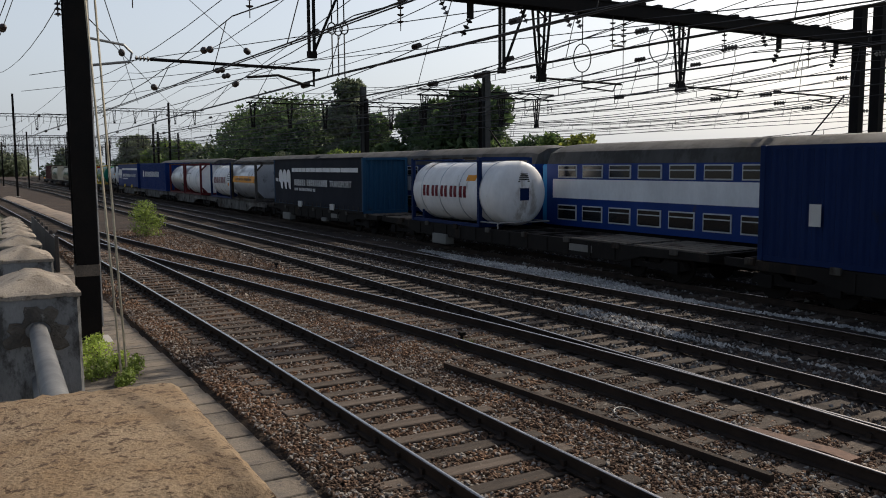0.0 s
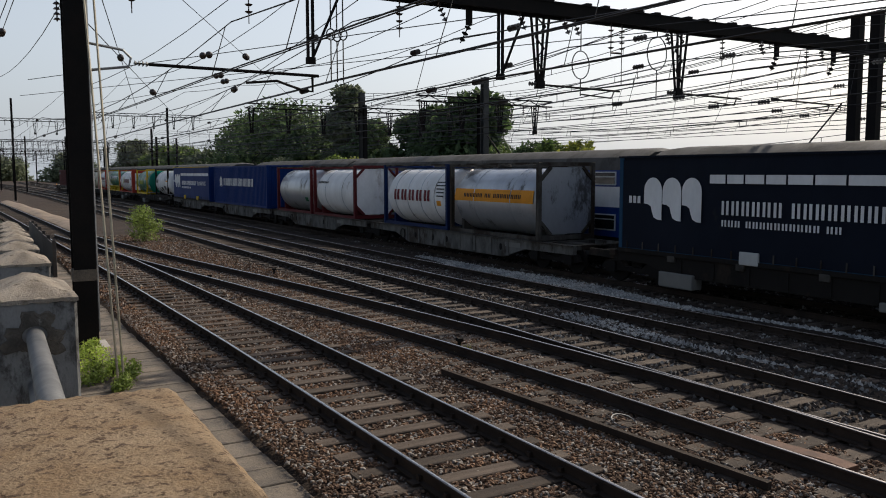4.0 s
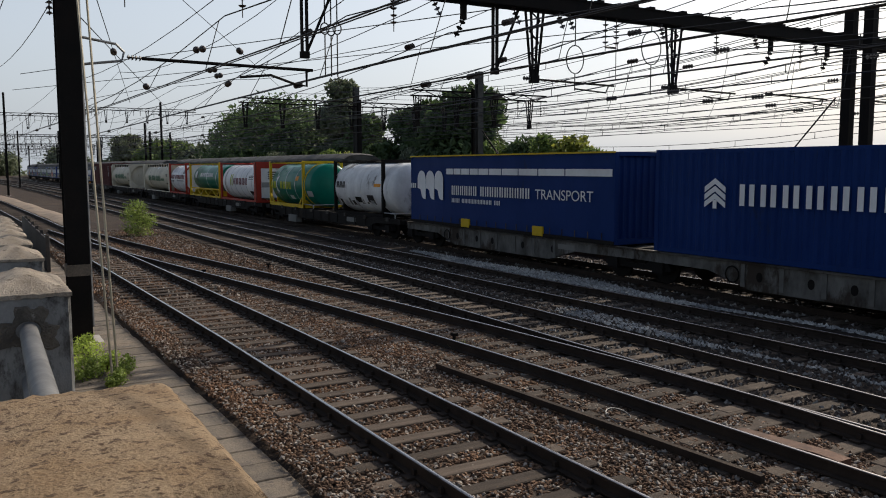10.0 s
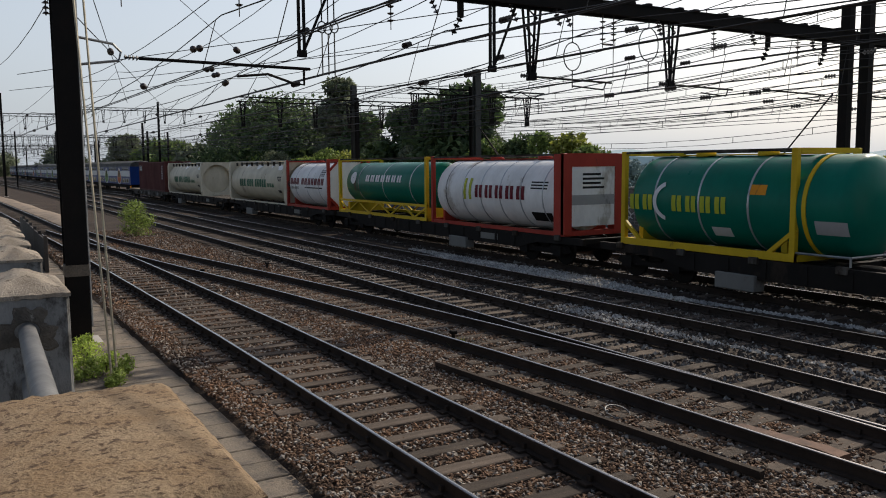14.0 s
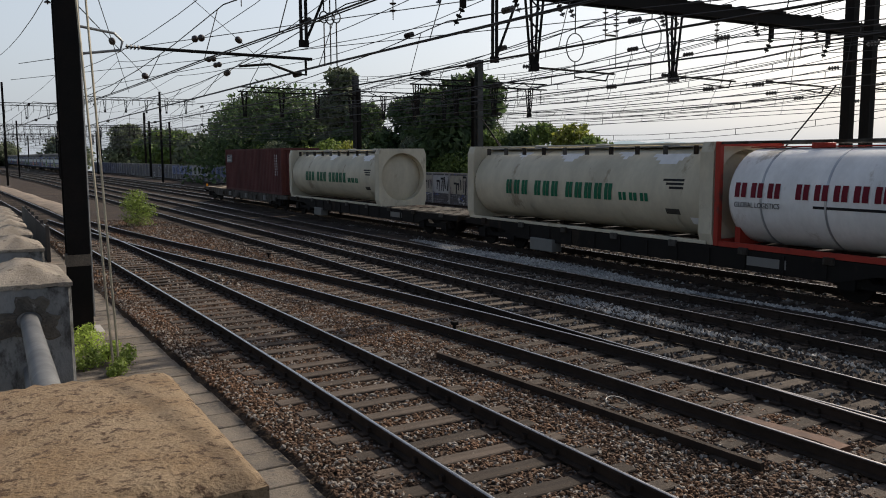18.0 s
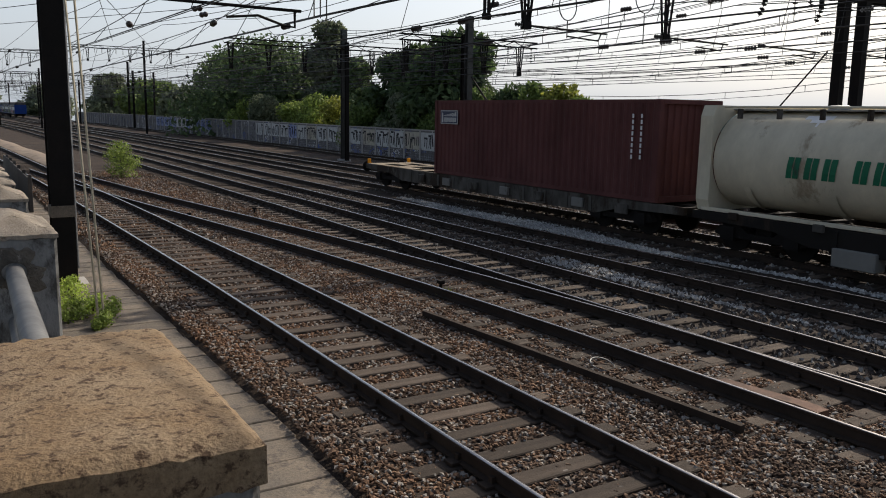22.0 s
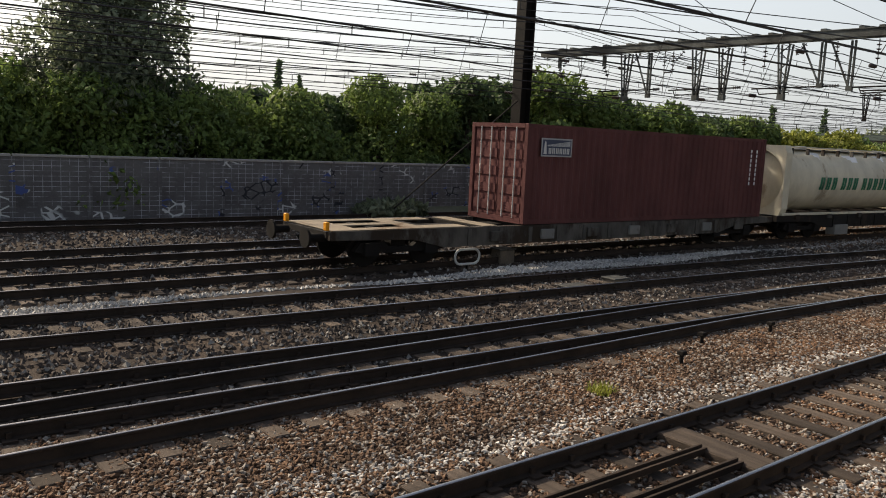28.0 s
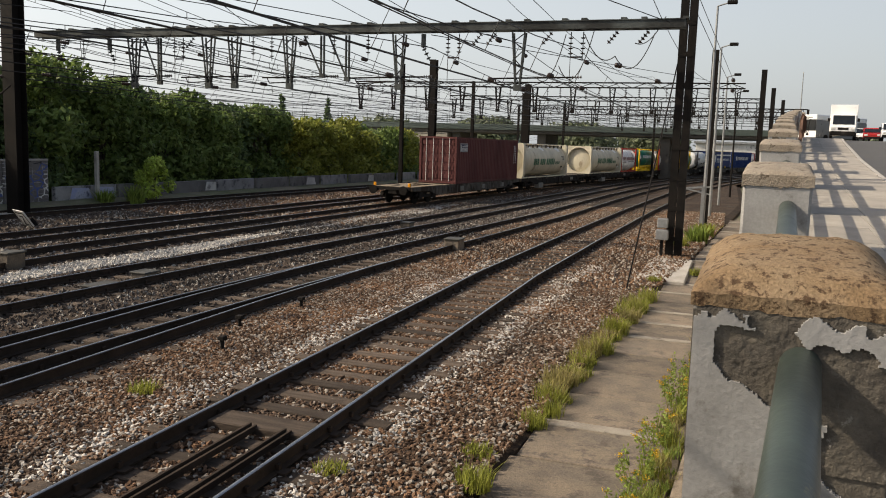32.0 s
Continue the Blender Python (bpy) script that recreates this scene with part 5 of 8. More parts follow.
def arms():
    m = thing("cantilever_arm", "steel cantilever arm holding the near contact wire", "cantilever", (0, 18.5, 0))
    s = Shape()
    s.path([(-2.05, 0, 5.85), (-1.35, 0, 5.75), (-1.2, 0, 5.6), (-1.25, 0, 5.42), (-2.05, 0, 5.3)], 0.028, 6)
    part("bracket", s, GALV, m)
    q = Shape()
    insulator(q, (-1.15, 0, 5.5), (-0.85, 0, 5.49), 0.06, 4)
    part("insulator", q, INSUL, m)
    s = Shape().tube((-0.85, 0, 5.49), (2.9, 0, 5.46), 0.035, 8)
    s.path([(2.75, 0, 5.46), (2.75, 0, 5.1), (2.5, 0, 5.12), (1.9, 0, 5.3), (1.2, 0, 5.22)], 0.03, 6)
    part("arm", s, DARKMAST, m)
    drop = thing("drop_bracket", "steel drop bracket hanging from the portal", "cantilever", (0, 12.5, 0))
    s = Shape()
    s.beam((-0.35, 0, 9.0), (-0.35, 0, 6.35), 0.1, 0.08)
    s.beam((-1.4, 0, 9.0), (-0.4, 0, 6.9), 0.06, 0.05)
    s.path([(-0.35, 0, 6.35), (-0.3, 0, 6.15), (-0.1, 0, 6.1)], 0.03, 6)
    part("arm", s, DARKMAST, drop)
    stay = thing("stay_rods", "pair of pale guy rods from mast to walkway", "guy wire")
    for dx in (0, 0.1):
        part("rod", Shape().tube((-2.22 + dx, 14.7 + dx, -0.3), (-2.2 + dx * 2, 18.2, 9.2), 0.022, 6), STRAW_PAINT, stay)
    st = thing("guy_wire", "thin guy wires of a mast anchored in the ballast", "guy wire")
    for dy in (-0.2, 0.3):
        part("wire", Shape().tube((20.5, 38.3, 5.2), (20.3, 31.5 + dy, -0.2), 0.03, 5), DARKMAST, st)
    st = thing("guy_wire", "diagonal guy wire of the twin mast", "guy wire")
    part("wire", Shape().tube((22.3, 18.5, 5.6), (24.5, 23.5, 2.0), 0.03, 5), DARKMAST, st)
    st = thing("guy_wire", "diagonal guy wire of the far mast", "guy wire")
    part("wire", Shape().tube((22.9, -25.0, 5.0), (22.8, -18.5, 0.3), 0.035, 5), DARKMAST, st)
    part("wire", Shape().tube((24.1, -1.0, 6.6), (24.0, 7.5, 1.2), 0.03, 5), DARKMAST, st)
    part("wire", Shape().tube((24.1, -1.0, 5.2), (24.0, 6.0, 1.2), 0.03, 5), DARKMAST, st)
    st = thing("guy_wire", "slanting guy wire with a turnbuckle by the walkway mast", "guy wire")
    part("wire", Shape().tube((-2.3, -27.2, 6.0), (-1.9, -20.2, -0.2), 0.022, 5), DARKMAST, st)


STRAW_PAINT = material("straw_paint", (0.42, 0.36, 0.24), 0.6, scale=3, bump=0)
arms()
SPANS = [-150, -118, -95, -66, -26.8, 18.2, 54, 113, 160, 230, 320]


def sag_points(x, z, drop, curve, off=0.0, spans=SPANS, steps=8):
    pts = []
    for a, b in zip(spans, spans[1:]):
        for i in range(steps):
            k = i / steps
            y = a + (b - a) * k
            pts.append((x + curve(y) + off * math.sin(y * 0.05), y, z - drop * 4 * k * (1 - k)))
    pts.append((x + curve(spans[-1]), spans[-1], z))
    return pts


def wire_run(pts, r):
    s = Shape()
    n = 4
    for p in pts:
        s.v += [(p[0] + r * c, p[1], p[2] + r * d) for c, d in ((1, 0), (0, 1), (-1, 0), (0, -1))]
    for j in range(len(pts) - 1):
        for i in range(n):
            a, b = j * n + i, j * n + (i + 1) % n
            s.f.append((a, b, b + n, a + n))
    return s


def height_at(pts, y):
    return float(np.interp(y, [p[1] for p in pts], [p[2] for p in pts]))


def overhead_lines():
    def line_near(y):
        return near_line(y) - 0.75
    rnd = random.Random(21)
    lines = [(0.75, line_near, 0.2), (6.2, bend, 0.2), (3.4, bend, 0.3), (9.75, bend, 0.2), (13.35, bend, 0.2), (16.85, bend, 0.2), (20.2, bend, 0.1), (23.2, bend, 0.2), (27.0, bend, 0.1), (30.2, bend, 0.15), (33.5, bend, 0.1)]
    for k, (x, curve, off) in enumerate(lines):
        t = thing("overhead_line", "messenger and contact wires with droppers above a track", "overhead wire", group="overhead lines")
        mz = 6.55 + rnd.uniform(-0.15, 0.2)
        mess = sag_points(x, mz, 0.75, curve, off)
        cont = sag_points(x, 5.35, 0.04, curve, -off)
        part("messenger_wire", wire_run(mess, 0.015), WIRE, t)
        part("contact_wire", wire_run(cont, 0.015), WIRE, t)
        part("contact_wire", wire_run([(p[0] + 0.09, p[1], p[2]) for p in cont], 0.012), WIRE, t)
        d = Shape()
        for y in np.arange(-90, 120, 5.2):
            y += rnd.uniform(-0.6, 0.6)
            za, zb = height_at(mess, y), height_at(cont, y)
            xx = x + curve(y)
            d.tube((xx + off * math.sin(y * 0.05), y, za), (xx - off * math.sin(y * 0.05), y, zb), 0.010, 4, caps=False)
        tagged(part("dropper", d, WIRE, t), kind="stuff")
        for py in (18.2, -26.8, 54):
            for o in (-1, 1):
                for wz in (mess, cont):
                    if rnd.random() < 0.75:
                        yy = py + o * rnd.uniform(0.7, 3.2)
                        q = Shape()
                        z = height_at(wz, yy)
                        insulator(q, (x + curve(yy), yy - 0.22, z), (x + curve(yy), yy + 0.22, z), 0.075, 4)
                        part("line_insulator", q, INSUL, t)
    feeders = [(-1.4, 8.6, line_near), (2.2, 8.1, line_near), (4.4, 9.0, bend), (7.9, 8.3, bend), (11.2, 8.9, bend), (15.0, 8.2, bend), (18.4, 8.8, bend), (21.6, 8.4, bend), (24.2, 9.0, bend), (25.6, 7.6, bend), (28.5, 8.3, bend), (30.5, 6.6, bend), (30.5, 5.5, bend), (12.2, 7.3, bend), (17.5, 7.1, bend), (20.9, 6.9, bend), (26.2, 6.3, bend), (32.0, 7.6, bend)]
    for x, z, curve in feeders:
        f = thing("feeder_wire", "long dark feeder wire sagging between portals", "overhead wire", group="overhead lines")
        pts = sag_points(x, z, 0.9 + rnd.uniform(-0.3, 0.3), curve)
        part("wire", wire_run(pts, 0.015), WIRE, f)
        if x > 17:
            part("wire", wire_run([(p[0], p[1], p[2] - 0.3) for p in pts], 0.012), WIRE, f)
            d = Shape()
            for y in np.arange(-60 + rnd.uniform(0, 3), 112, 4.6):
                zz = height_at(pts, y)
                d.tube((x + curve(y), y, zz), (x + curve(y), y, zz - 0.3), 0.018, 4, caps=False)
            tagged(part("dropper", d, WIRE, f), kind="stuff")
    # anchoring wires that cross the tracks aslant
    slants = [((-1.8, 40, 7.2), (9.5, 18.2, 7.6)), ((-1.5, 52, 7.5), (14, 18.2, 7.4)), ((2, 57, 7.3), (12, 18.2, 7.8)), ((-2, 19, 8.6), (16, 54, 7.4)), ((-2.2, -27, 7.2), (9, 0, 8.2)), ((8, -27, 7.3), (20, 10, 7.0)), ((13, -27, 7.2), (2, 4, 8.6)), ((-2.4, -52, 7.6), (6, -27, 7.0)),
              ((-2.4, 19, 9.0), (-3.6, 52, 7.2)), ((-2.6, 19, 8.7), (-4.2, 52, 6.6)), ((-2, 18.4, 6.2), (8, 57, 6.9)), ((-2.1, 18.6, 8.2), (5.5, 57, 7.4)), ((4, 18, 7.4), (8, 57, 6.0)), ((-3, -66, 7.4), (4, -27, 7.0)), ((-5, -80, 7.3), (-2.5, -28, 8.8)), ((-5, -80, 6.6), (-2.5, -28, 8.2))]
    for a, b in slants:
        f = thing("anchor_wire", "taut dark wire slanting between supports", "overhead wire", group="overhead lines")
        part("wire", Shape().tube(a, b, 0.014, 4, caps=False), WIRE, f)
        m = Vector(a).lerp(Vector(b), 0.45)
        d = (Vector(b) - Vector(a)).normalized()
        s = Shape()
        for o in (-0.16, 0.16):
            s.lathe([(q, 0.13 * math.sqrt(max(0.02, 1 - (q / 0.13) ** 2))) for q in (-0.13, -0.1, -0.05, 0, 0.05, 0.1, 0.13)], 10, "y", tuple(m + d * o))
        part("ball_insulator", s, INSUL, f)
    # loops of slack cable and pairs of insulators under the near portal
    loops = thing("jumper_cable", "loops of slack jumper cable under the portal", "cable")
    for cx, cz, rx in ((10.3, 6.13, 0.30), (13.1, 6.63, 0.38), (3.05, 6.36, 0.10), (3.2, 6.34, 0.10), (3.35, 6.38, 0.10)):
        pts = [(cx + rx * math.sin(a), 18.1, cz + 0.5 * rx / 0.4 * math.cos(a)) for a in np.linspace(0, 6.28, 19)[:-1]]
        part("loop", Shape().path(pts, 0.016, 5, True), WIRE, loops)
        part("lead", Shape().tube((cx, 18.1, cz + 0.5 * rx / 0.4), (cx, 18.1, 7.4), 0.016, 5), WIRE, loops)
        part("lead", Shape().tube((cx, 18.1, cz - 0.5 * rx / 0.4), (cx, 18.1, 5.3), 0.016, 5), WIRE, loops)
    slack = thing("jumper_cable", "slack jumper cables hanging by the walkway mast", "cable")
    for a, b, z0, z1, sag in ((-1.6, -0.4, 6.9, 6.2, 0.7), (-0.4, 0.6, 6.2, 6.9, 0.4), (0.3, 1.4, 7.0, 5.9, 0.9), (1.2, 2.1, 6.9, 5.5, 0.6), (-1.9, -1.0, 7.4, 6.6, 0.3)):
        pts = [(a + (b - a) * k / 12, -26.6, z0 + (z1 - z0) * k / 12 - sag * 4 * (k / 12) * (1 - k / 12)) for k in range(13)]
        part("cable", Shape().path(pts, 0.016, 5), WIRE, slack)
    for y, xs in ((18.2, (9.2, 14.2, 18.8, 24)), (-26.8, (1.2, 6.4, 10, 13.6, 17.2))):
        for x in xs:
            g = thing("registration_arm", "horizontal registration arm with insulators", "cantilever", (x, y, 0), group="registration arms")
            part("arm", Shape().tube((-0.2, 0, 5.55), (2.6, 0, 5.5), 0.03, 6).path([(2.4, 0, 5.5), (2.3, 0, 5.3), (1.2, 0, 5.36)], 0.022, 5), DARKMAST, g)
            q = Shape()
            insulator(q, (-0.55, 0, 5.56), (-0.2, 0, 5.55), 0.06, 4)
            part("insulator", q, INSUL, g)


overhead_lines()


# ---- trains ----
def paint(name, colour, rough=0.45, dirt=(0.05, 0.045, 0.04), at=0.62, scale=1.0, spread=0.15, metal=0.0):
    return material(name, colour, rough, metal, scale=scale, fine=9, spread=spread, bump=0.04, third=dirt, third_at=at, third_scale=0.9, streak=(1, 1, 0.5), fineamp=0.1, spec=0.14)


NAVY = paint("navy_curtain", (0.005, 0.009, 0.020), 0.7, dirt=(0.016, 0.018, 0.022))
BLUE = paint("blue_paint", (0.003, 0.027, 0.140), 0.6, dirt=(0.010, 0.022, 0.07))
DEEP_BLUE = paint("deep_blue_paint", (0.003, 0.017, 0.078), 0.6, dirt=(0.008, 0.014, 0.033))
MAROON = paint("maroon_paint", (0.112, 0.043, 0.041), 0.75, dirt=(0.075, 0.036, 0.032), spread=0.3)
CREAM = paint("cream_paint", (0.60, 0.55, 0.425), 0.5, (0.30, 0.25, 0.18), 0.58, 1.2, 0.2)
WHITE = paint("white_paint", (0.82, 0.82, 0.81), 0.45, (0.45, 0.42, 0.38), 0.57, 1.3, 0.15)
STAINED = paint("stained_white", (0.76, 0.765, 0.76), 0.45, (0.18, 0.17, 0.16), 0.55, 1.4, 0.25)
STEEL = paint("dull_steel", (0.50, 0.52, 0.545), 0.34, (0.13, 0.128, 0.125), 0.54, metal=0.55)
GREEN = paint("green_paint", (0.005, 0.150, 0.102), 0.32)
YELLOW = paint("yellow_paint", (0.62, 0.42, 0.02), 0.5)
RED = paint("red_paint", (0.36, 0.045, 0.030), 0.5)
ORANGE = paint("orange_paint", (0.75, 0.30, 0.02), 0.5)
WAGON_GREY = paint("wagon_grey", (0.105, 0.097, 0.086), 0.85, (0.032, 0.024, 0.018), 0.48, 1.6, 0.6)
WAGON_DARK = paint("wagon_dark", (0.017, 0.015, 0.0135), 0.85, (0.034, 0.026, 0.020), 0.56)
BOGIE = paint("bogie_grime", (0.012, 0.0105, 0.0095), 0.9)
SIGN_GREY = paint("sign_grey", (0.36, 0.36, 0.36), 0.6)
SIGN_BLUE = paint("sign_blue", (0.06, 0.07, 0.11), 0.6)
SILVER = paint("letter_silver", (0.78, 0.79, 0.80), 0.45, (0.5, 0.5, 0.5), 0.75)
LETTER_GREEN = paint("letter_green", (0.02, 0.15, 0.08), 0.5)
LETTER_LIME = paint("letter_lime", (0.42, 0.46, 0.04), 0.5)
LETTER_RED = paint("letter_red", (0.15, 0.010, 0.022), 0.5)
LETTER_BLACK = paint("letter_black", (0.02, 0.02, 0.022), 0.5)
PLATE = paint("pale_plate", (0.55, 0.55, 0.53), 0.5)

DECK_PALE = paint("bleached_deck", (0.24, 0.20, 0.15), 0.9, (0.12, 0.08, 0.05), 0.55)
PATCH = paint("touched_up_grey", (0.20, 0.195, 0.18), 0.8, (0.07, 0.05, 0.04), 0.55)
BELLY_GREY = paint("belly_grey", (0.165, 0.16, 0.148), 0.8, (0.045, 0.036, 0.029), 0.50, 1.9, 0.62)
RIBS = {}
STEEL_BLUE = paint("steel_blue_paint", (0.012, 0.060, 0.125), 0.55)
DARK_RED = paint("dark_red_paint", (0.105, 0.017, 0.020), 0.6)
DECK_DULL = paint("grey_deck", (0.13, 0.115, 0.095), 0.9, (0.06, 0.045, 0.035), 0.52)
MOVERS = []  # (thing, train, metres behind the train's datum, height)


def on_train(ob, s, z=0.0, train="freight"):
    MOVERS.append((ob, train, s, z))
    return ob


def strokes(groups, bold=0.26):
    """Two upright bars for each letter of words of the given lengths: pairs of (start, end) from 0 to 1."""
    total = sum(groups) + 0.6 * (len(groups) - 1)
    out, k = [], 0.0
    for i, g in enumerate(groups):
        for j in range(g):
            out.append(((k + 0.1) / total, (k + 0.1 + bold) / total))
            out.append(((k + 0.8 - bold) / total, (k + 0.8) / total))
            k += 1
        k += 0.6
    return out


def bars(parent, x, y0, y1, z0, z1, mat, groups, bold=0.26):
    """A maker's writing as plain upright bars on the side towards the walkway, from y1 down to y0."""
    for a, b in strokes(groups, bold):
        u, v = y1 + (y0 - y1) * a, y1 + (y0 - y1) * b
        part("lettering", Shape().prism([(u, z0), (u, z1), (v, z1), (v, z0)], x - 0.006, x), mat, parent)


def word(parent, text, x, y, z, width, height, mat):
    """Letters on the side towards the walkway, starting at y and running to smaller y."""
    cu = bpy.data.curves.new("lettering", "FONT")
    cu.body, cu.size, cu.extrude = text, height / 0.73, 0.002
    cu.materials.append(mat)
    ob = new("lettering", cu)
    ob.parent = parent
    wide = len(text) * 0.66 * height / 0.73
    k = width / wide
    ob.matrix_local = Matrix(((0, 0, -1, x), (-k, 0, 0, y), (0, 1, 0, z), (0, 0, 0, 1)))
    return ob


def bogie(parent, y, kind="y25"):
    b = new("bogie")
    b.parent, b.location = parent, (0, y, 0)
    fr = Shape()
    for sx in (-1.0, 1.0):
        fr.prism([(-1.35, 0.42), (-1.2, 0.62), (-0.55, 0.66), (-0.35, 0.5), (0.35, 0.5), (0.55, 0.66), (1.2, 0.62), (1.35, 0.42), (1.1, 0.36), (-1.1, 0.36)], sx - 0.09, sx + 0.09)
        for yy in (-0.9, 0.9):
            fr.box(sx - 0.17, sx + 0.17, yy - 0.2, yy + 0.2, 0.3, 0.62)
    fr.box(-0.95, 0.95, -0.22, 0.22, 0.42, 0.78)
    part("bogie_frame", fr, BOGIE, b)
    for yy in (-0.9, 0.9):
        w = Shape()
        for sx in (-0.76, 0.76):
            w.lathe([(-0.06, 0.44), (-0.05, 0.46), (0.05, 0.45), (0.06, 0.42)], 20, "x", (sx, 0, 0.455))
            w.lathe([(-0.03, 0.3), (0.1 if sx > 0 else -0.1, 0.14)], 12, "x", (sx, 0, 0.455))
        w.tube((-0.75, 0, 0.455), (0.75, 0, 0.455), 0.08, 8)
        part("wheelset", w, BOGIE, b, at=(0, yy, 0))
    return b


def wagon(s0, s1, style, bogies, label, boxes=(), deck=0.93, buffers=(), planks=()):
    """A container wagon from s0 (rear, larger y) to s1, its origin amid it."""
    mid, half = (s0 + s1) / 2, (s0 - s1) / 2
    w = thing("container_wagon", label, "wagon", group="wagons of the goods train")
    f = Shape()
    mat = BELLY_GREY if style == "belly" else WAGON_GREY if style == "rusty" else WAGON_DARK
    for sx in (-1, 1):
        x = sx * 1.12
        if style == "belly":
            o = [(-half, deck), (half, deck), (half, deck - 0.3), (half - 2.6, deck - 0.32), (half - 3.9, deck - 0.68), (-half + 3.9, deck - 0.68), (-half + 2.6, deck - 0.32), (-half, deck - 0.3)]
        else:
            o = [(-half, deck), (half, deck), (half, deck - 0.2), (half - 2.4, deck - 0.26), (half - 3.4, deck - 0.5), (-half + 3.4, deck - 0.5), (-half + 2.4, deck - 0.26), (-half, deck - 0.2)]
        f.prism(o, x - 0.07, x + 0.07)
    part("side_sill", f, mat, w)
    c = Shape()
    for y in np.arange(-half + 0.12, half, 1.55):
        c.box(-1.06, 1.06, y - 0.1, y + 0.1, deck - 0.16, deck - 0.01)
    c.box(-0.25, 0.25, -half + 0.02, half - 0.02, deck - 0.36, deck - 0.05)
    part("cross_member", c, WAGON_DARK if style != "belly" else WAGON_GREY, w)
    key = (style, deck)
    if key not in RIBS:
        RIBS[key] = Shape().box(-0.02, 0.02, -0.06, 0.06, deck - (0.62 if style == "belly" else 0.46), deck - 0.04).mesh("rib", mat)
    for y in np.arange(-half + 3.6, half - 3.4, 1.1):
        for sx in (-1, 1):
            again("rib", RIBS[key], w, (sx * 1.2, y, 0))
    if style == "flat":
        for a, b in planks:  # narrow deck boards with open slots between
            for x in (-0.95, -0.57, -0.19, 0.19, 0.57, 0.95):
                part("deck_board", Shape().cbox(x - 0.13, x + 0.13, a - mid, b - mid, deck + 0.002, deck + 0.03, 0.006), DECK_DULL, w)
        part("data_panel", Shape().box(-1.2, -1.192, -half + 4.6, -half + 5.7, deck - 0.36, deck - 0.14), PATCH, w, "small pale data panel")
        part("brake_rod", Shape().tube((-0.5, -half + 4, 0.42), (-0.5, half - 4, 0.42), 0.03, 6), BOGIE, w)
        part("air_reservoir", Shape().lathe([(-0.7, 0.05), (-0.62, 0.18), (0.62, 0.18), (0.7, 0.05)], 12, "y", (-0.45, half * 0.3, 0.5)), BOGIE, w, smooth=True)
        for y in np.arange(-half + 1.2, half, 2.3):
            part("container_latch", Shape().cbox(-1.27, -1.14, y - 0.13, y + 0.13, deck - 0.12, deck + 0.05, 0.012), WAGON_GREY, w)
    if style == "belly":
        for k, y in enumerate((-half * 0.46, -half * 0.22, half * 0.05, half * 0.2, half * 0.4)):
            o = [(y + 0.09 * math.cos(6.28319 * i / 14), deck - 0.34 + 0.12 * math.sin(6.28319 * i / 14)) for i in range(14)]
            part("lightening_hole", Shape().prism(o, -1.196, -1.191), BOGIE, w, "dark oval hole in the sill")
        part("data_panel", Shape().box(-1.2, -1.192, -half * 0.62, -half * 0.5, deck - 0.3, deck - 0.14), PATCH, w, "small pale data panel")
        part("brake_wheel", Shape().path([(-1.24, half - 3.4 + 0.2 * math.cos(a), deck - 0.34 + 0.2 * math.sin(a)) for a in np.linspace(0, 6.283, 17)[:-1]], 0.02, 6, True), BOGIE, w)
        part("top_flange", Shape().box(-1.25, -1.192, -half, half, deck - 0.05, deck - 0.005), WAGON_GREY, w)
    if style == "rusty":
        for a, b, x0, x1 in ((half - 0.9, half - 0.1, -1.15, 1.15), (half - 2.9, half - 2.4, -1.15, 1.15), (half - 2.4, half - 0.9, -1.15, -0.75), (half - 2.4, half - 0.9, 0.75, 1.15), (half - 2.4, half - 0.9, -0.2, 0.2), (half - 4.2, half - 2.9, -1.15, -0.6), (half - 4.2, half - 2.9, 0.6, 1.15), (half - 5.2, half - 4.7, -1.15, 1.15)):
            part("deck_plate", Shape().cbox(x0, x1, a, b, deck + 0.002, deck + 0.025, 0.006), DECK_PALE, w, "sun-bleached rusty deck plate")
        for k, y in enumerate(np.arange(-half + 2.0, half - 4, 1.9)):
            part("stanchion_pocket", Shape().cbox(-1.27, -1.19, y, y + 0.5, deck - 0.4, deck - 0.12, 0.015), PATCH if k % 2 else mat, w)
    for y in bogies:
        bogie(w, y - mid)
    for y, wd, h in boxes:
        bx = Shape().cbox(-1.3, -0.9, y - mid - wd / 2, y - mid + wd / 2, deck - 0.5 - h, deck - 0.4, 0.02)
        part("equipment_box", bx, PATCH, w, "pale dented metal box")
    for e in buffers:
        y = half if e > 0 else -half
        for sx in (-0.88, 0.88):
            b = Shape()
            b.lathe([(0, 0.1), (0.42 * e, 0.1), (0.44 * e, 0.24), (0.5 * e, 0.235)], 14, "y", (sx, y, 0.78))
            part("buffer", b, BOGIE, w)
        for sx in (-1.02, 1.02):
            b = Shape().cbox(sx - 0.07, sx + 0.07, y - 0.05, y + 0.05, deck + 0.02, deck + 0.22, 0.015)
            part("tail_lamp", b, ORANGE, w, "orange tail lamp plate")
    on_train(w, mid)
    return w


DECK = 0.95


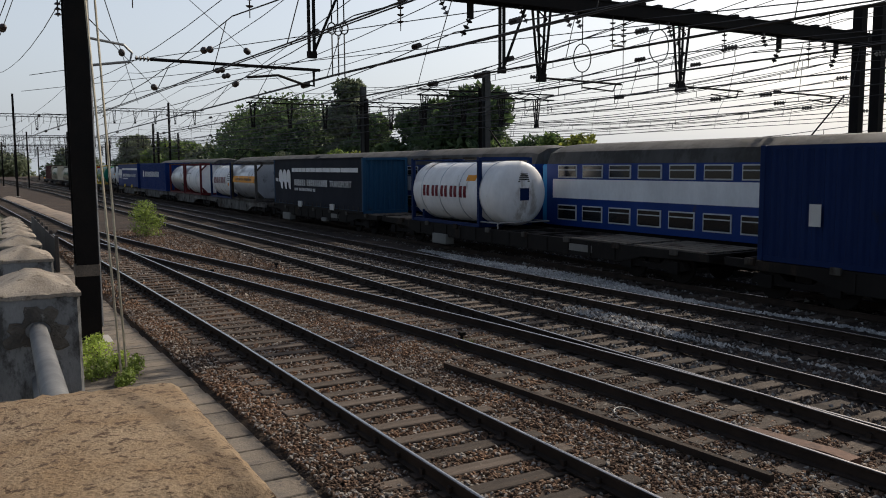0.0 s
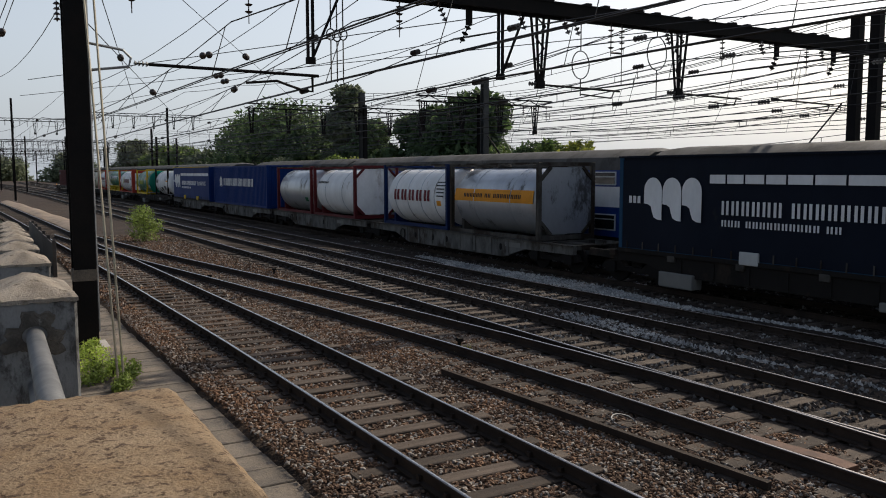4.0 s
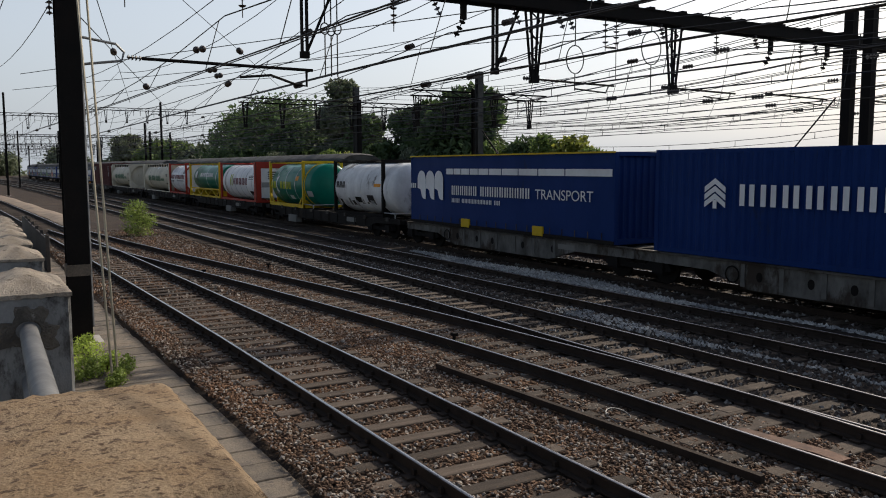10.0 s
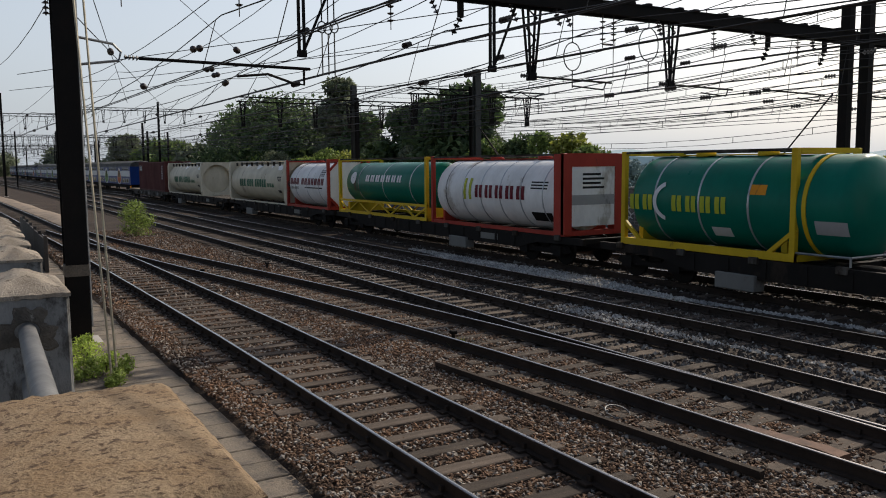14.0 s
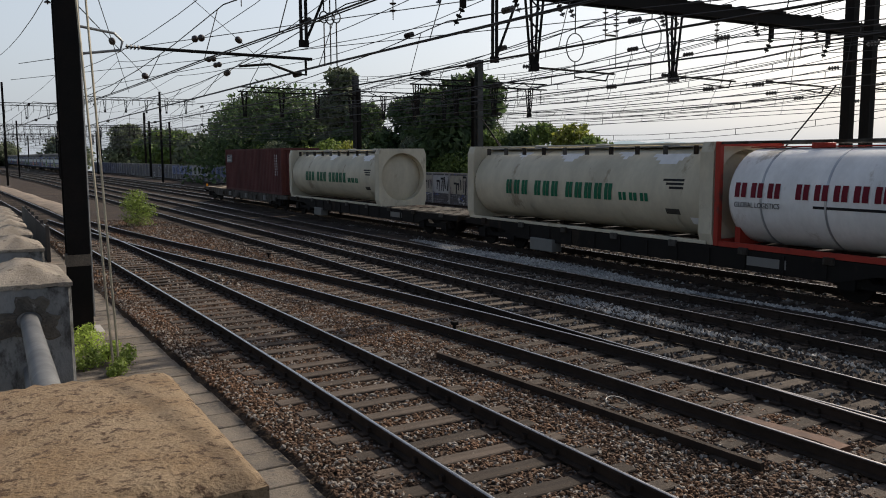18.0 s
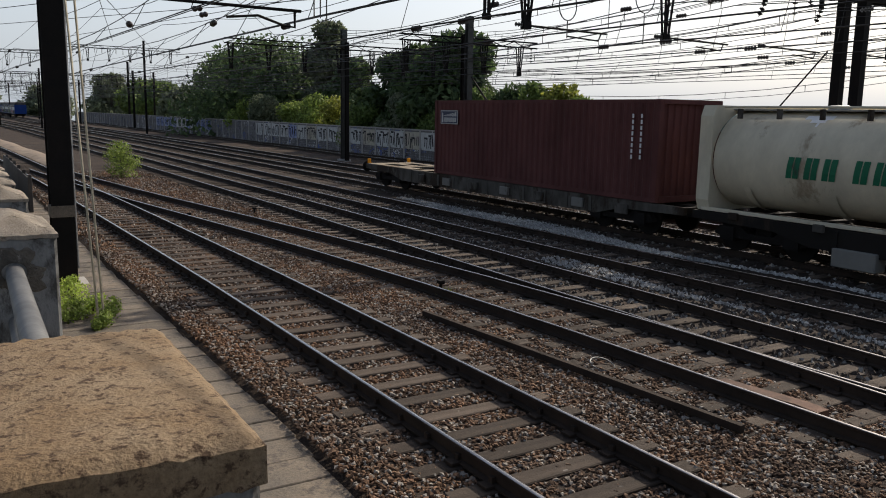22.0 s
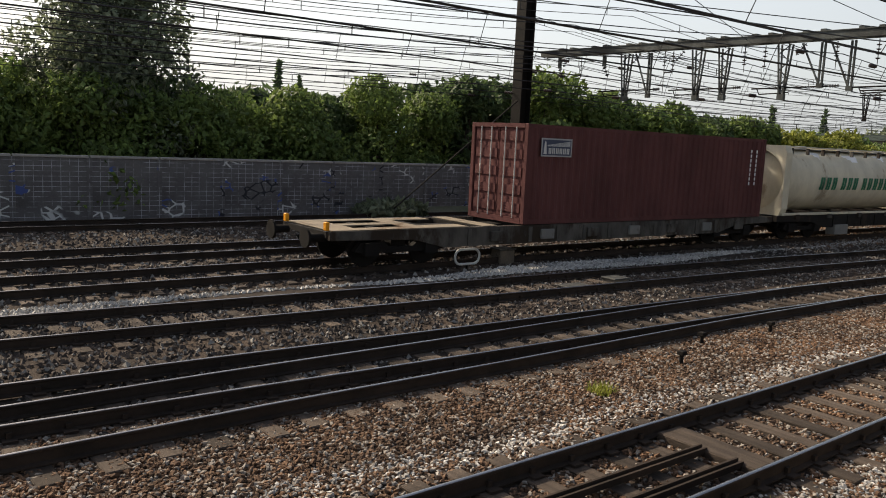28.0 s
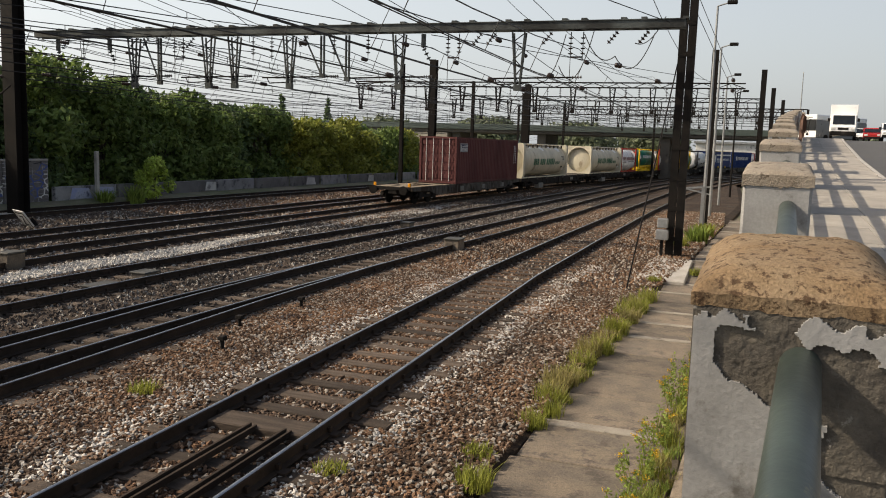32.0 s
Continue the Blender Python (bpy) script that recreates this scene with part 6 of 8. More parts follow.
def corrugated(y0, y1, x, z0, z1, pitch=0.28, depth=0.035, sgn=-1):
    """A ribbed steel side in the y-z plane at x, ribs pushed out by depth."""
    s = Shape()
    n = max(3, int((y1 - y0) / pitch))
    p = (y1 - y0) / n
    pts = []
    for i in range(n):
        a = y0 + i * p
        pts += [(a, 0), (a + p * 0.32, 0), (a + p * 0.5, depth), (a + p * 0.82, depth)]
    pts.append((y1, 0))
    for a, d in pts:
        s.v += [(x - sgn * d, a, z0), (x - sgn * d, a, z1)]
    s.f = [(2 * i, 2 * i + 2, 2 * i + 3, 2 * i + 1) for i in range(len(pts) - 1)]
    return s


def corner_frame(h, hw, z1, mat, parent, w=0.14, rails=True, top=None):
    f = Shape()
    for sy in (-1, 1):
        for sx in (-1, 1):
            f.cbox(sx * (hw - w / 2) - w / 2, sx * (hw - w / 2) + w / 2, sy * (h - w / 2) - w / 2, sy * (h - w / 2) + w / 2, 0, z1, 0.012)
        f.box(-hw + w, hw - w, sy * (h - w / 2) - w / 2, sy * (h - w / 2) + w / 2, z1 - 0.12, z1)
        f.box(-hw + w, hw - w, sy * (h - w / 2) - w / 2, sy * (h - w / 2) + w / 2, 0.0, 0.16)
    if rails:
        for sx in (-1, 1):
            part("top_rail", Shape().box(sx * (hw - w / 2) - 0.035, sx * (hw - w / 2) + 0.035, -h + w, h - w, z1 - (0.07 if top else 0.1), z1 - 0.005), top or mat, parent)
            f.box(sx * (hw - w / 2) - 0.05, sx * (hw - w / 2) + 0.05, -h + w, h - w, 0.0, 0.13)
    return part("frame", f, mat, parent)


def box_container(s0, s1, mat, label, height=2.78, ribbed=True, name="shipping_container", doors=True):
    half, mid, hw = (s0 - s1) / 2, (s0 + s1) / 2, 1.22
    c = thing(name, label, "container", group="containers on the goods train")
    corner_frame(half, hw, height, mat, c, 0.15)
    for sx in (-1, 1):
        if ribbed:
            part("side_panel", corrugated(-half + 0.14, half - 0.14, sx * (hw - 0.02), 0.13, height - 0.1, sgn=sx), mat, c)
        else:
            part("side_panel", Shape().box(sx * (hw - 0.03) - 0.02, sx * (hw - 0.03) + 0.02, -half + 0.14, half - 0.14, 0.13, height - 0.1), mat, c)
    e = Shape()
    for i in range(9):
        x = -1.05 + i * 0.2625
        e.v += [(x, -half + 0.1, 0.15), (x, -half + 0.1, height - 0.12), (x + 0.1, -half + 0.1, 0.15), (x + 0.1, -half + 0.1, height - 0.12), (x + 0.14, -half + 0.14, 0.15), (x + 0.14, -half + 0.14, height - 0.12), (x + 0.23, -half + 0.14, 0.15), (x + 0.23, -half + 0.14, height - 0.12)]
    e.f = [(2 * i, 2 * i + 2, 2 * i + 3, 2 * i + 1) for i in range(len(e.v) // 2 - 1)]
    part("end_panel", e, mat, c)
    roof = Shape().box(-hw + 0.12, hw - 0.12, -half + 0.12, half - 0.12, height - 0.06, height - 0.02)
    for y in np.arange(-half + 0.3, half - 0.2, 0.56):
        roof.box(-hw + 0.2, hw - 0.2, y, y + 0.28, height - 0.02, height - 0.005)
    part("roof_panel", roof, mat, c)
    if doors:
        for sx in (-1, 1):
            d = Shape().box(min(0.01 * sx, sx * 1.05), max(0.01 * sx, sx * 1.05), half - 0.09, half - 0.05, 0.17, height - 0.13)
            leaf = part("door", d, mat, c)
            st = Shape()
            for k in range(5):
                z = 0.3 + k * 0.5
                st.box(min(0.06 * sx, sx * 1.0), max(0.06 * sx, sx * 1.0), half - 0.05, half - 0.02, z, z + 0.26)
            part("door_rib", st, mat, leaf)
            for x in (0.3, 0.75):
                part("locking_bar", Shape().tube((sx * x, half + 0.01, 0.14), (sx * x, half + 0.01, height - 0.1), 0.018, 6), PLATE, leaf)
    part("floor_pan", Shape().box(-hw + 0.1, hw - 0.1, -half + 0.1, half - 0.1, 0.05, 0.13), mat, c)
    on_train(c, mid, DECK)
    return c, half


def tank_container(s0, s1, body, frame_mat, label, dome=0.0, height=2.62, bands=4, radius=None, rails=True, rear_dome=0.0, sq_end=None, straps=True):
    half, mid, hw = (s0 - s1) / 2, (s0 + s1) / 2, 1.22
    c = thing("tank_container", label, "tank container", group="containers on the goods train")
    corner_frame(half, hw, height, frame_mat, c, 0.15, rails, WAGON_GREY)
    r = radius or 1.2
    zc = 0.07 + r
    a, b = -half - dome + 0.1, half + rear_dome - 0.1
    cap = 0.42
    rings = [(a + cap * (1 - math.cos(t)), max(0.02, r * math.sin(t))) for t in [k * math.pi / 16 for k in range(0, 9)]]
    rings += [(b - cap * (1 - math.cos(t)), max(0.02, r * math.sin(t))) for t in [k * math.pi / 16 for k in range(8, -1, -1)]]
    shell = part("tank_shell", Shape().lathe(rings, 40, "y", (0, 0, zc)), body, c, smooth=True)
    if straps:
        for i in range(bands):
            y = a + cap + (b - a - 2 * cap) * (i + 0.5) / bands
            part("band", Shape().lathe([(-0.03, r), (-0.025, r + 0.012), (0.025, r + 0.012), (0.03, r)], 40, "y", (0, y, zc)), STEEL if body in (WHITE, GREEN) else body, shell, smooth=True)
    for y in (-half + 0.5, half - 0.5):
        part("saddle", Shape().box(-0.9, 0.9, y - 0.08, y + 0.08, 0.05, 0.5), frame_mat, c)
    cat = Shape()
    cat.box(-0.25, 0.25, -half + 0.3, half - 0.3, zc + r + 0.01, zc + r + 0.04)
    for y in (-half * 0.4, half * 0.3):
        cat.lathe([(0, 0.26), (0.12, 0.26), (0.14, 0.2)], 14, "z", (0, y, zc + r - 0.01))
    part("top_walkway", cat, frame_mat, c)
    if dome > 0.4:
        g = Shape()
        for sx in (-1.15, 1.15):
            g.tube((sx, -half, 0.22), (sx, -half - dome * 0.9, 0.22), 0.03, 6)
        g.tube((-1.15, -half - dome * 0.9, 0.22), (1.15, -half - dome * 0.9, 0.22), 0.03, 6)
        g.tube((-1.15, -half - dome * 0.9, 0.22), (-1.15, -half - dome * 0.9, 0.02), 0.03, 6)
        part("end_guard", g, GALV, c)
    on_train(c, mid, DECK)
    return c, half, zc, r, shell


def skin(parent, y0, y1, a0, a1, zc, r, mat, name="panel", label="", n=10, lift=0.006):
    """A curved patch on a tank's side: angles from the side's middle, up positive."""
    s = Shape()
    for i in range(n + 1):
        t = radians(a0 + (a1 - a0) * i / n)
        for y in (y0, y1):
            s.v.append((-(r + lift) * math.cos(t), y, zc + (r + lift) * math.sin(t)))
    s.f = [(2 * i, 2 * i + 1, 2 * i + 3, 2 * i + 2) for i in range(n)]
    return part(name, s, mat, parent, label)


def tank_bars(parent, y0, y1, a0, a1, zc, r, mat, groups, bold=0.26, lean=0.0):
    for p, q in strokes(groups, bold):
        s = Shape()
        for j in range(4):
            t = radians(a0 + (a1 - a0) * j / 3)
            for y in (y1 + (y0 - y1) * p, y1 + (y0 - y1) * q):
                s.v.append((-(r + 0.016) * math.cos(t), y - lean * j / 3, zc + (r + 0.016) * math.sin(t)))
        s.f = [(2 * j, 2 * j + 1, 2 * j + 3, 2 * j + 2) for j in range(3)]
        part("lettering", s, mat, parent)


def tank_arc(parent, y, a, rad, w, t0, t1, zc, r, mat, name="emblem", label=""):
    """An arc of a ring painted on a tank's side, its middle at y and the angle a."""
    s, n = Shape(), 20
    for i in range(n + 1):
        t = radians(t0 + (t1 - t0) * i / n)
        for q in (rad, rad - w):
            e = radians(a) + q * math.sin(t) / r
            s.v.append((-(r + 0.018) * math.cos(e), y - q * math.cos(t), zc + (r + 0.018) * math.sin(e)))
    s.f = [(2 * i, 2 * i + 1, 2 * i + 3, 2 * i + 2) for i in range(n)]
    return part(name, s, mat, parent, label)


def hoop_plate(y0, y1, hw, z0, z1, rad, zc, n=40):
    """A square end plate from y0 to y1 with a round opening."""
    s = Shape()
    for y in (y0, y1):
        for i in range(n):
            a = 6.28319 * (i + 0.5) / n
            c, d = math.cos(a), math.sin(a)
            s.v.append((rad * c, y, zc + rad * d))
        for i in range(n):
            a = 6.28319 * (i + 0.5) / n
            c, d = math.cos(a), math.sin(a)
            k = min(hw / max(abs(c), 1e-6), ((z1 - zc) if d > 0 else (zc - z0)) / max(abs(d), 1e-6))
            s.v.append((k * c, y, zc + k * d))
    for i in range(n):
        j = (i + 1) % n
        s.f += [(i, j, n + j, n + i), (2 * n + i, 3 * n + i, 3 * n + j, 2 * n + j), (i, 2 * n + i, 2 * n + j, j), (n + i, n + j, 3 * n + j, 3 * n + i)]
    return s


def goods_train():
    dark, belly = "grimy low container wagon", "pale grey fishbelly container wagon"
    wagon(6.1, -12.7, "rusty", (4.0, -10.2), "rusty container flat wagon, rear end empty", buffers=(1,))
    wagon(-13.0, -31.6, "flat", (-15.0, -29.6), dark, boxes=((-17.5, 1.0, 0.3),), planks=((-31.4, -29.2), (-28.9, -26.9), (-26.6, -25.0)))
    wagon(-32.2, -50.8, "flat", (-34.2, -48.6), dark, boxes=((-37, 1.2, 0.3),), planks=((-32.55, -32.25),))
    wagon(-51.2, -70.2, "flat", (-53.2, -68.0), dark, boxes=((-63, 1.2, 0.3),))
    wagon(-71.0, -89.2, "flat", (-73, -87.0), dark, boxes=((-76, 1.2, 0.3),))
    wagon(-89.9, -103.6, "belly", (-91.0, -103.6), belly)
    wagon(-103.7, -117.6, "belly", (-116.5,), belly)
    wagon(-118.4, -131.9, "belly", (-119.5, -132.4), belly)
    wagon(-132.6, -147.6, "belly", (-146.4,), belly)
    wagon(-148.4, -164.5, "flat", (-150.2, -162.4), dark, boxes=((-152, 1.2, 0.3), (-158, 0.6, 0.1)), planks=((-164.4, -162.8),))
    wagon(-165.0, -184.4, "flat", (-167, -182.2), dark, boxes=((-170.5, 1.1, 0.3),), planks=((-167.4, -165.2), (-184.2, -181.5), (-181.2, -178.6)))
    wagon(-184.9, -203, "flat", (-187, -201), dark)

    c, h = box_container(0, -11.7, MAROON, "maroon corrugated steel shipping container with pale sign plate")
    sign = part("sign_plate", Shape().box(-1.25, -1.235, h - 1.7, h - 0.5, 1.9, 2.41), SIGN_GREY, c, "grey sign plate with pale border")
    part("sign_field", Shape().box(-1.254, -1.251, h - 1.66, h - 0.54, 1.94, 2.37), SIGN_BLUE, sign, "slate blue field")
    rays = Shape()
    for i in range(5):
        rays.add([(-1.258, h - 0.72, 2.19 + i * 0.006), (-1.258, h - 0.72, 2.194 + i * 0.006), (-1.258, h - 1.62, 2.21 + i * 0.032), (-1.258, h - 1.62, 2.192 + i * 0.032)], [(0, 1, 2, 3)])
    part("ray", rays, PLATE, sign)
    part("tower", Shape().prism([(h - 0.58, 1.97), (h - 0.61, 2.28), (h - 0.64, 2.34), (h - 0.67, 2.28), (h - 0.70, 1.97)], -1.259, -1.254), PLATE, sign)
    bars(sign, -1.255, h - 1.62, h - 0.76, 1.98, 2.14, PLATE, (6,))
    for k, y in enumerate((-h + 0.95, -h + 0.62)):
        st = Shape()
        for i in range(8):
            st.box(-1.262, -1.25, y - 0.03, y + 0.03, 1.15 + i * 0.16, 1.26 + i * 0.16)
        part("marking", st, SILVER, c)

    def cream(s0, s1):
        half, hw, r, zc = (s0 - s1) / 2, 1.22, 1.2, 1.30
        c = thing("tank_container", "long cream tank container with green lettering and square end plate", "tank container", group="containers on the goods train")
        rings = [(-half + 0.2 + 0.3 * (1 - math.cos(t)), max(0.02, r * math.sin(t))) for t in [k * math.pi / 16 for k in range(9)]]
        rings += [(half - 0.2 - 0.3 * (1 - math.cos(t)), max(0.02, r * math.sin(t))) for t in [k * math.pi / 16 for k in range(8, -1, -1)]]
        sh = part("tank_shell", Shape().lathe(rings, 48, "y", (0, 0, zc)), CREAM, c, smooth=True)
        part("end_frame", hoop_plate(-half, -half + 0.43, hw, 0.0, 2.62, 1.1, 1.32), CREAM, c, "cream square end plate with a round opening")
        part("end_frame", hoop_plate(half - 0.4, half, hw, 0.0, 2.62, 1.16, 1.31), CREAM, c)
        for sx in (-1, 1):
            part("bottom_rail", Shape().cbox(sx * 1.14 - 0.05, sx * 1.14 + 0.05, -half + 0.2, half - 0.15, 0.0, 0.09, 0.01), CREAM, c)
            part("top_rail", Shape().tube((sx * 0.82, -half + 0.2, 2.585), (sx * 0.82, half - 0.15, 2.585), 0.03, 6), CREAM, c)
        part("top_walkway", Shape().box(-0.5, 0.5, -half + 0.3, half - 0.2, 2.505, 2.54), GALV, c)
        for k in range(5):
            y = -half + 1.4 + k * (2 * half - 2.8) / 4
            skin(sh, y - 0.09, y + 0.09, -80, -30, zc, r, CREAM, "saddle_strap", n=8, lift=0.035)
        for k in range(10):
            y = -half + 0.9 + k * (2 * half - 1.8) / 9
            part("clamp", Shape().cbox(-0.93, -0.80, y - 0.04, y + 0.04, 2.30, 2.54, 0.01), WAGON_GREY, c)
        for y in (-half * 0.55, -half * 0.05, half * 0.5):
            part("manlid", Shape().lathe([(0, 0.24), (0.08, 0.24), (0.1, 0.18)], 14, "z", (0, y, 2.54)), GALV, c)
        for k, (y, w, a) in enumerate(((-3.9, 1.3, 50), (-2.1, 0.8, 56), (0.4, 1.1, 52), (3.0, 0.7, 57))):
            for q in range(3):
                skin(sh, y - w / 2 + 0.12 * q, y + w / 2 - 0.2 * q, a - 6 * q + 2 * k % 3, a + 8 - 3 * q, zc, r, WHITE, "peeled_paint", "pale patch of peeled paint", 5, 0.004 + 0.001 * q)
        tank_bars(sh, -2.1, 3.4, -15, 8, zc, r, LETTER_GREEN, (3, 3, 5), 0.32, 0.08)
        tank_bars(sh, -3.6, -2.3, -14, -3, zc, r, LETTER_GREEN, (3,), 0.3)
        for k in range(3):
            skin(sh, -half + 1.0, -half + 1.75 - 0.12 * k, 14 - 5 * k, 17 - 5 * k, zc, r, LETTER_BLACK, "marking", n=3)
        skin(sh, -half + 1.2, -half + 1.7, -30, -22, zc, r, WAGON_GREY, "sticker", n=3)
        skin(sh, -half + 0.35, -half + 0.9, -44, -33, zc, r, WHITE, "sticker", n=3)
        on_train(c, (s0 + s1) / 2, DECK)
    cream(-13.1, -24.85)
    cream(-32.4, -44.0)
    c, h, zc, r, sh = tank_container(-44.05, -50.2, WHITE, RED, "white tank container in a red frame", bands=3, radius=1.19)
    tank_bars(sh, -2.5, 2.5, 0, 17, zc, r, LETTER_RED, (3, 7), 0.3)
    word(sh, "GLOBAL LOGISTICS", -1.214, 2.45, 1.02, 1.55, 0.13, LETTER_BLACK)
    for k in range(4):
        skin(sh, -2.3, -1.6 - 0.1 * k, 38 - 5 * k, 40.5 - 5 * k, zc, r, LETTER_BLACK, "marking", n=2)
    skin(sh, -h * 0.72, h * 0.1, -9, -6, zc, r, LETTER_BLACK, "stripe")
    octagon_end(c, h, WHITE, RED)
    c, h, zc, r, sh = tank_container(-51.6, -60.5, GREEN, YELLOW, "green tank container on a yellow trussed frame", bands=3, radius=0.98, height=2.62)
    sh.location = (0, 0, 0.38)
    truss(c, h, YELLOW)
    tank_bars(sh, -h * 0.42, h * 0.42, 6, 24, zc, r, SILVER, (7,), 0.3)
    tank_arc(sh, h * 0.72, 16, 0.3, 0.28, 0, 360, zc, r, SILVER, "round_mark", "pale round mark")
    c, h, zc, r, sh = tank_container(-60.9, -69.3, WHITE, RED, "white tank container with red end frame", bands=6, radius=1.19)
    tank_bars(sh, -2.2, 1.05, -8, 14, zc, r, LETTER_RED, (5,), 0.28)
    tank_bars(sh, 1.1, 1.85, -12, 26, zc, r, LETTER_LIME, (1,), 0.22)
    skin(sh, -3.4, -2.3, -46, -28, zc, r, BOGIE, "sticker", "dark grimy panel")
    for k in range(3):
        skin(sh, -3.3, -2.4, 20 - 5 * k, 22.5 - 5 * k, zc, r, LETTER_BLACK, "marking", n=2)
    end_plate(c, h, RED, WHITE)
    c, h, zc, r, sh = tank_container(-71.9, -77.6, GREEN, YELLOW, "green tank container with rounded end and yellow frame", dome=1.5, bands=4)
    tank_bars(sh, 1.55, 2.55, -12, 8, zc, r, LETTER_LIME, (2,), 0.3)
    tank_bars(sh, -0.95, 0.98, -12, 8, zc, r, LETTER_LIME, (4,), 0.3)
    tank_arc(sh, 1.05, 0, 0.56, 0.13, 110, 250, zc, r, SILVER, "emblem", "white crescent mark")
    skin(sh, -4.1, -3.3, -30, -14, zc, r, SIGN_GREY, "sticker")
    part("hoop", Shape().lathe([(-0.05, 1.2), (-0.05, 1.225), (0.05, 1.225), (0.05, 1.2)], 40, "y", (0, -h - 0.2, zc)), YELLOW, c)
    skin(sh, -0.9, -0.3, -44, -30, zc, r, PLATE, "sticker")
    skin(sh, -2.0, -1.5, 12, 24, zc, r, ORANGE, "sticker")
    truss_corners(c, h, YELLOW)
    c, h, zc, r, sh = tank_container(-82.0, -87.6, STAINED, BOGIE, "stained white tank container with dark torn stickers", dome=1.2, bands=1, rear_dome=0.5)
    tank_bars(sh, 1.4, 2.5, 0, 15, zc, r, LETTER_BLACK, (3,), 0.3)
    skin(sh, -h * 0.6, -h * 0.35, -32, -14, zc, r, LETTER_BLACK, "sticker")
    skin(sh, -h * 0.1, h * 0.15, -34, -20, zc, r, BOGIE, "sticker")
    skin(sh, -h * 0.9, -h * 0.65, 5, 12, zc, r, ORANGE, "sticker")
    for k in range(9):
        y = 2.3 - k * 0.5 + 0.12 * math.sin(k * 5)
        skin(sh, y - 0.2 - 0.1 * math.sin(k * 3), y + 0.06, -40 - 4 * math.sin(k * 7), -28 + 4 * math.sin(k * 4), zc, r, (WAGON_GREY, STEEL, PATCH)[k % 3], "sticker", "torn dark sticker")

    def curtain(s0, s1, mat, label, trim, ends=None):
        c, h = box_container(s0, s1, mat, label, 2.72, False, "curtain_container")
        if ends:
            for q in c.children:
                if q.name.split(".")[0] in ("end_panel", "frame"):
                    q.data.materials[0] = ends
        for k in range(3):
            y = 5.6 - k * 0.70
            ring = [(y - 0.335 + 0.335 * math.cos(a), 1.78 + 0.36 * math.sin(a)) for a in [math.pi * i / 10 for i in range(11)]]
            ring += [(y - 0.67, 0.98), (y - 0.52, 0.99), (y - 0.38, 1.05), (y - 0.31, 1.2), (y - 0.27, 1.34), (y - 0.16, 1.40), (y, 1.42)]
            part("emblem", Shape().prism(ring, -1.256, -1.248), SILVER, c, "white rounded loop of an emblem")
        for k in range(3):
            part("emblem", Shape().box(-1.256, -1.248, 5.75 + k * 0.17, 5.86 + k * 0.17, 1.42, 1.62), SILVER, c)
        edges = [3.3, 2.75, 2.2, 1.6, 1.0, 0.3, -0.5, -1.5, -2.6, -4.0, -6.2]
        for a, b in zip(edges, edges[1:]):
            part("stripe", Shape().box(-1.256, -1.248, b + 0.03, a - 0.03, 2.0, 2.22), SILVER, c)
        bars(c, -1.25, -2.2, 2.9, 1.22, 1.57, SILVER, (6, 10), bold=0.24)
        word(c, "TRANSPORT", -1.252, -2.45, 1.23, 3.05, 0.34, SILVER)
        bars(c, -1.25, -0.45, 2.88, 0.93, 1.09, SILVER, (3, 10, 2), bold=0.24)
        st = Shape()
        for y in np.arange(-h + 0.5, h - 0.4, 0.62):
            st.box(-1.262, -1.25, y - 0.018, y + 0.018, 0.12, 0.33)
        tagged(part("curtain_buckle", st, WAGON_GREY, c), kind="stuff")
        part("bottom_rail", Shape().box(-1.258, -1.2, -h, h, 0.0, 0.11), WAGON_DARK, c)
        for y in (-h * 0.42, h * 0.3):
            part("grapple_plate", Shape().cbox(-1.29, -1.2, y - 0.28, y + 0.28, 0.02, 0.34, 0.02), trim, c)
        part("roof_edge", Shape().box(-1.255, -1.2, -h, h, 2.69, 2.74), trim if trim is YELLOW else NAVY, c)
    curtain(-90.3, -102.8, BLUE, "blue curtain-sided container with white loop emblem", YELLOW)
    c, h = box_container(-104.4, -117.2, BLUE, "bright blue corrugated container with white lettering", 2.74)
    bars(c, -1.252, -3.7, 3.6, 1.34, 1.86, SILVER, (12,), bold=0.24)
    for k in range(3):
        a = 2.0 - k * 0.19
        part("emblem", Shape().prism([(4.3, a), (3.97, a - 0.22), (3.97, a - 0.36), (4.3, a - 0.14), (4.63, a - 0.36), (4.63, a - 0.22)], -1.258, -1.25), SILVER, c)
    part("emblem", Shape().box(-1.258, -1.25, 4.24, 4.36, 1.24, 1.46), SILVER, c)
    c, h, zc, r, sh = tank_container(-119.2, -124.9, STEEL, DARK_RED, "dull steel tank container in a dark red frame", bands=2, radius=1.19)
    skin(sh, -h * 0.75, -h * 0.6, -30, -18, zc, r, LETTER_GREEN, "sticker")
    c, h, zc, r, sh = tank_container(-125.3, -130.8, WHITE, DARK_RED, "white tank container in a dark red frame", bands=2, radius=1.19)
    tank_bars(sh, h * 0.3, h * 0.8, 22, 28, zc, r, LETTER_BLACK, (7,))
    octagon_end(c, h, WHITE, DARK_RED)
    c, h, zc, r, sh = tank_container(-134.1, -139.8, WHITE, DEEP_BLUE, "white tank container in a blue frame with red lettering", bands=4, radius=1.19)
    tank_bars(sh, -1.5, 1.9, -8, 14, zc, r, LETTER_RED, (5,), 0.28)
    for k in range(5):
        skin(sh, -2.5, -1.75 - 0.05 * k, 30 - 7 * k, 32.5 - 7 * k, zc, r, LETTER_BLACK, "marking", n=2)
    skin(sh, -0.9, -0.4, -34, -22, zc, r, SILVER, "sticker")
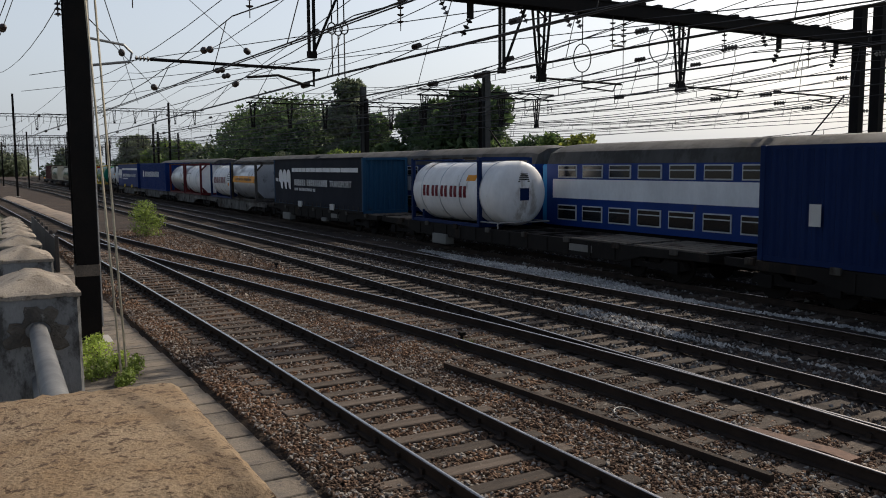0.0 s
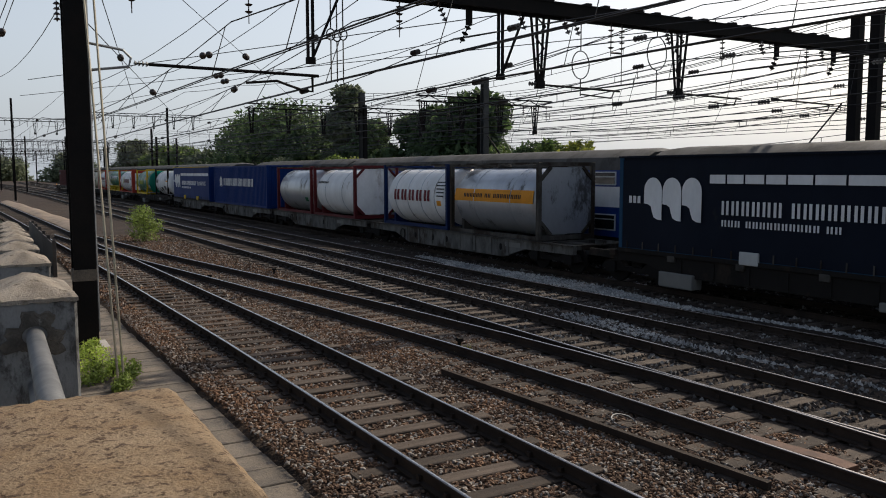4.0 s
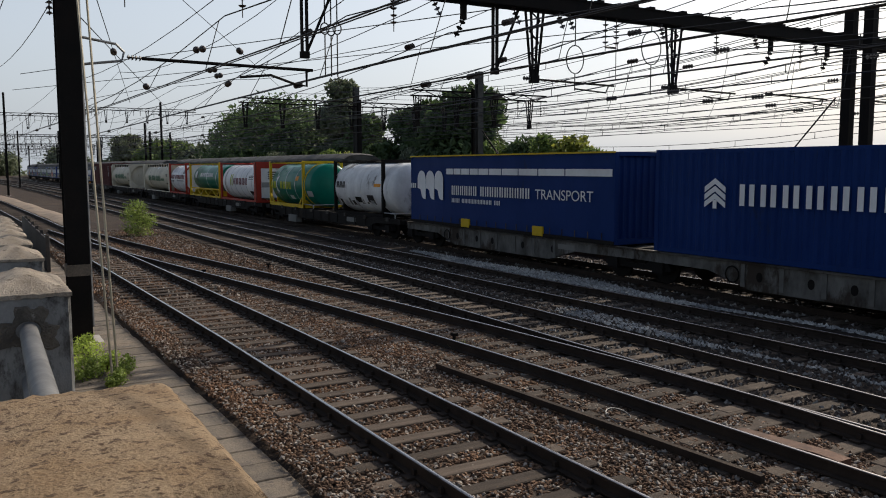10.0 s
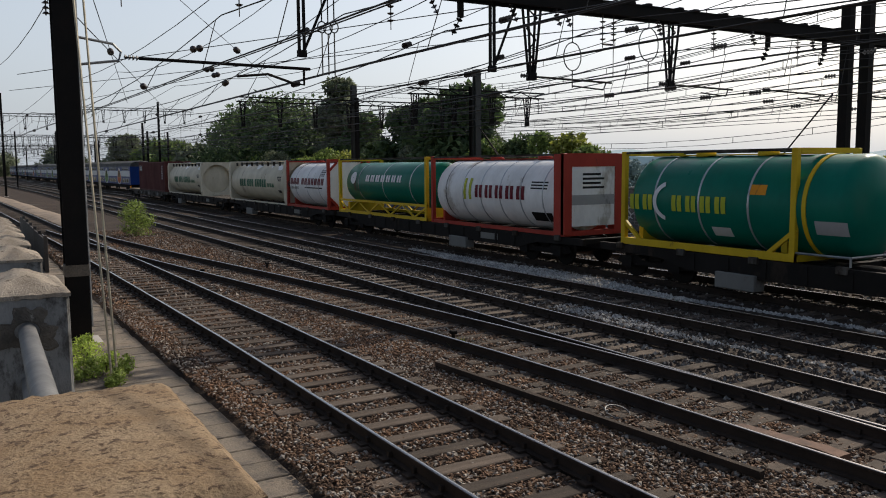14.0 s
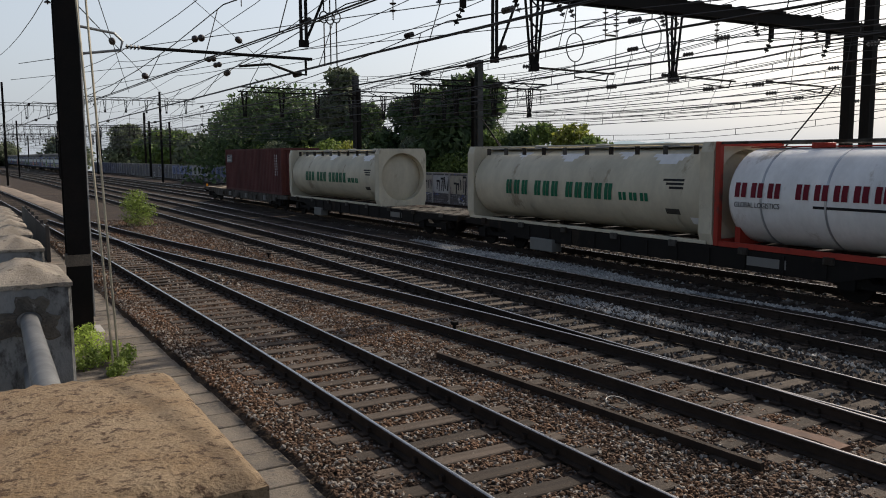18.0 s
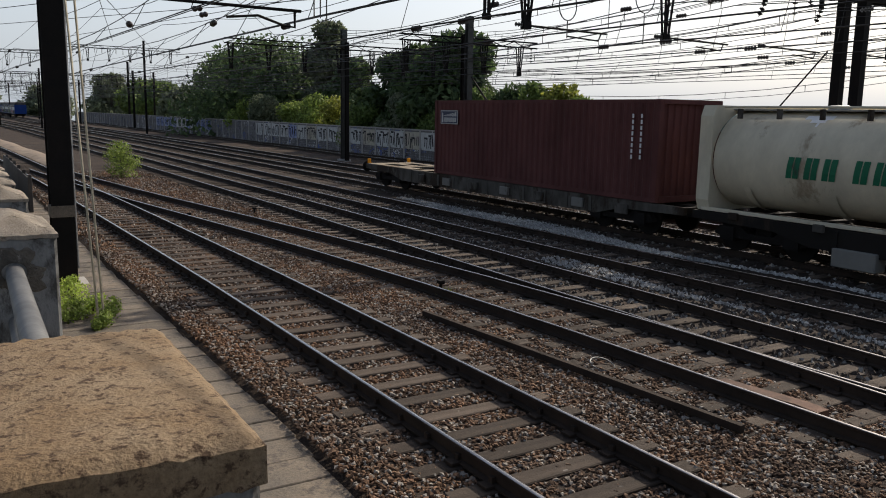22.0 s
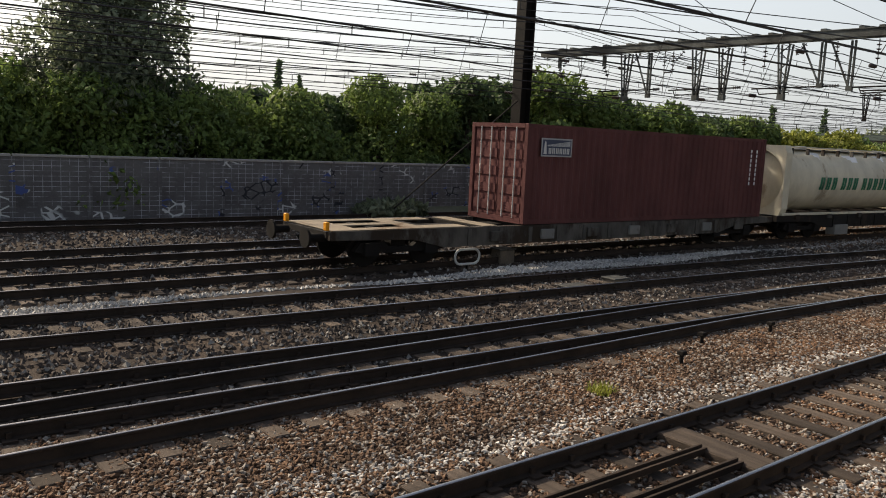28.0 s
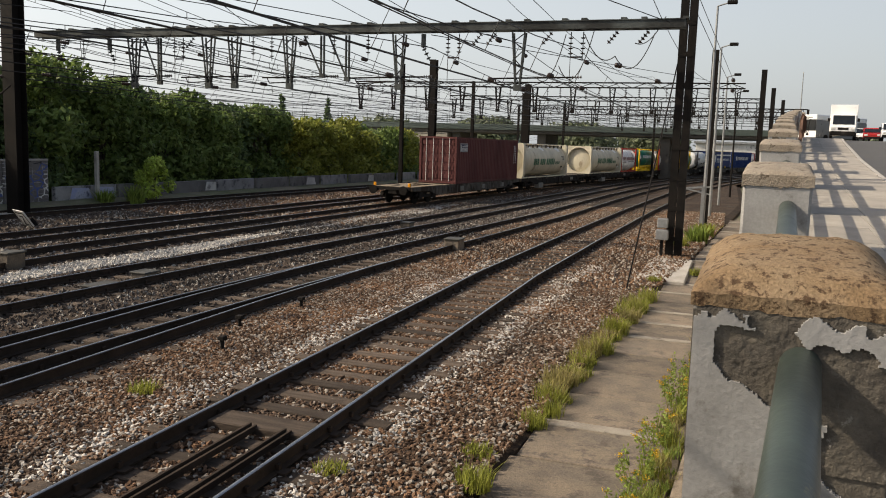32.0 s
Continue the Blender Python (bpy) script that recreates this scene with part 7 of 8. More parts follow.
    skin(sh, -h * 0.8, -h * 0.68, -16, -6, zc, r, ORANGE, "sticker")
    c, h, zc, r, sh = tank_container(-140.0, -145.8, STEEL, WAGON_GREY, "steel tank container with an orange band", bands=2, radius=1.19)
    skin(sh, -h + 0.35, h - 0.35, -2, 20, zc, r, ORANGE, "orange_band")
    tank_bars(sh, -h * 0.65, h * 0.65, 5, 12, zc, r, LETTER_BLACK, (6, 2, 8))
    octagon_end(c, h, STEEL, WAGON_GREY)
    curtain(-149.7, -163.0, NAVY, "dark navy curtain-sided container with white loop emblem", PLATE, STEEL_BLUE)
    c, h, zc, r, sh = tank_container(-168.0, -173.4, WHITE, DEEP_BLUE, "white tank container with rounded ends and red lettering", dome=1.3, bands=4, rear_dome=0.4)
    front = -h - 1.3 + 0.1
    part("placard", Shape().box(-0.2, 0.2, front - 0.012, front - 0.004, zc - 0.25, zc + 0.2), DEEP_BLUE, sh, "blue hazard placard")
    for k in range(5):
        part("marking", Shape().box(-0.25 + 0.03 * k, 0.25 - 0.02 * k, front + 0.035, front + 0.06, zc + 0.42 + k * 0.07, zc + 0.46 + k * 0.07), LETTER_BLACK, sh)
    tank_bars(sh, -1.9, 1.74, -9, 12, zc, r, LETTER_RED, (5,), 0.28)
    skin(sh, -h * 0.85, -h * 0.6, 22, 34, zc, r, ORANGE, "sticker")
    c, h = box_container(-185.9, -198, DEEP_BLUE, "dark blue corrugated container with pale notice", 2.74)
    part("notice", Shape().box(-1.256, -1.25, h - 1.7, h - 1.4, 0.9, 1.4), PLATE, c)


def octagon_end(c, h, face, rim):
    k = 0.42
    o = [(-1.1 + k, 0.2), (1.1 - k, 0.2), (1.1, 0.2 + k), (1.1, 2.45 - k), (1.1 - k, 2.45), (-1.1 + k, 2.45), (-1.1, 2.45 - k), (-1.1, 0.2 + k)]
    s = Shape()
    s.v = [(x, -h + 0.04, z) for x, z in o] + [(x, -h + 0.16, z) for x, z in o]
    s.f = [tuple(range(8))[::-1]] + [(i, (i + 1) % 8, 8 + (i + 1) % 8, 8 + i) for i in range(8)]
    part("end_face", s, face, c)
    g = Shape()
    for i in (0, 2, 4, 6):
        a, b = o[i - 1], o[i]
        g.beam((a[0], -h + 0.05, a[1]), (b[0], -h + 0.05, b[1]), 0.12, 0.1)
    part("corner_brace", g, rim, c)


def truss(c, h, mat):
    s = Shape()
    for sx in (-1.16, 1.16):
        s.beam((sx, -h, 0.62), (sx, h, 0.62), 0.08, 0.1)
        s.beam((sx, -h, 0.06), (sx, h, 0.06), 0.08, 0.12)
        n = 8
        for i in range(n):
            a, b = -h + 2 * h * i / n, -h + 2 * h * (i + 1) / n
            s.beam((sx, a, 0.1 if i % 2 else 0.6), (sx, b, 0.6 if i % 2 else 0.1), 0.06, 0.06)
    part("truss", s, mat, c)


def truss_corners(c, h, mat):
    s = Shape()
    for sx in (-1.16, 1.16):
        for sy in (-1, 1):
            s.beam((sx, sy * h, 0.75), (sx, sy * (h - 0.8), 0.1), 0.08, 0.1)
        s.beam((sx, -h, 0.1), (sx, h, 0.1), 0.1, 0.18)
    part("brace", s, mat, c)


def end_plate(c, h, mat, plate):
    s = Shape()
    s.box(-1.22, -0.9, -h - 0.02, -h + 0.5, 0.05, 2.6).box(0.9, 1.22, -h - 0.02, -h + 0.3, 0.05, 2.6).box(-0.9, 0.9, -h - 0.02, -h + 0.3, 2.2, 2.6)
    part("end_frame", s, mat, c)
    pan = part("end_panel", Shape().box(-0.9, 0.9, -h + 0.0, -h + 0.06, 0.3, 2.2), plate, c)
    part("notice_strip", Shape().box(-0.88, 0.88, -h - 0.006, -h - 0.001, 0.98, 1.3), SIGN_GREY, pan)
    for k in range(4):
        part("marking", Shape().box(-0.45, 0.45 - 0.15 * (k % 2), -h - 0.006, -h - 0.001, 1.5 + k * 0.14, 1.57 + k * 0.14), LETTER_BLACK, pan)


goods_train()


# ---- double-deck suburban train ----
def suburban_train():
    grey = paint("carriage_roof", (0.085, 0.083, 0.08), 0.7, (0.045, 0.043, 0.04), 0.5, 0.7, 0.4)
    white = paint("carriage_white", (0.74, 0.76, 0.78), 0.35, (0.4, 0.4, 0.4), 0.7)
    blue = paint("carriage_blue", (0.010, 0.040, 0.19), 0.35)
    light = paint("carriage_light_blue", (0.04, 0.25, 0.55), 0.35)
    lime = paint("door_lime", (0.115, 0.26, 0.045), 0.4)
    tango = paint("door_orange", (0.62, 0.12, 0.01), 0.4)
    dred = paint("door_red", (0.28, 0.02, 0.02), 0.4)
    glass = material("dark_glass", (0.012, 0.014, 0.016), 0.08, scale=0.6, bump=0.0, spread=0.2)
    alu = paint("window_frame", (0.5, 0.51, 0.52), 0.4)
    length, n = 24.8, 9
    x = -1.42
    doors = {3: (8.8, 18.8), 4: (8.0, 18.0), 5: (2.95,)}
    colours = {(3, 0): lime, (4, 0): dred, (4, 1): lime, (5, 0): tango}
    win = {}
    for car in range(n):
        s0 = 139.5 + (car - 5) * 25.1 if car < 6 else 162.2 + (car - 6) * 25.1
        length = 21.9 if car == 5 else 24.8
        c = thing("double_deck_carriage", "blue and white double-deck commuter carriage with grey roof", "train carriage", group="carriages of the commuter train")
        panto_end = car in (1, 4, 7)
        roof_to = 18.7 if panto_end else length
        sect = [(-1.42, 0.95), (-1.42, 3.3), (-1.25, 3.75), (-0.8, 4.0), (0, 4.08), (0.8, 4.0), (1.25, 3.75), (1.42, 3.3), (1.42, 0.95)]
        body = Shape()
        body.v = [(a, y, z) for y in (0, length) for a, z in sect[:2] + sect[7:]]
        body.f = [(0, 1, 5, 4), (1, 2, 6, 5), (2, 3, 7, 6), (3, 0, 4, 7), (0, 3, 2, 1), (4, 5, 6, 7)]
        part("body", body, blue, c)
        roof = Shape()
        rs = sect[1:8]
        for a, b in (((0, roof_to),)):
            k = len(roof.v)
            for y, q in ((a, 0.88), (a + 0.5, 1.0), (b - 0.5, 1.0), (b, 0.88)):
                roof.v += [(px * (0.99), y, 3.3 + (z - 3.3) * q) for px, z in rs]
            m = len(rs)
            for j in range(3):
                roof.f += [(k + j * m + i, k + j * m + i + 1, k + (j + 1) * m + i + 1, k + (j + 1) * m + i) for i in range(m - 1)]
            roof.f += [tuple(range(k, k + m)), tuple(range(k + 3 * m, k + 4 * m))[::-1]]
        part("roof", roof, grey, c, smooth=True)
        if panto_end:
            eq = Shape()
            for y in (19.4, 21.0, 22.2, 23.8):
                eq.box(-0.7, 0.7, y - 0.25, y + 0.25, 3.3, 3.55)
                eq.lathe([(0, 0.08), (0.1, 0.12), (0.25, 0.06)], 8, "z", (0.5, y, 3.55))
            part("roof_equipment", eq, grey, c)
            if panto_end:
                p = Shape()
                for sx in (-0.45, 0.45):
                    p.tube((sx, 19.6, 3.6), (sx * 0.8, 22.0, 4.2), 0.03, 6).tube((sx * 0.8, 22.0, 4.2), (sx * 0.9, 19.8, 4.75), 0.025, 6)
                p.tube((-0.36, 22.0, 4.2), (0.36, 22.0, 4.2), 0.03, 6)
                p.path([(-0.9, 19.8, 4.6), (-0.6, 19.8, 4.78), (0.6, 19.8, 4.78), (0.9, 19.8, 4.6)], 0.025, 6)
                p.path([(-0.9, 19.5, 4.6), (-0.6, 19.5, 4.78), (0.6, 19.5, 4.78), (0.9, 19.5, 4.6)], 0.025, 6)
                part("pantograph", p, DARKMAST, c)
        part("white_band", Shape().box(x - 0.012, x, 0.4, length - 0.4, 2.0, 2.72), white, c)
        cab = car in (5, 8)
        if cab:
            part("cab_end", Shape().cbox(-1.3, 1.3, length, length + 0.5, 0.95, 3.3, 0.08), light, c, "bright blue cab end")
            part("cab_window", Shape().box(-0.9, 0.9, length + 0.5, length + 0.52, 1.9, 2.8), glass, c)
        dl = doors.get(car, (7.6, 17.6))
        for di, dy in enumerate(dl):
            col = colours.get((car, di), (tango, lime, dred)[(car + di) % 3])
            ring = Shape()
            o = []
            for i in range(28):
                a = 6.28319 * i / 28
                o.append((dy + 1.42 * math.cos(a) * (1.1 if math.sin(a) < 0 else 1.1 - 0.42 * math.sin(a)), 1.75 + (1.4 * math.sin(a) if math.sin(a) > 0 else 0.8 * math.sin(a))))
            ring.prism(o, x - 0.02, x - 0.012)
            part("door_surround", ring, white, c, "white rounded door surround")
            inner = Shape().prism([(dy + (p - dy) * 0.82, 1.75 + (z - 1.75) * 0.84) for p, z in o], x - 0.028, x - 0.02)
            d = part("door", inner, col, c, "brightly coloured double door")
            for sy in (-0.36, 0.36):
                part("door_window", Shape().cbox(x - 0.036, x - 0.028, dy + sy - 0.26, dy + sy + 0.26, 1.85, 2.72, 0.003), glass, d)
            part("door_gap", Shape().box(x - 0.034, x - 0.0285, dy - 0.02, dy + 0.02, 1.0, 3.0), LETTER_BLACK, d)
        for z0, z1 in ((2.8, 3.22), (1.2, 1.72)):
            y = 1.2
            while y < length - 1.6:
                if all(abs(y + 0.6 - dy) > 2.0 for dy in dl) and not (panto_end and y > 16):
                    key = (z0,)
                    if key not in win:
                        win[key] = (Shape().cbox(x - 0.03, x + 0.01, 0, 1.12, z0 - 0.03, z1 + 0.03, 0.01).mesh("window", alu), Shape().box(x - 0.036, x - 0.031, 0.05, 1.07, z0 + 0.02, z1 - 0.17).mesh("pane", glass), Shape().box(x - 0.036, x - 0.031, 0.05, 1.07, z1 - 0.13, z1 - 0.01).mesh("pane", glass))
                    f = again("window", win[key][0], c, (0, y, 0))
                    again("pane", win[key][1], f, (0, 0, 0))
                    again("pane", win[key][2], f, (0, 0, 0))
                y += 1.45
        if panto_end:
            if "band" not in win:
                win["band"] = (Shape().cbox(x - 0.03, x + 0.01, 0, 1.3, 2.0, 2.72, 0.01).mesh("window", alu), Shape().box(x - 0.036, x - 0.031, 0.06, 1.24, 2.06, 2.34).mesh("pane", glass), Shape().box(x - 0.036, x - 0.031, 0.06, 1.24, 2.38, 2.66).mesh("pane", glass))
            for y in (19.9, 21.6):
                f = again("window", win["band"][0], c, (0, y, 0))
                again("pane", win["band"][1], f, (0, 0, 0))
                again("pane", win["band"][2], f, (0, 0, 0))
        un = Shape().box(-1.25, 1.25, 0.6, length - 0.6, 0.55, 0.95)
        part("underframe", un, BOGIE, c)
        for by in (3.4, length - 3.4):
            bogie(c, by)
        on_train(c, s0, 0.0, "suburban")


suburban_train()


# ---- far bank, hills, bridge ----
def far_shore():
    r = np.random.RandomState(3)
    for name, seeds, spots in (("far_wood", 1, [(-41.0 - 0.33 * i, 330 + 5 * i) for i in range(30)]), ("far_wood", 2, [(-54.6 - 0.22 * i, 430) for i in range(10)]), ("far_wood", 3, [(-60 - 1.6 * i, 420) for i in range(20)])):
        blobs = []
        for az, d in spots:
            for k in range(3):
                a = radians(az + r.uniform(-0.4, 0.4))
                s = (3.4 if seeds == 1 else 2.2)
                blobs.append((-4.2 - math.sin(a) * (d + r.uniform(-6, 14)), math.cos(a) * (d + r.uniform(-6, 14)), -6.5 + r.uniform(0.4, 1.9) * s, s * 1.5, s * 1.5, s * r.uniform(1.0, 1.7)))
        tagged(part(name, leaves(blobs, 8000, 1.1, seeds, 0.4), HAZE_LEAF), "tree-lined far river bank in pale haze-tinted colour", "wood", kind="stuff")
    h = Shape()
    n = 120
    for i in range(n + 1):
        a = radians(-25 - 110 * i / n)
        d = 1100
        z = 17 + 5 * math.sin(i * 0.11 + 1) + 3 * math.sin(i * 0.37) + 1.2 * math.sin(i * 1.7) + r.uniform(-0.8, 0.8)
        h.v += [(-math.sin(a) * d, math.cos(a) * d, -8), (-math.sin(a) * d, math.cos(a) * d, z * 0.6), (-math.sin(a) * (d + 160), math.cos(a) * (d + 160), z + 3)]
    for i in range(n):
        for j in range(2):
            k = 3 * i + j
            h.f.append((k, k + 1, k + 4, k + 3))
    tagged(part("backdrop", h, HILL), "low wooded hills with blue haze put into their colour", "hills", kind="structure")
    wall = paint("house_wall", (0.45, 0.43, 0.40), 0.8)
    tile = paint("house_roof", (0.16, 0.13, 0.12), 0.8)
    for x, y, w, d, z in ((150, 14, 9, 9, 7.2),):
        b = thing("house", "distant pale house above the trees", "house", (x, y, 0))
        part("wall", Shape().box(-w / 2, w / 2, -d / 2, d / 2, -6, z), wall, b)
        part("roof", Shape().add([(-w / 2, -d / 2 - 0.4, z), (w / 2, -d / 2 - 0.4, z), (w / 2, d / 2 + 0.4, z), (-w / 2, d / 2 + 0.4, z), (0, -d / 2 + 2, z + 2.2), (0, d / 2 - 2, z + 2.2)], [(0, 1, 4), (1, 2, 5, 4), (2, 3, 5), (3, 0, 4, 5)]), tile, b)
        for k in range(int(d / 4)):
            part("window", Shape().box(-w / 2 - 0.05, -w / 2 + 0.02, -d / 2 + 1.5 + k * 4, -d / 2 + 2.8 + k * 4, z - 2.4, z - 0.9), LETTER_BLACK, b)
    for k, (x, y, hh) in enumerate(((120, -62, 14), (128, -70, 12.5), (90, -160, 13), (84, -170, 12))):
        t = thing("poplar_tree", "distant slim dark poplar", "tree", (x, y, -4))
        part("trunk", Shape().tube((0, 0, 0), (0, 0, hh), 0.3, 6, 0.05), BARK, t)
        part("crown", leaves([(0, 0, hh * q + 3, 1.5 * (1.25 - q), 1.5 * (1.25 - q), 2.4) for q in (0.2, 0.4, 0.6, 0.8, 0.95)], 900, 0.6, 60 + k), LEAF_DARK, t)


far_shore()


def road_bridge():
    b = thing("road_bridge", "long concrete road bridge across the tracks with railings", "bridge", (0, -112, 0))
    pale = paint("bridge_concrete", (0.34, 0.31, 0.26), 0.85)
    # deck and piers are darker than the abutment
    dark_concrete = paint("bridge_dark_concrete", (0.10, 0.095, 0.088), 0.9)
    paintwork = paint("bridge_paint", (0.075, 0.095, 0.088), 0.7)
    part("deck", Shape().cbox(-9, 70, -5, 5, 5.1, 6.0, 0.05), dark_concrete, b)
    part("fascia", Shape().cbox(-9, 70, 5.0, 5.35, 5.5, 6.25, 0.03), paintwork, b)
    for x in (-8, 4, 20, 32):
        part("pier", Shape().cbox(x - 0.6, x + 0.6, -4, 4, -0.5, 5.1, 0.05), dark_concrete, b)
    part("abutment", Shape().cbox(33, 70, -4.6, 5.0, -6, 5.0, 0.05), pale, b, "pale beige abutment wall")
    r = Shape()
    for z in (6.7, 7.0, 7.3):
        r.beam((-9, 5.2, z), (70, 5.2, z), 0.06, 0.06)
    for x in np.arange(-9, 70.1, 2):
        r.beam((x, 5.2, 6.3), (x, 5.2, 7.35), 0.07, 0.07)
    part("railing", r, paintwork, b)
    g = Shape()
    for z in (7.6, 8.6):
        g.beam((-12, 9, z), (22, 9, z), 0.12, 0.12)
    for x in np.arange(-12, 22, 1.2):
        g.beam((x, 9, 7.6), (x + 0.6, 9, 8.6), 0.06, 0.06).beam((x + 0.6, 9, 8.6), (x + 1.2, 9, 7.6), 0.06, 0.06)
    for x in (-12, 5, 22):
        g.beam((x, 9, -0.2), (x, 9, 8.6), 0.25, 0.25)
    part("signal_gantry", g, DARKMAST, b, "dark lattice signal gantry in front of the bridge")


road_bridge()


def beyond_bridge():
    b = thing("station_building", "long pale low building beyond the bridge", "building", (-4, -205, 0))
    part("wall", Shape().cbox(-14, 8, -4, 4, -0.3, 5.6, 0.05), PLATE, b)
    part("roof", Shape().cbox(-14.5, 8.5, -4.6, 4.6, 5.6, 6.1, 0.05), GALV, b)
    for k in range(9):
        part("window", Shape().box(-12.6 + k * 2.3, -11.2 + k * 2.3, 3.96, 4.03, 1.4, 3.4), BOGIE, b)
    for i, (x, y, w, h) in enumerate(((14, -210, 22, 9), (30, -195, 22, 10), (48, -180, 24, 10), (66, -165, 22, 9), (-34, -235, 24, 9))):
        tree("tree", "distant grey-green tree beyond the bridge", x, y, -1, w, h, LEAF_GREY, 330 + i, 5000, 0.75, 0.03, 20, group="distant trees")


beyond_bridge()


# ---- road vehicles ----
def vehicle(name, label, x, y, body, length, width, height, hood, glass_mat, cargo=None, turn=-7.5):
    v = thing(name, label, "van" if cargo else "car", (x, y, road_z(y) - 0.12), radians(turn))
    w = width / 2
    if cargo:
        part("cab", Shape().prism([(2.6, 0.35), (length, 0.35), (length, 1.05), (length - 0.45, 1.25), (length - 1.0, 2.1), (2.6, 2.15)], -w + 0.1, w - 0.1), body, v)
        part("cargo_box", Shape().cbox(-w - 0.05, w + 0.05, -0.8, 2.7, 0.75, height, 0.03), body, v)
        part("windscreen", Shape().prism([(length - 0.44, 1.29), (length - 0.42, 1.27), (length - 0.92, 2.02), (length - 0.96, 2.03)], -w + 0.2, w - 0.2), glass_mat, v)
        part("bumper", Shape().cbox(-w + 0.08, w - 0.08, length - 0.03, length + 0.08, 0.35, 0.7, 0.03), BOGIE, v)
        part("grille", Shape().cbox(-0.4, 0.4, length - 0.02, length + 0.02, 0.8, 1.0, 0.01), BOGIE, v)
        hz, wy = 0.86, (0.5, length - 0.9)
    else:
        part("body", Shape().prism([(0, 0.35), (length, 0.35), (length, 0.7), (length - 0.15, 0.85), (length - hood, 0.95), (length - hood - 0.75, height), (0.7, height), (0.08, 1.0)], -w, w), body, v)
        part("windscreen", Shape().prism([(length - hood - 0.02, 0.99), (length - hood, 0.975), (length - hood - 0.68, height - 0.05), (length - hood - 0.71, height - 0.05)], -w + 0.12, w - 0.12), glass_mat, v)
        for sx in (-1, 1):
            part("side_window", Shape().prism([(length - hood - 0.25, 1.0), (length - hood - 0.8, height - 0.08), (0.75, height - 0.08), (0.4, 1.0)], sx * w - 0.01, sx * w + 0.01), glass_mat, v)
        part("bumper", Shape().cbox(-w + 0.05, w - 0.05, length - 0.03, length + 0.06, 0.32, 0.52, 0.02), BOGIE, v)
        hz, wy = 0.66, (0.75, length - 0.8)
    for sx in (-1, 1):
        part("headlight", Shape().cbox(sx * (w - 0.28) - 0.16, sx * (w - 0.28) + 0.16, length - 0.06, length + 0.025, hz - 0.08, hz + 0.1, 0.02), PLATE, v)
        for yy in wy:
            part("wheel", Shape().lathe([(-0.1, 0.27), (-0.09, 0.32), (0.09, 0.32), (0.1, 0.27)], 16, "x", (sx * (w - 0.1), yy, 0.32)), BOGIE, v)
        part("mirror", Shape().cbox(sx * (w + 0.1) - 0.1, sx * (w + 0.1) + 0.1, length - hood - (0.2 if not cargo else -0.2), length - hood + (0.0 if not cargo else 0.4), 1.0 + (0.5 if cargo else 0), 1.18 + (0.6 if cargo else 0), 0.02), BOGIE, v)
    return v


ROAD_TRAFFIC = {}


def traffic():
    glass_mat = material("car_glass", (0.012, 0.014, 0.016), 0.06, scale=1, bump=0)
    white = material("car_white", (0.75, 0.75, 0.74), 0.25, scale=1, spread=0.05, bump=0, fineamp=0.03)
    red = material("car_red", (0.30, 0.015, 0.012), 0.25, scale=1, spread=0.1, bump=0, fineamp=0.03)
    grey = material("car_grey", (0.10, 0.105, 0.11), 0.3, scale=1, spread=0.1, bump=0, fineamp=0.03)
    van = vehicle("delivery_van", "white box van driving down the road", -11.95, -67.4, white, 5.4, 2.0, 3.0, 1.0, glass_mat, cargo=True)
    vehicle("car", "red hatchback on the road", -18.0, -97.5, red, 4.0, 1.72, 1.45, 1.0, glass_mat)
    vehicle("car", "white hatchback on the road", -16.9, -79, white, 4.1, 1.75, 1.5, 1.0, glass_mat)
    vehicle("car", "white saloon further up the road", -18.0, -105, white, 4.3, 1.75, 1.5, 1.1, glass_mat)
    b = thing("coach", "dark coach with white roof beyond the parapet", "bus", (-12.4, -100, road_z(-100)), radians(12))
    part("body", Shape().cbox(-1.25, 1.25, -5.5, 5.5, 0.3, 2.3, 0.06), grey, b)
    part("roof", Shape().cbox(-1.25, 1.25, -5.5, 5.5, 2.3, 2.9, 0.08), white, b)
    part("front", Shape().cbox(-1.24, 1.24, 5.46, 5.515, 0.35, 1.1, 0.02), white, b, "white coach front")
    part("windscreen", Shape().cbox(-1.15, 1.15, 5.5, 5.55, 1.1, 2.3, 0.01), glass_mat, b)
    for sx in (-1.2, 1.2):
        for yy in (-3.5, 3.5):
            part("wheel", Shape().lathe([(-0.12, 0.42), (0.12, 0.42)], 14, "x", (sx, yy, 0.3)), BOGIE, b)
    ROAD_TRAFFIC["van"], ROAD_TRAFFIC["coach"] = van, b
    pm = thing("radio_mast", "thin grey pole mast beyond the bridge", "mast", (-13.7, -140, 4.5))
    part("pole", Shape().tube((0, 0, 0), (0, 0, 11.8), 0.14, 8, 0.05), GALV, pm)
    f = thing("road_fence", "rusty mesh fence along the parapet up the hill", "fence")
    for y in np.arange(-74, -46, 1.6):
        x, z = parapet_x(y) - 0.9, road_z(y)
        part("post", Shape().box(x - 0.03, x + 0.03, y - 0.03, y + 0.03, z - 0.1, z + 1.7), RUST, f)
        part("mesh_panel", Shape().box(x - 0.012, x + 0.012, y, y + 1.58, z + 0.4, z + 1.55), RUST, f)


traffic()


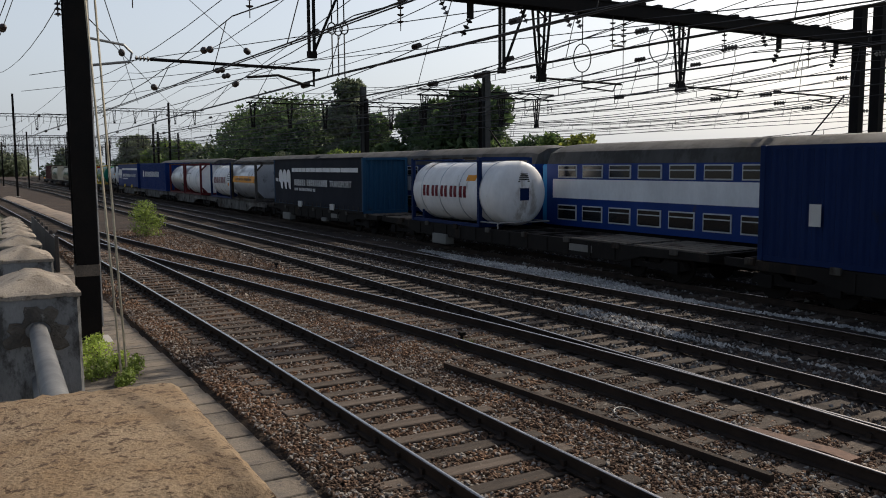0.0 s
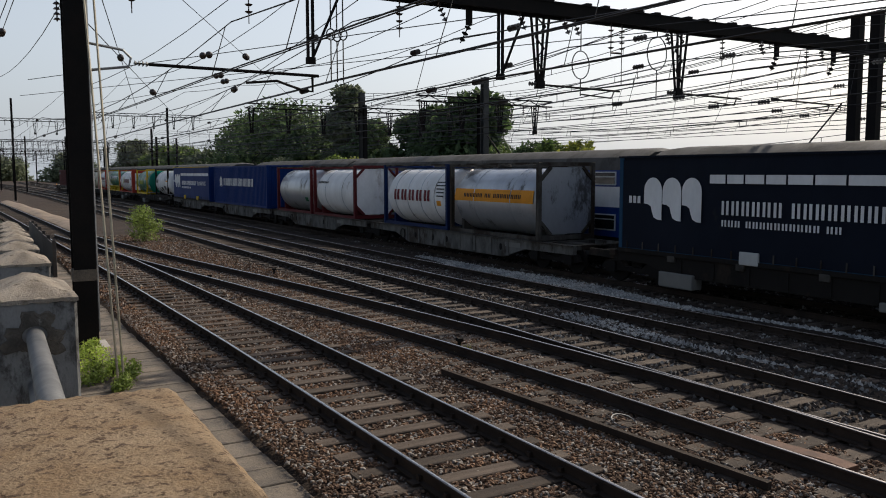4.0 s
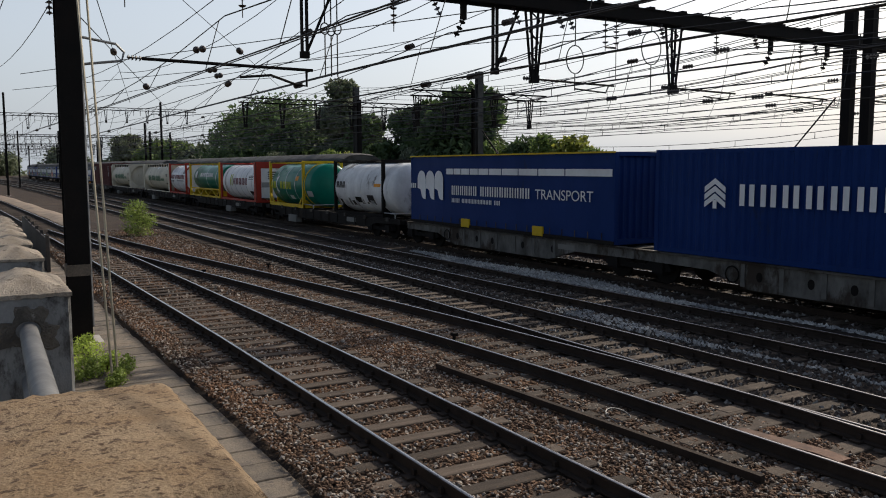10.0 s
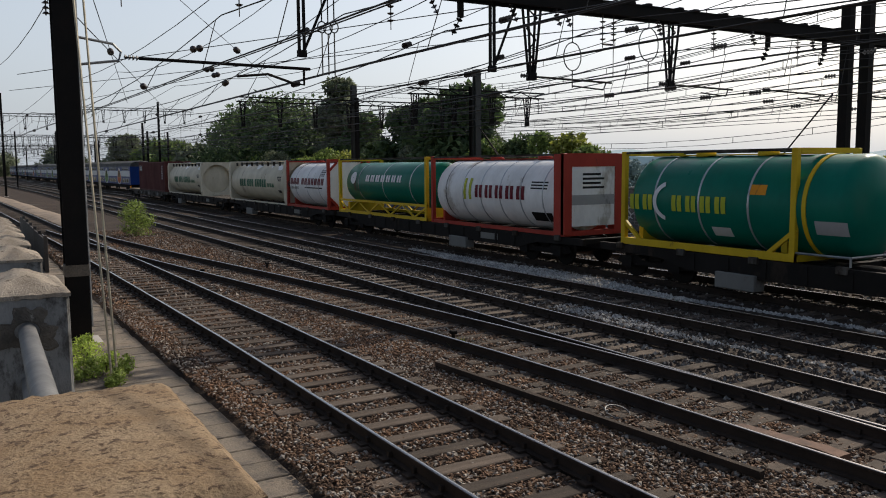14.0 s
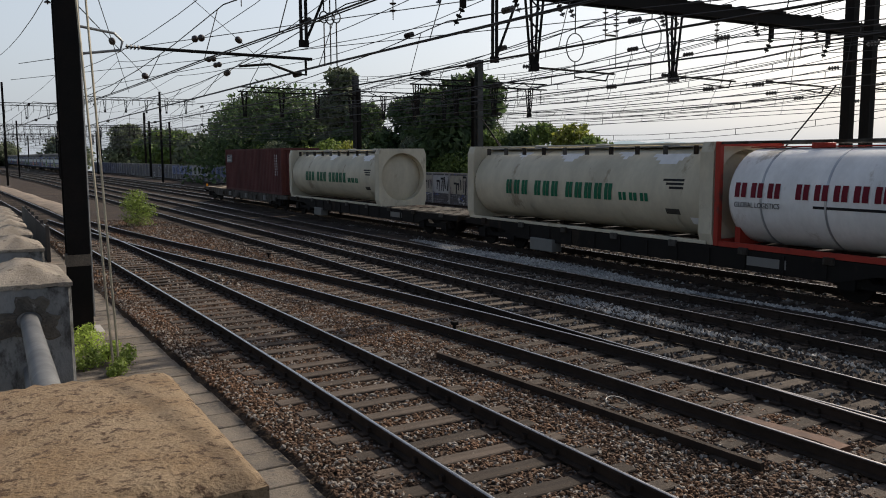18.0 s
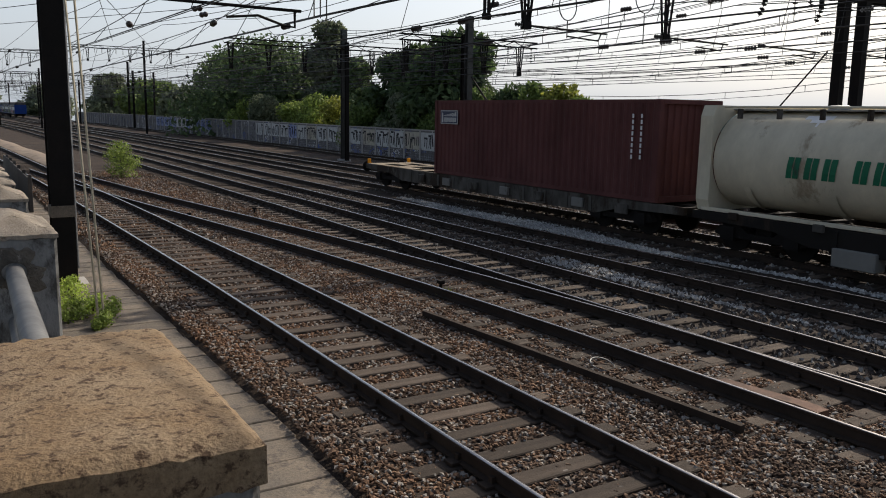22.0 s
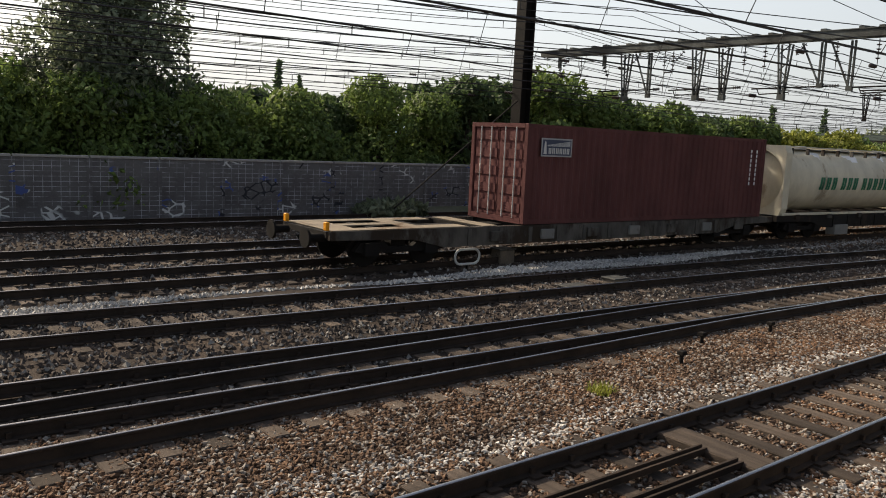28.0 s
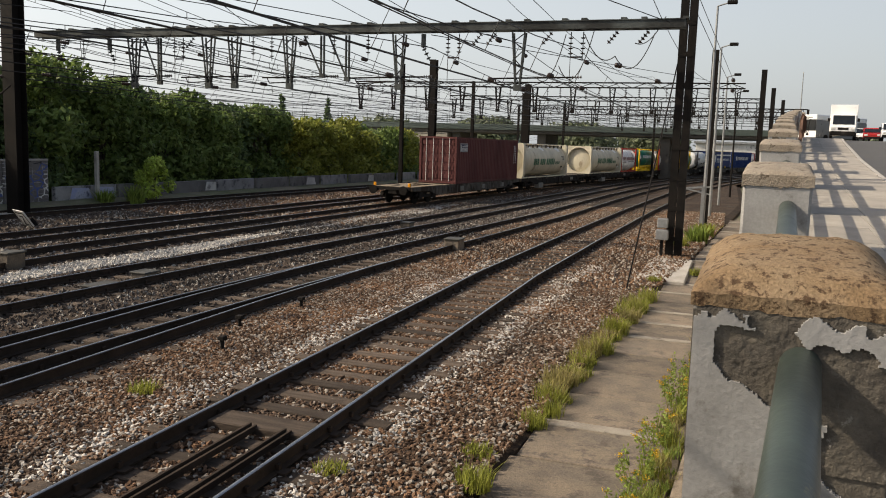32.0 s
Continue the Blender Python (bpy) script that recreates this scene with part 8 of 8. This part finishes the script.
# ---- small things along the tracks ----
def stub(x, y, h=0.14, name="marker_post"):
    p = thing(name, "short dark stub post beside the rails", "post", (x, y, -0.2), group="stub posts")
    part("post", Shape().tube((0, 0, -0.1), (0, 0, h), 0.035, 7), BOGIE, p)
    part("cap", Shape().cbox(-0.06, 0.06, -0.06, 0.06, h, h + 0.07, 0.01), BOGIE, p)


for x, y in ((4.62, 27.2), (2.3, 26.6), (3.98, 14.0), (4.05, -14.5), (3.5, -10.9), (4.15, -12.4), (3.9, -26.8), (5.0, -28.0), (18.6, -12)):
    stub(x, y)


def tuft(x, y, z, r, h, mat, label, seed, n=260, name="grass_tuft", w=0.005):
    g = np.random.RandomState(seed)
    s = Shape()
    for i in range(n):
        a, q = g.uniform(0, 6.28), r * math.sqrt(g.rand())
        bx, by = math.cos(a) * q, math.sin(a) * q
        lean, b = g.uniform(0.0, 0.9), g.uniform(0, 6.28)
        hh = h * g.uniform(0.4, 1.1)
        dx, dy = math.cos(b) * lean * hh, math.sin(b) * lean * hh
        px, py = -math.sin(b) * w, math.cos(b) * w
        k = len(s.v)
        s.v += [(bx - px, by - py, 0), (bx + px, by + py, 0), (bx + dx * 0.4 + px, by + dy * 0.4 + py, hh * 0.6), (bx + dx * 0.4 - px, by + dy * 0.4 - py, hh * 0.6), (bx + dx, by + dy, hh)]
        s.f += [(k, k + 1, k + 2, k + 3), (k + 3, k + 2, k + 4)]
    ob = part(name, s, mat)
    ob.location = (x, y, z)
    return tagged(ob, label, "grass", "grass tufts")


def weeds():
    green = "tuft of yellow-green grass by the walkway"
    r = random.Random(8)
    i = 0
    for y in np.arange(-19.5, -9.5, 0.11):
        k = r.random()
        tuft(walk_edge(y) + r.uniform(-0.08, 0.22), y + r.uniform(-0.2, 0.2), -0.3, 0.08 + 0.14 * k, 0.10 + 0.30 * k * k, (LEAF_YELLOW, STRAW, LEAF_YELLOW)[i % 3], green, 400 + i, int(45 + 110 * k))
        i += 1
    for y in np.arange(-15, -5.0, 0.17):
        k = r.random()
        tuft(parapet_x(y) + 0.60 + r.uniform(-0.1, 0.14), y, -0.3, 0.06 + 0.12 * k, 0.08 + 0.22 * k, (LEAF_YELLOW, STRAW, LEAF_LIME)[i % 3], "weeds in the joint of the walkway", 400 + i, int(40 + 110 * k))
        i += 1
    for x, y, h in ((3.1, -8.5, 0.3), (-1.7, -8.2, 0.25), (-0.42, -7.1, 0.25), (3.8, 13.6, 0.28), (-1.9, -7.4, 0.4), (23.6, -33, 1.0), (24.4, -31.8, 0.8), (-3.1, -33, 0.7), (-2.6, -31, 0.5), (-3.3, -35.5, 0.6), (-3.4, -24, 0.35), (-2.4, -22, 0.3)):
        tuft(x, y, -0.25, (0.26 + 0.1 * (h > 0.5)) * (1 if h > 0.45 else 0.7), h * (1 if h > 0.45 else 0.65), LEAF_LIME if h > 0.6 else LEAF_YELLOW, "grass tuft growing in the ballast", 500 + i, 240, w=0.006 if h < 0.6 else 0.03)
        i += 1
    for x, y in ((-3.62, -11.3), (-3.42, -8.2), (-3.68, -12.3), (-3.5, -9.6), (-3.4, -7.2), (-3.36, -6.2)):
        f = thing("wild_flowers", "yellow-flowered weeds beside the wall foot", "flowers", (x, y, -0.28))
        g = random.Random(i)
        tips = [(g.uniform(-0.22, 0.22), g.uniform(-0.4, 0.4), g.uniform(0.15, 0.38)) for _ in range(16)]
        st = Shape()
        for q in tips:
            st.tube((q[0] * 0.4, q[1] * 0.6, 0), q, 0.004, 4)
        part("stem", st, LEAF_YELLOW, f)
        part("leaves", leaves([(q[0] * 0.8, q[1] * 0.9, q[2] * 0.6, 0.05, 0.06, q[2] * 0.5) for q in tips], 420, 0.022, i), LEAF_LIME, f)
        part("blossom", leaves([(*q, 0.045, 0.05, 0.025) for q in tips[:9]], 150, 0.014, i + 1), FLOWER, f)
        i += 2
    for x, y, s in ((-2.45, 15.8, 0.4), (-2.0, 15.0, 0.28), (-2.35, 17.3, 0.3), (-2.2, 14.4, 0.22), (-2.2, 15.4, 0.3), (-2.55, 15.1, 0.3)):
        f = thing("weed_bush", "bright green leafy weed at the mast foot", "weed", (x, y, -0.3))
        part("stem", Shape().tube((0, 0, 0), (0, 0, s * 0.8), 0.015, 5), BARK, f)
        part("leaves", leaves([(0, 0, s * 0.55, s * 0.8, s * 0.8, s * 0.6), (s * 0.3, 0.1, s * 0.9, s * 0.5, s * 0.5, s * 0.4), (-s * 0.5, -0.15, s * 0.4, s * 0.4, s * 0.5, s * 0.4)], 620, 0.03, i, 0.05), LEAF_LIME if i % 2 else LEAF_BRIGHT, f)
        i += 1
    f = thing("brush_pile", "heap of cut brushwood against the wall", "brushwood", (24.4, -19.5, -0.2))
    part("brushwood", leaves([(0, 0, 0.25, 1.0, 1.7, 0.45)], 1200, 0.2, 55), LEAF_GREY, f)


weeds()


def signs_and_boxes():
    z = thing("speed_sign", "tilted white square sign with a black letter", "sign", (19.8, -22.6, 0.0), -0.5)
    pl = part("plate", Shape().cbox(-0.45, 0.45, -0.02, 0.02, -0.4, 0.5, 0.01), PLATE, z)
    part("border", Shape().box(-0.36, 0.36, 0.021, 0.026, -0.31, 0.41), BOGIE, z)
    part("field", Shape().box(-0.31, 0.31, 0.027, 0.031, -0.26, 0.36), PLATE, z)
    cu = bpy.data.curves.new("letter", "FONT")
    cu.body, cu.size, cu.extrude, cu.align_x, cu.align_y = "Z", 0.6, 0.004, "CENTER", "CENTER"
    cu.materials.append(LETTER_BLACK)
    tx = new("letter", cu)
    tx.parent = z
    tx.matrix_local = Matrix.Translation((0, 0.036, 0.05)) @ Matrix.Rotation(math.pi, 4, "Z") @ Matrix.Rotation(math.pi / 2, 4, "X")
    z.rotation_euler = (radians(-35), 0, -0.4)
    part("foot", Shape().box(-0.05, 0.05, -0.25, -0.02, -0.35, 0.0), BOGIE, z)
    o = thing("oval_sign", "white oval hoop sign low beside the rails", "sign", (12.35, -13.7, 0.12))
    pts = [(0, 0.22 * (1 if math.cos(a) > 0 else -1) + 0.2 * math.cos(a), 0.2 * math.sin(a)) for a in np.linspace(0, 6.283, 33)[:-1]]
    part("hoop", Shape().path(pts, 0.035, 8, True), PLATE, o)
    part("leg", Shape().tube((0, 0, -0.4), (0, 0, -0.2), 0.03, 6), BOGIE, o)
    for x, y, a, b, h in ((8.7, -15.4, 0.4, 0.5, 0.22), (8.85, -14.1, 0.35, 0.7, 0.1), (12.7, -15.3, 0.4, 0.55, 0.4), (4.3, -25.2, 0.5, 0.6, 0.35), (17.5, -18, 0.4, 0.5, 0.3), (7.9, -30, 0.4, 0.5, 0.3)):
        c = thing("trackside_box", "small concrete equipment box in the ballast", "box", (x, y, -0.2), group="trackside boxes")
        part("body", Shape().cbox(-a / 2, a / 2, -b / 2, b / 2, -0.1, h, 0.02), SLAB, c)
        part("lid", Shape().cbox(-a / 2 - 0.03, a / 2 + 0.03, -b / 2 - 0.03, b / 2 + 0.03, h, h + 0.04, 0.01), DULLMAST, c)
    c = thing("concrete_post", "slim pale concrete post by the low wall", "post", (24.9, -31.8, -0.2))
    part("post", Shape().cbox(-0.09, 0.09, -0.09, 0.09, -0.1, 2.6, 0.02), CONCRETE, c)
    rg = thing("cable_loop", "loop of dark cable lying in the ballast", "cable", (3.4, 8.7, -0.17))
    part("loop", Shape().path([(0.17 * math.cos(a), 0.17 * math.sin(a), 0.02 + 0.05 * math.sin(a)) for a in np.linspace(0, 6.28, 17)[:-1]], 0.012, 5, True), PIPE_GREY, rg)
    for x, y in ((4.75, 4.6), (5.0, 3.9)):
        rg = thing("cable_loop", "bent grey cable between the rails", "cable", (x, y, -0.17))
        part("loop", Shape().path([(0.24 * math.cos(a), 0.3 * math.sin(a), 0.02 + 0.16 * math.sin(a)) for a in np.linspace(0, 3.6, 13)], 0.012, 5), PIPE_GREY, rg)
    cb = thing("mast_cabinet", "pale metal switch boxes on the walkway mast", "cabinet", (-2.15, -27.5, 0))
    part("upper_box", Shape().cbox(-0.17, 0.17, -0.12, 0.12, 0.75, 1.05, 0.02), GALV, cb)
    part("lower_box", Shape().cbox(-0.2, 0.2, -0.14, 0.14, 0.35, 0.68, 0.02), GALV, cb)
    part("stand", Shape().box(-0.05, 0.05, -0.05, 0.05, -0.4, 0.35), DARKMAST, cb)
    pl = thing("plinth", "square concrete plinth on the walkway", "plinth", (-2.45, -24.6, -0.35))
    part("slab", Shape().cbox(-0.75, 0.55, -2.4, 2.4, 0, 0.16, 0.03), CONCRETE, pl)
    for x, y, h, m in ((-3.05, -40, 10.2, GALV), (-3.2, -47, 9.2, GALV), (-3.5, -58, 8.6, GALV), (-4.2, -70, 8.4, DARKMAST)):
        lp = thing("lamp_post", "slim grey lamp post beside the parapet", "lamp post", (x, y, -0.3), group="lamp posts")
        part("pole", Shape().tube((0, 0, 0), (0, 0, h), 0.09, 10, 0.05), m, lp, smooth=True)
        part("bracket", Shape().tube((0, 0, h), (-0.5, 0, h + 0.15), 0.035, 6), m, lp)
        part("lamp_head", Shape().cbox(-0.85, -0.4, -0.14, 0.14, h + 0.08, h + 0.24, 0.03), DARKMAST, lp)
    wr = thing("switch_frame", "low steel bracket frame beside the far mast", "bracket", (-3.0, -39.4, 0))
    part("frame", Shape().beam((-0.3, 0, 1.7), (0.9, 0, 1.6), 0.08, 0.08).beam((-0.3, 0, 1.35), (0.9, 0, 1.6), 0.06, 0.06).beam((0, 0, -0.3), (0, 0, 1.7), 0.14, 0.14), GALV, wr)


signs_and_boxes()


# ---- what moves ----
GOODS = [(0, 199.6), (4, 168.2), (8, 136.9), (12, 105.6), (16, 74.4), (20, 43.3), (23, 20.4), (24.5, 9.5), (26.5, -4.45), (28, -15.5), (30, -30.6), (31.5, -42.3), (32, -46.2)]


def datum(t, rows):
    return float(np.interp(t, [r[0] for r in rows], [r[1] for r in rows]))


def train_pose(train, y, z):
    return pose(TRACK[train] + bend(y), y, z, 0, 0, math.degrees(heading(y)))


def motions():
    times = [0, 2, 4, 6, 8, 10, 12, 14, 16, 18, 20, 22, 23, 24.5, 25.5, 26.5, 28, 29, 30, 31, 32]
    for ob, train, s, z in MOVERS:
        if train == "freight":
            walk(ob, [(t, train_pose(train, datum(t, GOODS) + s, z)) for t in times])
        else:
            walk(ob, [(t, train_pose(train, -135.0 + 16.7 * t + s, z)) for t in range(0, 33, 4)])
    van = [(0, -17.2, -165, -3), (24, -16.2, -138, -3), (28, -15.0, -110, -5), (31.5, -13.45, -83.4, -6.5), (32, -13.15, -79.6, -6.5)]
    walk(ROAD_TRAFFIC["van"], [(t, pose(x, y, road_z(y) - 0.12, 0, 0, a)) for t, x, y, a in van])
    coach = [(0, -15.5, -190, 0), (24, -15.0, -150, 0), (30, -14.0, -116.5, 0), (31, -13.7, -110.5, 0), (31.5, -14.3, -108.4, -14), (32, -15.0, -106.5, -35)]
    walk(ROAD_TRAFFIC["coach"], [(t, pose(x, y, road_z(y) - 0.12, 0, 0, a)) for t, x, y, a in coach])


motions()
